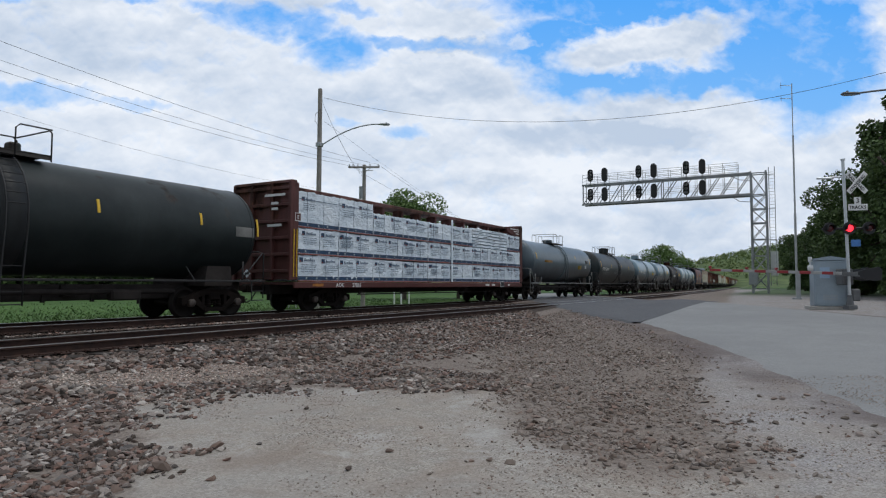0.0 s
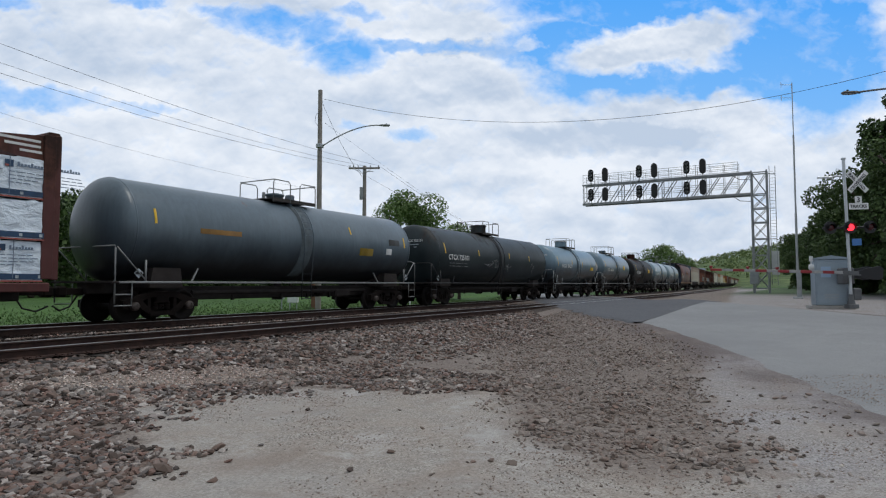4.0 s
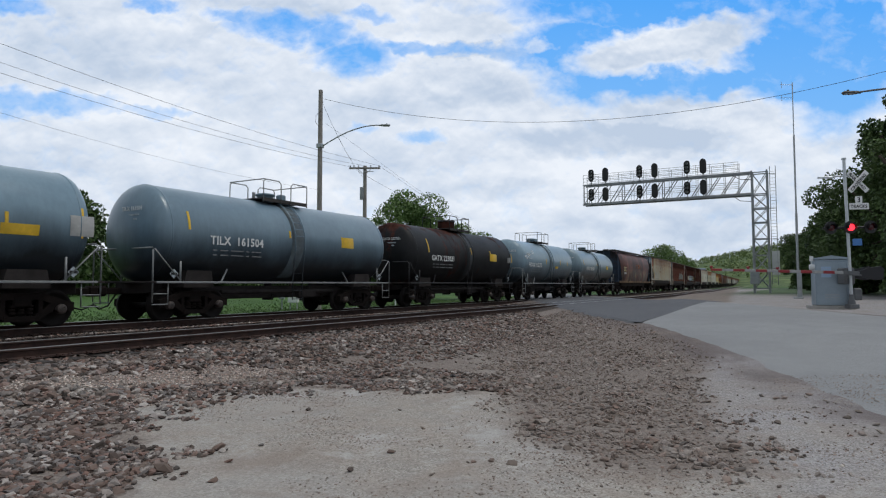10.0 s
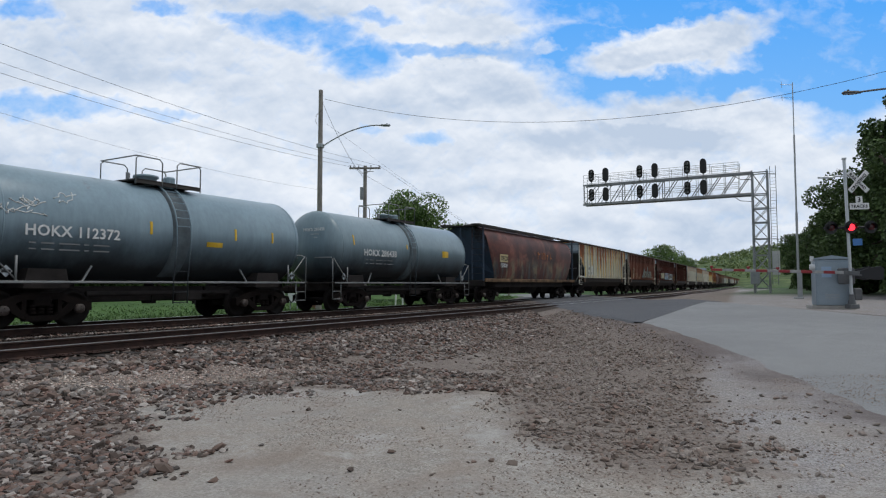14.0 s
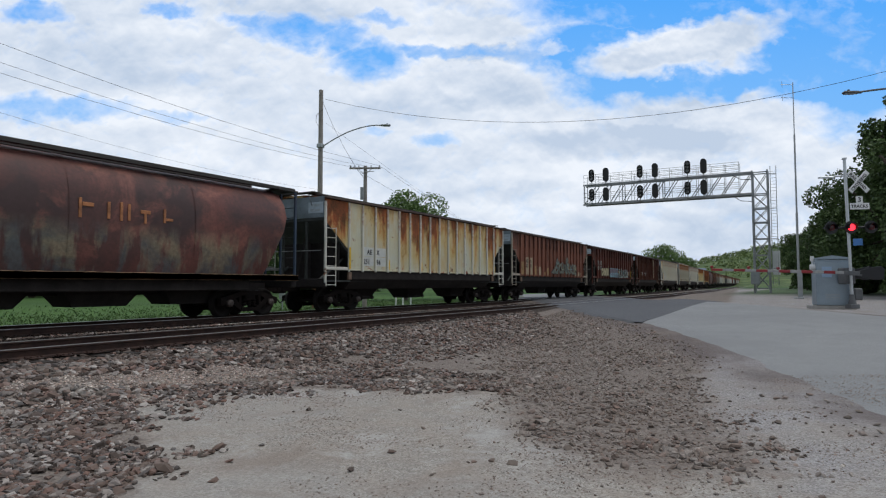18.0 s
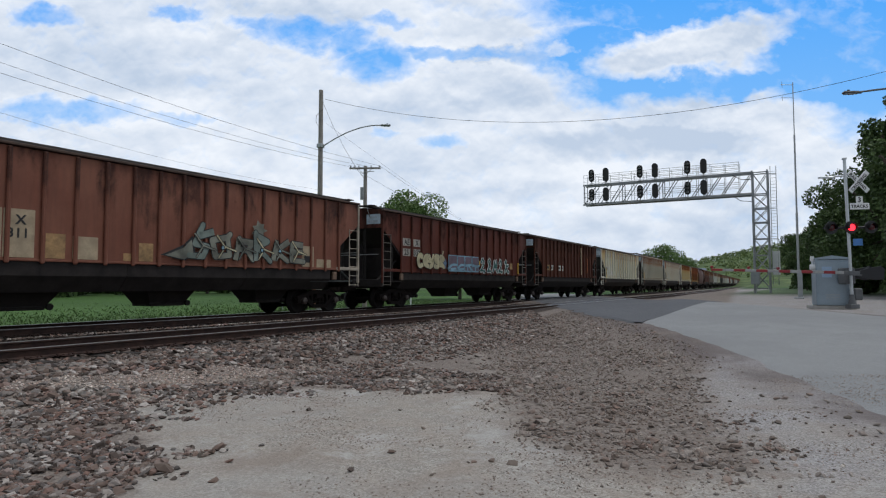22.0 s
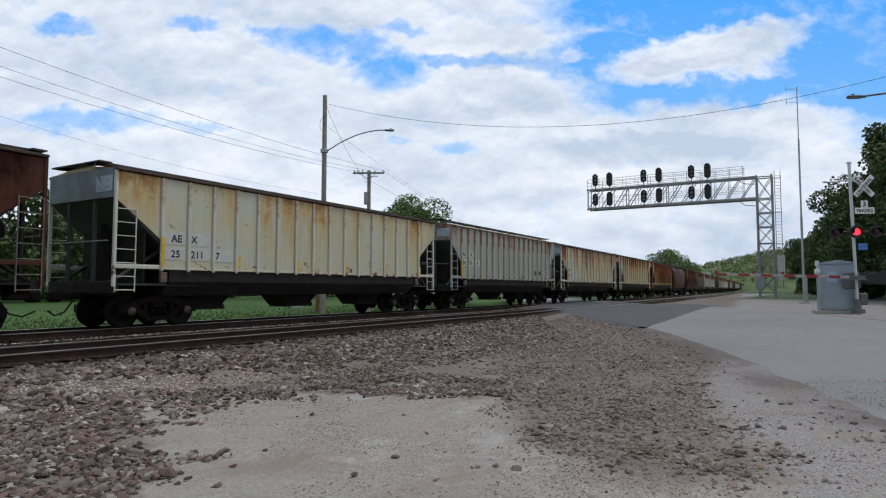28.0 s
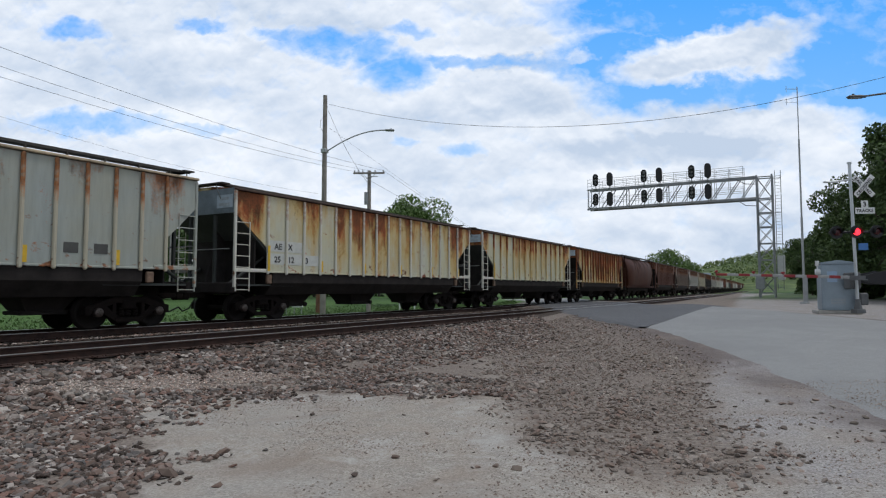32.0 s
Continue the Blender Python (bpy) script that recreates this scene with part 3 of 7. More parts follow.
OCT_V = np.array([(1, 0, 0), (-1, 0, 0), (0, 1, 0), (0, -1, 0), (0, 0, 1), (0, 0, -1)]) * 1.15
OCT_F = np.array([(0, 2, 4), (2, 1, 4), (1, 3, 4), (3, 0, 4), (2, 0, 5), (1, 2, 5), (3, 1, 5), (0, 3, 5)])


def stone_material(name, dim=1.0, even=0.0):
    mt, nt, bs = tree_of(name)
    k = Nodes(nt)
    ge = k.n("ShaderNodeNewGeometry")
    rp = k.n("ShaderNodeValToRGB")
    el = rp.color_ramp.elements
    el[0].color, el[1].color = (0.045 * dim, 0.035 * dim, 0.03 * dim, 1), (0.56 * dim, 0.51 * dim, 0.47 * dim, 1)
    for at, c in ((0.22, (0.105, 0.08, 0.07)), (0.4, (0.205, 0.145, 0.12)), (0.53, (0.26, 0.15, 0.12)), (0.66, (0.30, 0.26, 0.24)), (0.79, (0.12, 0.115, 0.115)), (0.92, (0.38, 0.335, 0.305))):
        e = el.new(at)
        e.color = (*(q * dim for q in c), 1)
    k.link(ge.outputs["Random Per Island"], rp.inputs["Fac"])
    hue = k.mix(even, rp.outputs["Color"], (0.26 * dim, 0.22 * dim, 0.19 * dim))
    gr = k.noise(k.coords(), 45, 4, 0.7)
    soil, dust = k.noise(k.coords(), 0.55, 5, 0.6), k.noise(k.coords(loc=(5, 9, 0)), 0.8, 5, 0.6)
    tinted = k.mix(k.math("MULTIPLY", k.ramp(soil, 0.45, 0.62), 0.4), hue, (0.15 * dim, 0.115 * dim, 0.095 * dim))
    tinted = k.mix(k.math("MULTIPLY", k.ramp(dust, 0.55, 0.68), 0.3), tinted, (0.50 * dim, 0.455 * dim, 0.40 * dim))
    k.link(k.mix(k.math("MULTIPLY", k.ramp(gr, 0.3, 0.7), 0.35), tinted, (0.10 * dim, 0.08 * dim, 0.068 * dim)), bs.inputs["Base Color"])
    bs.inputs["Roughness"].default_value = 0.9
    bs.inputs["Specular IOR Level"].default_value = 0.25
    return mt


M_STONE = stone_material("crushed ballast stone")
M_PALE = stone_material("clean pale ballast stone", 1.5)
M_GRIT = stone_material("grey stone grit", 1.45, 0.5)
M_TONGUE = stone_material("dusty brown stone", 1.2, 0.45)
M_HEAP = stone_material("coarse grey brown stone", 1.2, 0.3)
M_FINE = stone_material("clean pale fine gravel", 1.9, 0.4)
M_BED = stone_material("oil-stained ballast stone", 0.13)


def rocks(name, places, label, seed, mat=None, lift=0.0, simple=False):
    """Angular stones, one mesh: places are (x, y, size)."""
    base_v, base_f = (OCT_V, OCT_F) if simple else (ICO_V, ICO_F)
    m = len(base_v)
    rng = np.random.default_rng(seed)
    n = len(places)
    pts = np.array([(x, y, max(level(x, y), road_level(x, y) if road_coords(x, y)[1] > -0.1 and lift == 0 else -9) + lift + s * 0.16) for x, y, s in places])
    size = np.array([s for _, _, s in places])
    v = np.repeat(base_v[None], n, 0) * rng.uniform(0.5, 1.28, (n, m, 1))
    v *= (rng.uniform(0.6, 1.25, (n, 1, 3)) * np.array([1.2, 1.2, 0.66])) * size[:, None, None] / 2
    an = rng.uniform(0, 6.283, n)
    c, s = np.cos(an)[:, None], np.sin(an)[:, None]
    tilt = rng.uniform(-0.5, 0.5, n)[:, None]
    x, y, z = v[:, :, 0], v[:, :, 1], v[:, :, 2]
    z = z + x * tilt
    v = np.stack([x * c - y * s, x * s + y * c, z], 2) + pts[:, None, :]
    f = (base_f[None] + (np.arange(n) * m)[:, None, None]).reshape(-1, 3)
    me = bpy.data.meshes.new(name)
    me.vertices.add(n * m)
    me.vertices.foreach_set("co", v.reshape(-1))
    me.loops.add(len(f) * 3)
    me.loops.foreach_set("vertex_index", f.reshape(-1))
    me.polygons.add(len(f))
    me.polygons.foreach_set("loop_start", np.arange(len(f)) * 3)
    me.update(calc_edges=True)
    me.polygons.foreach_set("use_smooth", [False] * len(f))
    me.materials.append(mat or M_STONE)
    return tagged(part(name, me, None), label, "gravel", kind="stuff")


def view_frame(x, y):
    """Distance ahead of and to the left of the tripod."""
    d = Vector((x, y)) - EYE.xy
    a = radians(HEADING)
    return d.x * math.cos(a) + d.y * math.sin(a), -d.x * math.sin(a) + d.y * math.cos(a)


def worn(ah, le, x, y):
    """More than nought where wheels have packed the ground smooth."""
    w = 0.75 * noise.noise((x * 1.1, y * 1.1, 7.0)) + 0.35 * noise.noise((x * 3, y * 3, 2.0))
    tail = min(5.5 - ah, le + 2.7)
    return min(9.7 - ah, 0.533 * ah - 0.5 - le, max(le + 1.1, tail)) + w


def tongue(ah, le, x, y):
    """More than nought on the tongue of broken stone that runs in from the tracks."""
    w = 0.5 * noise.noise((x * 1.2, y * 1.2, 3.0)) + 0.3 * noise.noise((x * 3.3, y * 3.3, 5.0))
    low = -3.0 - 0.22 * (ah - 6.0) - 0.25 * max(0.0, ah - 9.1)
    return min(-0.85 - 0.6 * max(0.0, 6.7 - ah) - le, le - low, ah - 5.45) + w


def clean_strip(x, y):
    """Up to one on the strip of pale fine grit that lies in the coarse shoulder stones."""
    u, v = (x - 6.9) / 2.1, (y + 8.58 + 0.22 * (x - 6.9)) / 0.46
    return 1 - min(1.0, u * u + v * v) + 0.35 * noise.noise((x * 2.2, y * 2.2, 4.0))


# heaps of coarser broken stone: place and radius
HEAPS = [(6.65, -14.92, 0.36), (6.55, -15.8, 0.26), (6.4, -16.2, 0.3), (6.2, -16.6, 0.27), (6.94, -17.07, 0.26), (12.5, -14.7, 0.5), (9.2, -14.9, 0.4), (8.2, -15.3, 0.4)]


def scatter_rocks():
    rng = random.Random(4)
    shoulder, loose, small = [], [], []
    while len(shoulder) < 25000:
        x, y = rng.uniform(-6, 33), rng.uniform(-10.6, -5.99)
        if road_coords(x, y)[1] > -2.0 or (y < -8.8 and rng.random() < 0.5 + 0.8 * noise.noise((x * 0.8, y * 0.8, 0))) or (clean_strip(x, y) > 0.1 and rng.random() < 0.96):
            continue
        shoulder.append((x, y, (0.028 + 0.085 * rng.random() ** 1.3) * (1.2 if y > -9 else 1)))
    tries = 0
    while len(loose) < 15000 and tries < 200000:
        tries += 1
        x, y = rng.uniform(-3.0, 10), rng.uniform(-15.5, -8.5)
        ah, le = view_frame(x, y)
        if ah < 3.4 or ah > 12 or le < -1 or (le < 0.1 and ah < 9.2) or rng.random() > smooth(0.35, -0.5, worn(ah, le, x, y)) + 0.0012:
            continue
        if rng.random() < 0.45 * noise.noise((x * 0.7, y * 0.7, 4.0)) + 0.15 or (clean_strip(x, y) > 0.1 and rng.random() < 0.96):
            continue
        loose.append((x, y, rng.uniform(0.03, 0.09) * (1.45 if rng.random() < 0.06 else 1)))
    while len(small) < 19000:
        x, y = rng.uniform(2.5, 27), rng.uniform(-20.5, -8.0)
        ah, le = view_frame(x, y)
        ac = road_coords(x, y)[1]
        if ah < 3.4 or le > 0.2 or ac > -0.15 or rng.random() > 0.92 * smooth(-0.25, 0.3, tongue(ah, le, x, y)) + 0.03:
            continue
        if rng.random() < smooth(-2.5, -0.2, ac) * 0.6 or rng.random() < 0.2 + 0.7 * noise.noise((x * 0.5, y * 0.5, 6.0)) + 0.5 * noise.noise((x * 1.6, y * 1.6, 2.0)):
            continue
        small.append((x, y, rng.uniform(0.014, 0.045) if rng.random() < 0.92 else rng.uniform(0.05, 0.1)))
    heaps = []
    for hx, hy, r in HEAPS:
        for _ in range(int(45 + 200 * r)):
            a, d = rng.uniform(0, 6.283), r * abs(rng.gauss(0, 0.62))
            x, y = hx + d * math.cos(a) * 1.25, hy + d * math.sin(a)
            if road_coords(x, y)[1] < -0.3:
                heaps.append((x, y, rng.uniform(0.02, 0.05) if rng.random() < 0.75 else rng.uniform(0.05, 0.09)))
    for _ in range(420):
        x, y = rng.uniform(5.2, 10.5), rng.uniform(-18.6, -16.2)
        if road_coords(x, y)[1] < -0.4 and noise.noise((x * 1.3, y * 1.3, 2.5)) > -0.1:
            heaps.append((x, y, rng.uniform(0.02, 0.045) if rng.random() < 0.85 else rng.uniform(0.05, 0.1)))
    pebbles = []
    while len(pebbles) < 6500:
        x, y = rng.uniform(2, 12), rng.uniform(-18.5, -10)
        ah, le = view_frame(x, y)
        if ah > 3.4 and ah < 10 and rng.random() < 0.15 + 1.1 * noise.noise((x * 0.8, y * 0.8, 8.0)) and tongue(ah, le, x, y) < 0 and le < 0.533 * ah - 1:
            pebbles.append((x, y, rng.uniform(0.007, 0.022)))
    grit = []
    while len(grit) < 5200:
        x, y = rng.uniform(4.4, 9.6), rng.uniform(-9.8, -7.5)
        if clean_strip(x, y) > rng.uniform(-0.1, 0.25):
            grit.append((x, y, rng.uniform(0.018, 0.045)))
    rocks("gravel", pebbles, "pale grey pebbles pressed into the dirt", 9, M_GRIT, simple=True)
    rocks("gravel", grit, "strip of clean pale fine gravel in the coarse ballast", 12, M_FINE, simple=True)
    rocks("ballast", shoulder, "coarse brown and grey crushed stone ballast on the track shoulder", 1)
    rocks("gravel", loose, "loose broken stones strewn over the dirt ground", 2)
    rocks("gravel", small, "small scattered stones over brown dirt beside the road", 5, M_TONGUE)
    rocks("gravel", heaps, "heaps of dark coarse broken stone on the dirt", 14, M_HEAP)
    bed = []
    while len(bed) < 9000:
        x, y = rng.uniform(-8, 45), rng.uniform(-5.8, 1.2)
        if road_coords(x, y)[1] < -2.0:
            bed.append((x, y, rng.uniform(0.05, 0.10)))
    strip = []
    while len(strip) < 2600:
        strip.append((rng.uniform(-8, 36), rng.gauss(-2.1, 0.05), rng.uniform(0.035, 0.08)))
    rocks("ballast", strip, "pale clean ballast spilled between the two tracks", 6, M_PALE, 0.06, True)
    rocks("ballast", bed, "grimy dark crushed stone ballast between the rails", 3, M_BED, simple=True)


scatter_rocks()

# ---- railway ----
RAIL = [(-0.036, 0), (-0.037, -0.035), (-0.01, -0.05), (-0.009, -0.14), (-0.07, -0.16), (-0.07, -0.175), (0.07, -0.175), (0.07, -0.16), (0.009, -0.14), (0.01, -0.05), (0.037, -0.035), (0.036, 0)]


def rail_mesh(off):
    stops = [-60, 17] + [17 + 8 * i for i in range(1, 19)] + [700]
    vs, fs = [], []
    n = len(RAIL)
    for s in stops:
        p, th = track_point(s, off)
        side = Vector((-math.sin(th), math.cos(th), 0))
        vs += [p + side * a + Vector((0, 0, b)) for a, b in RAIL]
    for i in range(len(stops) - 1):
        for j in range(n):
            a = i * n + j
            b = i * n + (j + 1) % n
            fs.append((a, b, b + n, a + n))
    return Geo().add(vs, fs)


def build_track(off, label):
    top = thing("railway_track", pose(0, 0, 0), label, "railway track", kind="structure")
    for g in (-0.753, 0.753):
        part("rail", rail_mesh(off + g), M_RAIL, top)
    tie = Geo().box((0, 0, -0.255), (0.23, 2.6, 0.1), bev=0.012).mesh("tie", M_TIE)
    plate = Geo()
    for g in (-0.753, 0.753):
        plate.box((0, g, -0.172), (0.19, 0.36, 0.018), bev=0.004)
        for dx in (-0.05, 0.05):
            for dy in (-0.1, 0.1):
                plate.box((dx, g + dy, -0.155), (0.035, 0.035, 0.03), bev=0.008)
        for dx in (-0.13, 0.13):
            plate.box((dx, g, -0.165), (0.03, 0.17, 0.05), bev=0.006)
    plate = plate.mesh("fastening", M_RAIL)
    for i in range(110):
        x = -9 + i * 0.53
        if road_coords(x, off)[1] > -1.0:
            break
        t = part("tie", tie, None, top)
        t.location = track_point(x, off)[0]
        p = part("fastening", plate, None, top)
        p.location = track_point(x, off)[0]
    return top


build_track(0.0, "rusty railway track with polished rail heads under the train")
build_track(NEAR, "empty rusty railway track on stone ballast")

# ---- signal bridge ----
GX = 64.7


def signal_bridge():
    M_STEEL = plain("dull galvanised bridge steel", (0.35, 0.365, 0.375), 0.55, 0.4, 0.2, 2, 30)
    top = thing("signal_bridge", pose(GX, 0, 0), "grey steel cantilever signal bridge over the tracks with walkway", "signal bridge")
    ys, zs = (-12.85, -14.1), (0.2, 11.5)
    for x in (-0.55, 0.55):
        for y in ys:
            part("leg", Geo().box((x, y, sum(zs) / 2), (0.15, 0.15, zs[1] - zs[0]), bev=0.02), M_STEEL, top)
    levels = [0.7, 2.2, 3.7, 5.2, 6.7, 8.0, 9.3, 11.3]
    for face in range(4):
        g = Geo()
        for i, z in enumerate(levels):
            if face < 2:
                x = (-0.55, 0.55)[face]
                g.box((x, -13.48, z), (0.07, 1.2, 0.1))
                if i + 1 < len(levels):
                    g.tube((x, -12.85, z), (x, -14.1, levels[i + 1]), 0.035, 5)
                    g.tube((x, -14.1, z), (x, -12.85, levels[i + 1]), 0.035, 5)
            else:
                y = ys[face - 2]
                g.box((0, y, z), (1.1, 0.07, 0.1))
                if i + 1 < len(levels):
                    g.tube((-0.55, y, z), (0.55, y, levels[i + 1]), 0.035, 5)
        part("lattice", g, M_STEEL, top)
    for y in ys:
        part("footing", Geo().box((0, y, 0.12), (1.7, 0.6, 0.3), bev=0.03), M_CONC, top)
    for x in (-0.5, 0.5):
        for z in (11.35, 9.32):
            part("chord", Geo().box((x, -4.9, z), (0.12, 15.9, 0.17), bev=0.015), M_STEEL, top)
        g = Geo()
        n = 12
        for i in range(n):
            y0, y1 = 2.9 - 15.7 * i / n, 2.9 - 15.7 * (i + 1) / n
            g.tube((x, y0, 9.35), (x, y1, 11.35), 0.045, 6)
            if i % 3 == 0:
                g.tube((x, y0, 9.35), (x, y0, 11.35), 0.045, 6)
        part("truss_web", g, M_STEEL, top)
    part("walkway", Geo().box((0, -5, 9.46), (0.85, 15.6, 0.05)), M_STEEL, top, "steel grating walkway")
    for x in (-0.62, 0.62):
        g = Geo()
        for i in range(13):
            y = 2.95 - 14.7 * i / 12
            g.tube((x, y, 9.4), (x, y, 12.42), 0.022, 5)
        for z in (10.1, 10.5, 11.7, 12.05, 12.4):
            g.tube((x, 2.95, z), (x, -11.8, z), 0.02, 5)
        part("railing", g, M_STEEL, top)
    g = Geo()
    for y in (-14.3, -14.78):
        g.tube((0.2, y, 1.0), (0.2, y, 11.9), 0.03, 5)
    for i in range(35):
        z = 1.2 + i * 0.3
        g.tube((0.2, -14.3, z), (0.2, -14.78, z), 0.016, 5)
    for z in (2.5, 5.2, 8.0, 11.2):
        g.box((0.2, -14.4, z), (0.06, 0.7, 0.05))
    part("ladder", g, M_STEEL, top)
    part("sign_board", Geo().box((0.2, -14.62, 3.0), (0.04, 0.62, 2.2), bev=0.01), M_WHITE, top, "white notice board")
    part("relay_box", Geo().box((-0.9, -12.95, 1.7), (0.5, 0.75, 1.3), bev=0.03).box((-0.9, -12.95, 0.6), (0.12, 0.12, 1.2)), M_GREYP, top, "grey relay box on a post")
    for k in range(2):
        g = Geo()
        g.path([(-0.55, -11.2 - 0.1 * k, 11.2 - k * 2.0), (-0.6, -11.9, 10.75 - k * 2.0), (-0.6, -12.8, 10.65 - k * 2.0)], 0.03, 6)
        part("cable", g, M_WIRE, top)
    # signal heads in pairs over each track
    oval = [(0.31 * math.cos(a) , 0.66 * math.sin(a) if abs(math.sin(a)) < 0.8 else 0.66 * math.sin(a)) for a in [2 * math.pi * i / 20 for i in range(20)]]
    oval = [(max(-0.30, min(0.30, 1.35 * x)), z) for x, z in oval]
    for y in (2.1, -2.8, -7.28):
        for z in (12.3, 10.28):
            for k, dy in enumerate((0.0, -1.43)):
                hd = new("signal_head")
                hd.parent = top
                hd.location = (-0.72 + 0.1 * k, y + dy, z)
                part("backplate", Geo().prism([(x * 0.95 * (0.72 if q < -0.55 else 1.0), q * (1.1 if k else 0.98)) for x, q in oval], -0.03, 0.03 + 0.2 * k, m=Matrix.Rotation(radians(-90), 4, "Z")), M_BLACK, hd)
                for q in (-0.36, 0.0, 0.36):
                    g = Geo()
                    if not k:
                        g.tube((-0.03, 0, q), (-0.3, 0, q - 0.03), 0.13, 12, caps=False)
                        g.tube((-0.05, 0, q), (-0.06, 0, q), 0.12, 12)
                    else:
                        g.tube((0.03, 0, q), (0.4, 0, q), 0.14, 12)
                    part("lamp_hood", g, M_GREYP if not k else M_BLACK, hd)
                part("bracket", Geo().tube((0.1, 0, -0.6), (0.1, 0, -0.98), 0.05, 8).box((0.1, 0, -0.95), (0.5, 0.3, 0.08)), M_STEEL, hd)


signal_bridge()


# ---- crossing gate ----
M_GATER = plain("faded red gate sheeting", (0.3, 0.025, 0.03), 0.5, 0, 0.2, 5, 50, 0.05)
# the white bands' backlit shade is put into this lowered colour
M_GATEW = plain("shaded white gate sheeting", (0.36, 0.36, 0.355), 0.5, 0, 0.2, 5, 50, 0.05)
M_GATEM = plain("grimy dark grey casting", (0.13, 0.135, 0.14), 0.6, 0.1, 0.3, 3, 30)
def crossing_signal():
    """Mast with crossbuck, flashers and a lowered gate; its face is turned down the road towards the tripod."""
    turn = 210.0
    top = thing("crossing_signal", pose(28.507, -18.678, 0.24, 0, -1.2, turn + 90), "level crossing mast with crossbuck, red flashing lamps and lowered gate", "crossing signal")
    # local: -y faces the traffic, x to its right hand side
    part("mast", Geo().tube((0, 0, 0.3), (0, 0, 5.6), 0.057, 16), M_ALU, top, "pale aluminium mast")
    part("cap", Geo().tube((0, 0, 5.6), (0, 0, 5.66), 0.085, 12), M_ALU, top)
    part("base", Geo().box((0, 0, 0.0), (0.36, 0.36, 0.16), bev=0.02).lathe([(0.14, 0.08), (0.13, 0.16), (0.09, 0.3), (0.08, 0.45)], 14), M_GATEM, top)
    buck = new("crossbuck")
    buck.parent = top
    buck.matrix_basis = pose(0.42, -0.12, 4.72)
    for a, word in ((-47, "RAILROAD"), (47, "CROSSING")):
        bl = part("blade", Geo().box((0, 0, 0), (1.02, 0.02, 0.2), bev=0.004), M_WHITE, buck, "white reflective blade with black letters")
        bl.matrix_basis = Matrix.Translation((0, -0.012 if a > 0 else 0.012, 0)) @ Matrix.Rotation(radians(-a), 4, "Y")
        for k, w in enumerate((word,)):
            lettering("letters", w, 0.165, Matrix.Rotation(radians(-a), 4, "Y") @ pose(-0.44, -0.028 if a > 0 else -0.004, -0.07, 90), M_LETTER, buck)
    sg = part("tracks_sign", Geo().box((0.42, -0.1, 3.78), (0.74, 0.02, 0.24), bev=0.006).box((0.42, -0.1, 4.03), (0.26, 0.02, 0.27), bev=0.006), M_WHITE, top, "white plate reading 3 tracks")
    lettering("letters", "3", 0.26, pose(0.35, -0.114, 3.94, 90), M_LETTER, sg)
    lettering("letters", "TRACKS", 0.165, pose(0.09, -0.114, 3.725, 90), M_LETTER, sg)
    part("crossarm", Geo().tube((-0.95, -0.05, 2.98), (1.0, -0.05, 2.98), 0.045, 10), M_BLACK, top)
    for i, x in enumerate((-0.72, 0.02, 0.78)):
        hd = new("flasher")
        hd.parent = top
        hd.location = (x, -0.14, 2.98)
        rot = Matrix.Rotation(radians(90), 4, "X")
        part("target", Geo().tube((0, 0.02, 0), (0, -0.005, 0), 0.24, 24), M_BLACK, hd)
        part("lens", Geo().lathe([(0.13, 0.0), (0.13, 0.06), (0.08, 0.085), (0.0, 0.095)], 20, rot), M_REDLAMP if i == 1 else M_DARKLENS, hd, "lit red lens" if i == 1 else "dark red lens")
        g = Geo()
        for k in range(9):
            a0, a1 = radians(-20 + k * 220 / 9), radians(-20 + (k + 1) * 220 / 9)
            q = [(0.15 * math.cos(t), -y, 0.15 * math.sin(t)) for t, y in ((a0, 0), (a1, 0), (a1, 0.17), (a0, 0.17))]
            g.add(q, [(0, 1, 2, 3), (3, 2, 1, 0)])
        part("hood", g, M_BLACK, hd)
        part("housing", Geo().lathe([(0.14, 0), (0.15, -0.1), (0.08, -0.2), (0, -0.21)], 16, rot), M_BLACK, hd)
    part("blue_plate", Geo().box((0.28, -0.09, 2.42), (0.36, 0.015, 0.26), bev=0.004), M_BLUE, top, "blue notice plate")
    part("side_arm", Geo().tube((0, 0, 4.98), (-0.95, 0.0, 4.92), 0.035, 8).box((-0.75, 0, 4.92), (0.55, 0.12, 0.07), bev=0.02), M_ALU, top, "short bracket arm at the mast head")
    part("gate_mechanism", Geo().box((0.0, 0.26, 1.15), (0.42, 0.45, 0.62), bev=0.04).box((0.3, 0.2, 0.45), (0.32, 0.32, 0.46), bev=0.04), M_GATEM, top)
    w = Geo()
    for y in (-0.28, 0.34):
        w.prism([(0.1, 1.12), (0.75, 0.98), (1.05, 1.0), (1.1, 1.4), (0.98, 1.5), (0.5, 1.42), (0.1, 1.32)], y, y + 0.07)
    part("counterweight", w, plain("dark iron", (0.025, 0.025, 0.028), 0.7, 0.1), top, "grey iron counterweight arms")
    arm = new("gate_arm")
    arm.parent = top
    arm.matrix_basis = pose(0.02, -0.26, 1.26, 0, 2.5, 0)
    n = 12
    for i in range(n):
        x0, x1 = -0.35 - 5.05 * i / n, -0.35 - 5.05 * (i + 1) / n
        h0 = 0.115 - 0.03 * i / n
        part("stripe", Geo().box(((x0 + x1) / 2, 0, 0), (abs(x1 - x0) - 0.004, 0.045, h0), bev=0.006), M_GATER if i % 2 else M_GATEW, arm, "red band" if i % 2 else "white band")
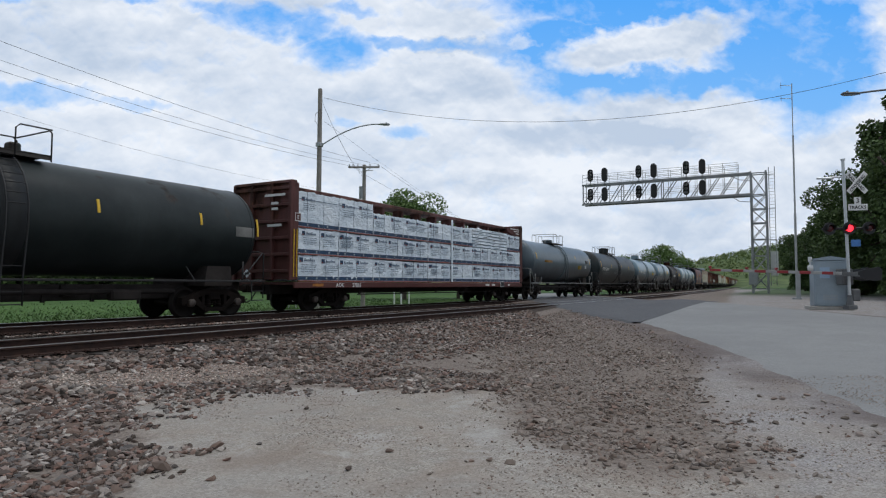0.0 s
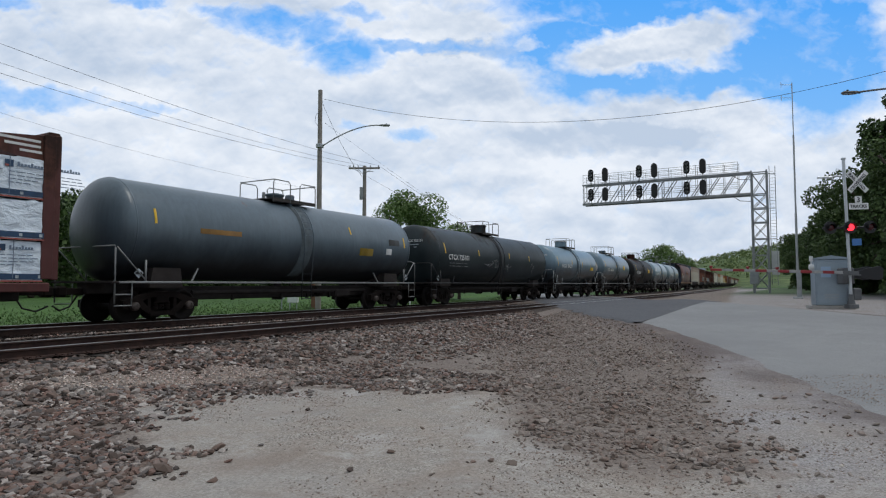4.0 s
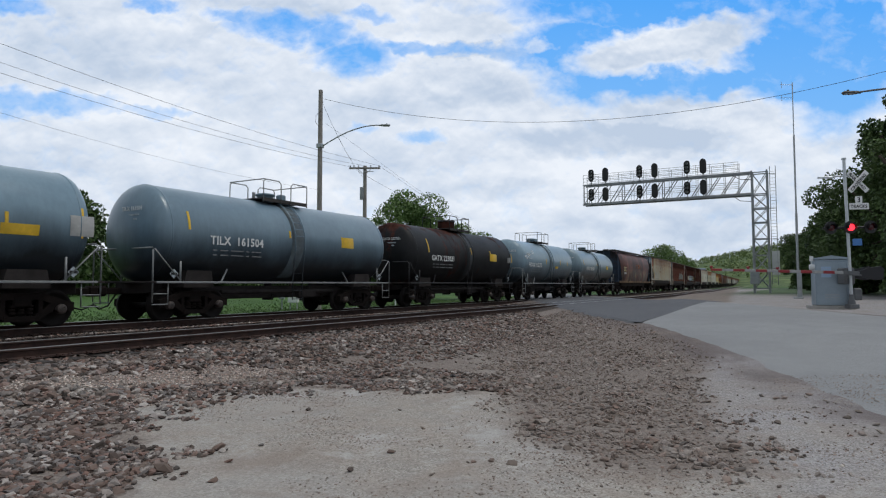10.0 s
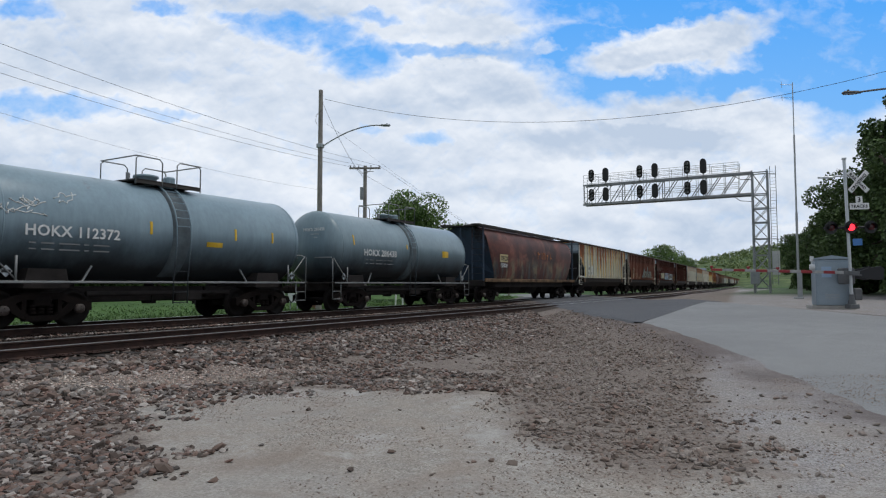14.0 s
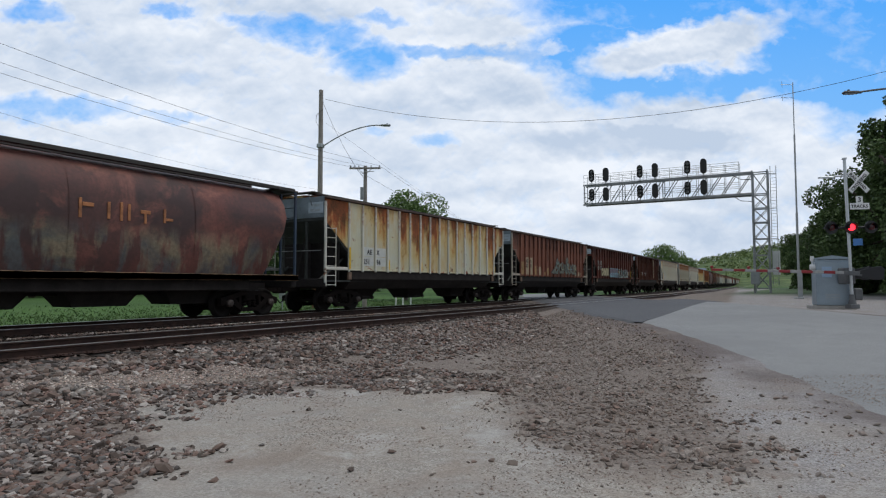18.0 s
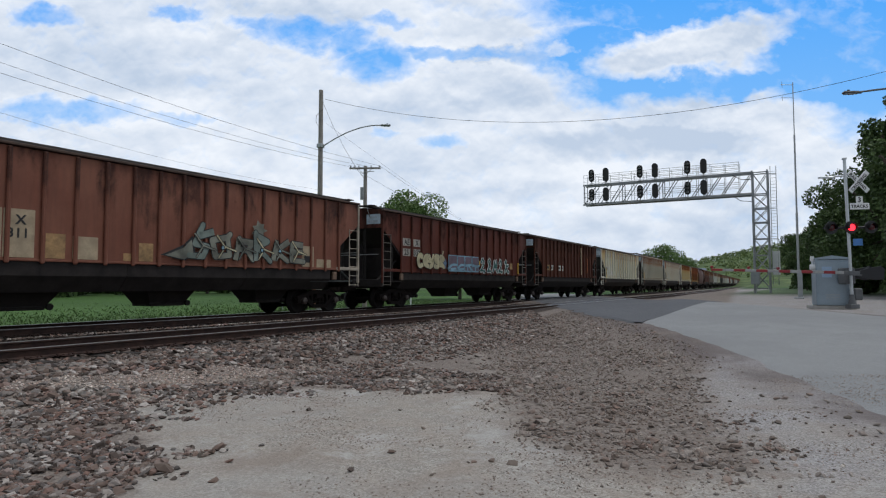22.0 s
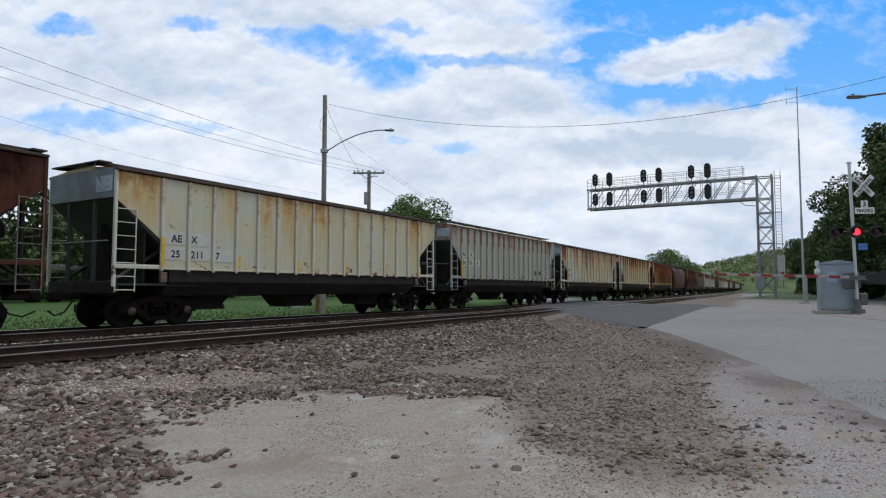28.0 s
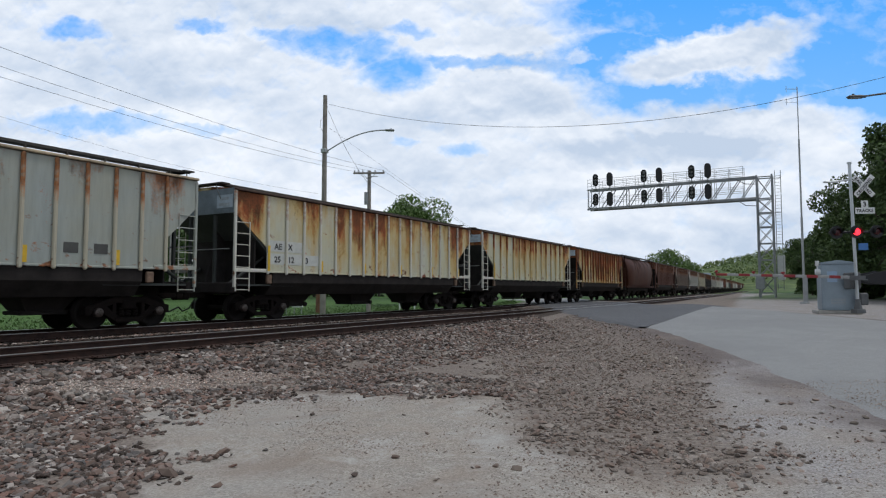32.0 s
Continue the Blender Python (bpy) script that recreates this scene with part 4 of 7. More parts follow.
    for x in (-2.9, -4.0, -5.38):
        part("gate_lamp", Geo().box((x, 0, 0.1), (0.07, 0.07, 0.1), bev=0.02).tube((x, -0.06, 0.11), (x, 0.06, 0.11), 0.042, 12), M_GATER, arm, "red gate lamp")
    part("arm_bracket", Geo().box((-0.15, 0, 0), (0.6, 0.07, 0.12), bev=0.01), M_GATEM, arm)
    part("support_rail", Geo().box((-0.3, -0.12, -0.08), (0.9, 0.04, 0.045)), M_GATEM, arm)


crossing_signal()


def signal_cabinet():
    top = thing("signal_cabinet", pose(29.4, -18.0, 0.2, 0, 0, -80), "ribbed aluminium crossing signal cabinet on a concrete pad", "cabinet")
    part("pad", Geo().box((0, 0, -0.03), (1.5, 1.2, 0.14), bev=0.02), M_CONC, top)
    part("body", Geo().box((0, 0, 0.95), (1.14, 0.9, 1.8), bev=0.025), M_CABINET, top)
    g = Geo().prism([(-0.6, 1.85), (0.6, 1.85), (0.6, 1.9), (0.0, 2.0), (-0.6, 1.9)], -0.5, 0.5)
    part("roof", g, M_CABINET, top)
    dr = part("door", Geo().box((-0.02, -0.465, 0.95), (0.98, 0.03, 1.62), bev=0.01), M_CABINET, top)
    part("handle", Geo().box((0.38, -0.498, 1.0), (0.04, 0.04, 0.22), bev=0.01), M_STEEL, dr)
    part("sticker", Geo().box((-0.2, -0.483, 1.35), (0.34, 0.006, 0.42)), plain("pale blue sticker", (0.36, 0.5, 0.66), 0.5, 0, 0.06), dr, "pale blue sticker")
    for i in range(4):
        part("vent_slat", Geo().box((-0.02, -0.484, 0.3 + i * 0.06), (0.5, 0.012, 0.025)), M_STEEL, dr)
    part("fan_box", Geo().tube((-0.56, -0.3, 1.55), (-0.74, -0.3, 1.55), 0.11, 14).tube((-0.66, -0.3, 1.3), (-0.66, -0.3, 1.8), 0.02, 6).tube((-0.66, -0.3, 1.78), (-0.66, -0.3, 1.98), 0.07, 10), M_WHITE, top, "white vent and lamp at the cabinet edge")
    part("conduit", Geo().tube((0.62, -0.2, 0.1), (0.62, -0.2, 1.2), 0.04, 8).box((0.68, -0.2, 0.35), (0.2, 0.3, 0.4), bev=0.02), M_STEEL, top)


signal_cabinet()


def antenna_mast():
    top = thing("antenna_mast", pose(45.85, -16.65, 0.1), "thin grey metal radio antenna mast", "antenna mast")
    part("pole", Geo().tube((0, 0, 0), (0, 0, 5.5), 0.075, 10).tube((0, 0, 5.5), (0, 0, 10.5), 0.055, 10).tube((0, 0, 10.5), (0, 0, 13.9), 0.03, 8), M_STEEL, top)
    for z in (13.75, 12.9):
        part("antenna", Geo().tube((0, 0, z), (-0.42, 0.66, z), 0.018, 5).tube((-0.38, 0.6, z - 0.2), (-0.38, 0.6, z + 0.2), 0.014, 5), M_STEEL, top)
    part("base", Geo().box((0, 0, 0.06), (0.55, 0.55, 0.2), bev=0.03).box((0, -0.1, 0.9), (0.22, 0.22, 1.7), bev=0.02), M_GREYP, top)


antenna_mast()


# ---- poles and wires ----
def luminaire(top, tip, root, rise, name="lamp_arm", arm=None):
    tip, root = Vector(tip), Vector(root)
    pts = []
    for i in range(11):
        t = i / 10
        p = root.lerp(tip, t)
        p.z = root.z + (tip.z - root.z) * (1 - (1 - t) ** 1.75) + rise * math.sin(math.pi * t) * 0.1
        pts.append(p)
    part(name, Geo().path(pts, 0.045, 8), arm or M_STEEL, top)
    d = (tip - root)
    d.z = 0
    d.normalize()
    q = Matrix.Translation(tip) @ Vector((1, 0, 0)).rotation_difference(d).to_matrix().to_4x4()
    head = part("lamp_head", Geo().box((0.2, 0, 0), (0.7, 0.28, 0.12), q, 0.05).box((-0.15, 0, 0), (0.25, 0.12, 0.09), q, 0.03).tube(q @ Vector((0.3, 0, 0.05)), q @ Vector((0.3, 0, 0.13)), 0.05, 8), arm or M_GREYP, top)
    part("lens", Geo().box((0.26, 0, -0.065), (0.45, 0.2, 0.03), q, 0.01), M_GREYP, head)


def street_pole():
    top = thing("utility_pole", pose(34.3, 12.75, -0.8), "tall weathered wooden pole with a street lamp arm", "utility pole", "utility poles")
    part("pole", Geo().tube((0, 0, 0), (0, 0, 15.8), 0.21, 14, 0.15), M_WOODP, top)
    luminaire(top, (2.25, -3.85, 13.25), (0.05, -0.15, 11.7), 1.0)
    part("bracket", Geo().box((0, 0, 11.75), (0.42, 0.42, 0.3), bev=0.03), M_STEEL, top)
    part("insulator", Geo().lathe([(0.03, 0), (0.06, 0.05), (0.03, 0.1), (0.05, 0.16)], 8, pose(0.2, 0, 14.9)), M_GREYP, top)
    g = Geo().path([(0.0, -0.2, 14.4), (-0.35, 0.1, 13.9), (-0.4, 0.1, 13.4), (-0.15, 0, 13.1)], 0.015, 5)
    part("loop_cable", g, M_WIRE, top)


street_pole()


def crossarm_pole(m, label, tall=0.0):
    top = thing("utility_pole", m, label, "utility pole", "utility poles")
    part("pole", Geo().tube((0, 0, 0), (0, 0, 10.5 + tall), 0.17, 12, 0.13), M_WOODP, top)
    part("crossarm", Geo().box((0, 0.16, 10.3), (2.3, 0.1, 0.13), bev=0.01), M_WOODP, top)
    g = Geo().box((-0.3, 0.2, 10.05), (0.72, 0.03, 0.05), pose(0, 0, 0)).tube((-0.5, 0.18, 10.25), (0, 0.18, 9.8), 0.02, 5).tube((0.5, 0.18, 10.25), (0, 0.18, 9.8), 0.02, 5)
    part("brace", g, M_STEEL, top)
    for x in (-1.05, -0.45, 0.45, 0.8, 1.05):
        part("insulator", Geo().lathe([(0.02, 0), (0.05, 0.04), (0.03, 0.08), (0.05, 0.13), (0.0, 0.17)], 8, pose(x, 0.16, 10.36)), M_GREYP, top)
    part("transformer", Geo().tube((0.2, 0.05, 8.0), (0.2, 0.05, 8.9), 0.16, 12), M_GREYP, top)
    return top


crossarm_pole(pose(36.95, 10.75, -0.75, 0, 0, 118), "weathered wooden utility pole with a crossarm")
crossarm_pole(pose(-14.0, 10.75, -0.75, 0, 0, 100), "tall weathered wooden utility pole with a low crossarm", 4.6)
top = thing("utility_pole", pose(64.0, 11.5, -0.75), "short wooden service pole", "utility pole", "utility poles")
part("pole", Geo().tube((0, 0, 0), (0, 0, 5.6), 0.13, 10, 0.1), M_WOODP, top)


def sagging(a, b, sag, n=18):
    a, b = Vector(a), Vector(b)
    return [a.lerp(b, i / n) - Vector((0, 0, sag * 4 * (i / n) * (1 - i / n))) for i in range(n + 1)]


def build_wires():
    runs = []
    for (a, b), sg, r in (
            (((37.4, 9.8, 9.75), (-14, 10.3, 14.3)), 1.4, 0.009), (((36.9, 10.75, 9.75), (-14, 10.7, 13.9)), 1.7, 0.008),
            (((36.3, 11.75, 9.7), (-14, 11.2, 13.0)), 1.4, 0.009), (((34.3, 12.75, 7.8), (-14, 10.5, 13.1)), 1.9, 0.005),
            (((37.4, 9.8, 9.75), (64, 11.4, 4.75)), 0.15, 0.009), (((36.3, 11.75, 9.75), (64, 11.6, 4.6)), 0.15, 0.009)):
        runs.append(("overhead_wire", sagging(a, b, sg), r))
    runs.append(("overhead_wire", sagging((34.45, 12.5, 14.35), (38.0, -21.6, 11.8), 2.2, 26), 0.013))
    runs.append(("overhead_wire", sagging((34.4, 12.4, 12.6), (64, 11.5, 4.8), 0.2), 0.007))
    runs.append(("overhead_wire", sagging((34.4, 12.6, 14.0), (37.1, 10.7, 8.6), 0.5, 10), 0.012))
    for name, pts, r in runs:
        tagged(part(name, Geo().path(pts, r, 5), M_WIRE), "thin dark overhead wire strung between poles", "wire", "overhead wires")


build_wires()


def side_street_lamp():
    z = level(34.6, -21.6)
    top = thing("street_lamp", pose(34.7, -21.6, z), "grey steel street lamp with a long arm beside the road", "street lamp")
    part("pole", Geo().tube((0, 0, 0), (0, 0, 10.8), 0.12, 12, 0.08), M_STEEL, top)
    luminaire(top, (-1.15, 2.3, 9.68 - z), (0, 0.05, 9.9 - z), 0.8, arm=M_GATEM)


side_street_lamp()


# ---- trees ----
def leaf_material(name, dark, light):
    mt, nt, bs = tree_of(name)
    k = Nodes(nt)
    ge = k.n("ShaderNodeNewGeometry")
    big = k.noise(k.coords(), 0.5, 3, 0.6)
    f = k.math("ADD", k.math("MULTIPLY", ge.outputs["Random Per Island"], 0.6), k.math("MULTIPLY", k.ramp(big, 0.3, 0.7), 0.4))
    k.link(k.mix(f, dark, light), bs.inputs["Base Color"])
    bs.inputs["Roughness"].default_value = 0.6
    bs.inputs["Specular IOR Level"].default_value = 0.3
    return mt


M_LEAF = leaf_material("tree leaves", (0.06, 0.115, 0.034), (0.21, 0.31, 0.10))
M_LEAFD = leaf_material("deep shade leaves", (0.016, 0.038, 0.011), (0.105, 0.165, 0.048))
M_BARK = plain("bark", (0.09, 0.07, 0.055), 0.9, 0, 0.35, 3, 20, 0.6)


def leaf_cloud(rng, clumps, count, size):
    """Many small bent leaves spread over round clumps; clumps are (x, y, z, r)."""
    cl = np.array(clumps)
    w = cl[:, 3] ** 2
    pick = rng.choice(len(cl), count, p=w / w.sum())
    d = rng.normal(size=(count, 3))
    d /= np.linalg.norm(d, axis=1)[:, None]
    rad = rng.uniform(0.55, 1.08, count) ** 0.6
    p = cl[pick, :3] + d * (cl[pick, 3] * rad)[:, None] * np.array([1, 1, 0.82])
    u = rng.normal(size=(count, 3))
    u /= np.linalg.norm(u, axis=1)[:, None]
    nrm = d + 0.7 * rng.normal(size=(count, 3))
    vv = np.cross(nrm, u)
    vv /= np.linalg.norm(vv, axis=1)[:, None] + 1e-6
    s = size * rng.uniform(0.6, 1.35, count)[:, None]
    a, b = p - u * s * 0.55, p + u * s * 0.55
    c1, c2 = p + vv * s * 0.36, p - vv * s * 0.36
    verts = np.stack([a, c1, b, c2], 1).reshape(-1, 3)
    faces = np.arange(count * 4).reshape(-1, 4)
    return verts, faces


def tree(m, height, width, seed, leaves, leaf_size, label, leafmat=None, low=0.25, group="trees"):
    rng = np.random.default_rng(seed)
    top = thing("tree", m, label, "tree", group)
    g = Geo().tube((0, 0, -0.3), (0.1, 0, height * 0.5), height * 0.026, 9, height * 0.014, caps=False)
    clumps = []
    for i in range(11):
        a = rng.uniform(0, 6.283)
        z0 = height * rng.uniform(0.2, 0.5)
        r = width * 0.5 * rng.uniform(0.35, 0.85)
        z1 = height * rng.uniform(low + 0.15, 0.85)
        tip = (r * math.cos(a), r * math.sin(a), z1)
        g.path([(0.05, 0, z0), (r * 0.45 * math.cos(a), r * 0.45 * math.sin(a), z0 + (z1 - z0) * 0.6), tip], height * 0.007, 5)
        clumps.append((*tip, width * rng.uniform(0.13, 0.2)))
    for i in range(26):
        a, t = rng.uniform(0, 6.283), rng.uniform(0, 1)
        z = height * (low + (0.94 - low) * t)
        env = width * 0.5 * math.sin(math.pi * min(1, 0.22 + 0.74 * t)) ** 0.8
        r = env * rng.uniform(0.3, 0.95)
        clumps.append((r * math.cos(a), r * math.sin(a), z, width * rng.uniform(0.08, 0.17)))
    part("trunk", g, M_BARK, top)
    v, f = leaf_cloud(rng, clumps, leaves, leaf_size)
    me = bpy.data.meshes.new("crown")
    me.from_pydata(v.tolist(), [], f.tolist())
    me.materials.append(leafmat or M_LEAF)
    part("crown", me, None, top)
    return top


def plant_trees():
    # beyond the train
    for x, y, h, w, sd in ((58.5, 21.5, 12.0, 10.5, 1), (67.5, 19.6, 8.8, 9.5, 2)):
        tree(pose(x, y, -0.8), h, w, sd, 17000, 0.24, "broad leafy green tree standing in the grass")
    for x, y, h, w, sd in ((185, 19.0, 12.6, 13, 3), (168, 24, 9.2, 11, 4), (205, 17.5, 10.0, 10, 5)):
        tree(pose(x, y, -0.8), h, w, sd, 9000, 0.4, "leafy green tree far along the railway")
    for i, (x, y, h) in enumerate(((29, 40, 11.5), (36, 47, 11), (22, 44, 10.5), (44, 44, 9.5), (15, 42, 10), (52, 46, 9), (60, 40, 8.5), (68, 44, 9), (78, 40, 8.5), (92, 42, 9))):
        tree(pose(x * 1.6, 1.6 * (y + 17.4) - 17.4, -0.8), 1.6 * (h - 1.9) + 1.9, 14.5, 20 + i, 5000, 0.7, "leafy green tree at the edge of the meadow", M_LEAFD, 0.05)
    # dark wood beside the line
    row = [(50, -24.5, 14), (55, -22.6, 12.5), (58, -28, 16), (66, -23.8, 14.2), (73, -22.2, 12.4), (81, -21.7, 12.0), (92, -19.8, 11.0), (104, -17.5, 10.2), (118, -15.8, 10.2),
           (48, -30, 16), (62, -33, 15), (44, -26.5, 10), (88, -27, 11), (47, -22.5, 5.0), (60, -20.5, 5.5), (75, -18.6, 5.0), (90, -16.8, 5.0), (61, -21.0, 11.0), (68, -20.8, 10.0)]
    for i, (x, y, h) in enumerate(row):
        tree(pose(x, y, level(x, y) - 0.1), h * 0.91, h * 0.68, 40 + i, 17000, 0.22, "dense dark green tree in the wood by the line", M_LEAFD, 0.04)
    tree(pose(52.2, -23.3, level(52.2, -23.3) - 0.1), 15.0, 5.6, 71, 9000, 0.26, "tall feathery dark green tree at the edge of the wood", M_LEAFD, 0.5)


plant_trees()


def hill_wood():
    """Far trees on the hillside, past counting."""
    rng = np.random.default_rng(77)
    clumps = []
    while len(clumps) < 520:
        x, y = rng.uniform(480, 900), rng.uniform(-160, 190)
        if noise.noise((x * 0.012, y * 0.02, 3.0)) > -0.2:
            clumps.append((x, y, level(x, y) + 2.5, rng.uniform(3.5, 6.5)))
    v, f = leaf_cloud(rng, clumps, 30000, 1.7)
    me = bpy.data.meshes.new("hillside_wood")
    me.from_pydata(v.tolist(), [], f.tolist())
    me.materials.append(leaf_material("hazy far leaves", (0.09, 0.14, 0.055), (0.22, 0.28, 0.10)))
    tagged(part("hillside_wood", me, None), "scattered green trees covering the far hillside", "woodland", kind="stuff")


hill_wood()


def hedgerow():
    """Tangled scrub along the far edge of the meadow."""
    rng = np.random.default_rng(31)
    clumps = []
    for i in range(330):
        x = rng.uniform(-30, 190)
        y = 98 + 0.12 * x + rng.uniform(-9, 9)
        r = rng.uniform(1.8, 3.8)
        clumps.append((x, y, level(x, y) + r * rng.uniform(0.3, 1.3), r))
    for i in range(240):
        x = rng.uniform(-15, 75)
        r = rng.uniform(2.2, 4.0)
        clumps.append((x, 94 + 0.12 * x + rng.uniform(-5, 5), -0.8 + rng.uniform(2, 12.5) * (1 - 0.45 * smooth(45, 75, x)), r))
    v, f = leaf_cloud(rng, clumps, 52000, 0.95)
    me = bpy.data.meshes.new("hedgerow")
    me.from_pydata(v.tolist(), [], f.tolist())
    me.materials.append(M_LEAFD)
    tagged(part("hedgerow", me, None), "dark green hedgerow along the far edge of the meadow", "hedge", kind="stuff")


hedgerow()


def meadow():
    """Uneven grass tufts on the meadow beyond the train."""
    rng = np.random.default_rng(8)
    n = 26000
    x = rng.uniform(-2, 62, n)
    y = 4.6 + rng.gamma(1.6, 5.0, n)
    keep = np.array([road_coords(a, b)[1] < -0.6 or road_coords(a, b)[1] > ROAD_W + 0.6 for a, b in zip(x, y)])
    x, y = x[keep], y[keep]
    n = len(x)
    z = np.array([level(a, b) for a, b in zip(x, y)])
    an, hgt, wid = rng.uniform(0, 6.283, n), rng.uniform(0.05, 0.17, n), rng.uniform(0.03, 0.09, n)
    dx, dy = np.cos(an) * wid, np.sin(an) * wid
    lx, ly = rng.normal(0, 0.1, n), rng.normal(0, 0.1, n)
    v = np.stack([np.stack([x - dx, y - dy, z - 0.03], 1), np.stack([x + dx, y + dy, z - 0.03], 1), np.stack([x + lx, y + ly, z + hgt], 1)], 1).reshape(-1, 3)
    me = bpy.data.meshes.new("meadow_grass")
    me.from_pydata(v.tolist(), [], np.arange(n * 3).reshape(-1, 3).tolist())
    me.materials.append(leaf_material("grass blades", (0.045, 0.09, 0.024), (0.115, 0.19, 0.06)))
    tagged(part("meadow_grass", me, None), "fresh green meadow grass beyond the tracks", "grass", kind="stuff")


meadow()


def roadside_bits():
    """Small utility things by the poles beyond the train."""
    top = thing("utility_box", pose(34.2, 15.5, -0.78, 0, 0, -60), "pale grey utility box on a post in the grass", "utility box")
    part("box", Geo().box((0.35, 0, 1.0), (0.75, 0.35, 1.0), bev=0.03), M_WHITE, top)
    part("meter", Geo().box((-0.5, 0, 1.05), (0.4, 0.3, 0.6), bev=0.03), M_GREYP, top)
    for x in (-0.5, 0.1, 0.6):
        part("post", Geo().tube((x, 0.1, 0), (x, 0.1, 0.8), 0.05, 8), M_STEEL, top)
    for x, y in ((44.1, 12.9), (44.4, 12.4), (45.9, 12.6)):
        b = thing("bollard", pose(x, y, level(x, y)), "slim white-painted steel guard post", "post", "guard posts")
        part("tube", Geo().tube((0, 0, -0.1), (0, 0, 1.3), 0.07, 10), M_WHITE, b)
    b = thing("utility_post", pose(35.6, 14.3, -0.8), "short brown wooden post in the grass", "post")
    part("stub", Geo().tube((0, 0, 0), (0, 0, 1.9), 0.22, 12, 0.2), M_WOODB, b)


roadside_bits()


def far_house():
    top = thing("house", pose(275, 24.5, -0.8, 0, 0, 20), "small pale house with a blue-grey gable roof", "house")
    part("wall", Geo().box((0, 0, 2.4), (7, 9, 4.8)), plain("pale siding", (0.5, 0.5, 0.48), 0.8), top)
    part("roof", Geo().prism([(-4.0, 4.7), (4.0, 4.7), (0, 8.4)], -4.8, 4.8), plain("blue grey shingle", (0.2, 0.24, 0.29), 0.85), top)
    for y in (-2.5, 0.5, 3.0):
        part("window", Geo().box((-3.52, y, 2.6), (0.08, 1.0, 1.4)), M_BLACK, top)


far_house()

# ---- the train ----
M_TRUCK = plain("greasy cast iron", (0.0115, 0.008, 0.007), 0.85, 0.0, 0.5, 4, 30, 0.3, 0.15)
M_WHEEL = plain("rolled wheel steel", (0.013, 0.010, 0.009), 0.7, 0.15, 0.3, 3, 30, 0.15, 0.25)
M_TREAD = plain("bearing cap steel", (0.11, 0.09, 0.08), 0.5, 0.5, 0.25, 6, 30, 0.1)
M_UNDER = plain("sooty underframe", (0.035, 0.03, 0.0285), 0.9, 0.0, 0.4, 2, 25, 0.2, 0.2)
M_RAILING = plain("dull grey handrail", (0.26, 0.27, 0.27), 0.55, 0.3, 0.2, 4, 30, 0.1)
M_LADDER = plain("grimy ladder steel", (0.17, 0.15, 0.13), 0.65, 0.1, 0.4, 3, 30, 0.1)
M_DARKRAIL = plain("black handrail", (0.03, 0.03, 0.032), 0.55, 0.2, 0.2, 4, 30, 0.1)
M_HATCH = plain("roof walkway steel", (0.06, 0.054, 0.05), 0.65, 0.4, 0.3, 2, 25, 0.2)
M_CHORD = plain("rust-eaten roof edge", (0.075, 0.045, 0.034), 0.75, 0.1, 0.5, 1.5, 20, 0.3)
M_SCUFF = plain("chalky white scuff", (0.22, 0.225, 0.23), 0.8, 0, 0.5, 9, 30)
board_grey = plain("faded stencil white", (0.42, 0.47, 0.5), 0.6, 0, 0.3, 9, 30)
M_PAD = plain("rust-stained jacking pad", (0.2, 0.13, 0.09), 0.75, 0, 0.5, 6, 30)
M_ENDS = plain("grimy grey green end sheet", (0.06, 0.066, 0.062), 0.75, 0.0, 0.45, 1.0, 14, 0.2)
M_PLATE = plain("pale blue end plate", (0.46, 0.54, 0.6), 0.6, 0, 0.2, 4, 30)
WHEEL_R = 0.457
SHARED = {}


def shared(key, make):
    if key not in SHARED:
        SHARED[key] = make()
    return SHARED[key]


def wheelset_mesh():
    g = Geo()
    for sgn in (-1, 1):
        m = Matrix.Rotation(radians(-90 * sgn), 4, "X")
        prof = [(0.09, 0.60), (0.20, 0.62), (0.33, 0.67), (0.40, 0.66), (0.49, 0.665), (0.49, 0.69), (WHEEL_R, 0.70), (WHEEL_R - 0.004, 0.80), (0.39, 0.80), (0.37, 0.765), (0.2, 0.73), (0.14, 0.80), (0.09, 0.80)]
        g.lathe(prof, 26, m)
        g.mat = 1
        g.lathe([(0.09, 1.02), (0.12, 1.03), (0.12, 1.16), (0.10, 1.18), (0.0, 1.185)], 14, m)
        for i in range(3):
            a = 2.094 * i
            g.tube(m @ Vector((0.06 * math.cos(a), 0.06 * math.sin(a), 1.18)), m @ Vector((0.06 * math.cos(a), 0.06 * math.sin(a), 1.205)), 0.018, 6)
        g.mat = 0
    g.tube((0, -1.03, 0), (0, 1.03, 0), 0.085, 12)
    return g.mesh("wheelset", [M_WHEEL, M_TREAD])


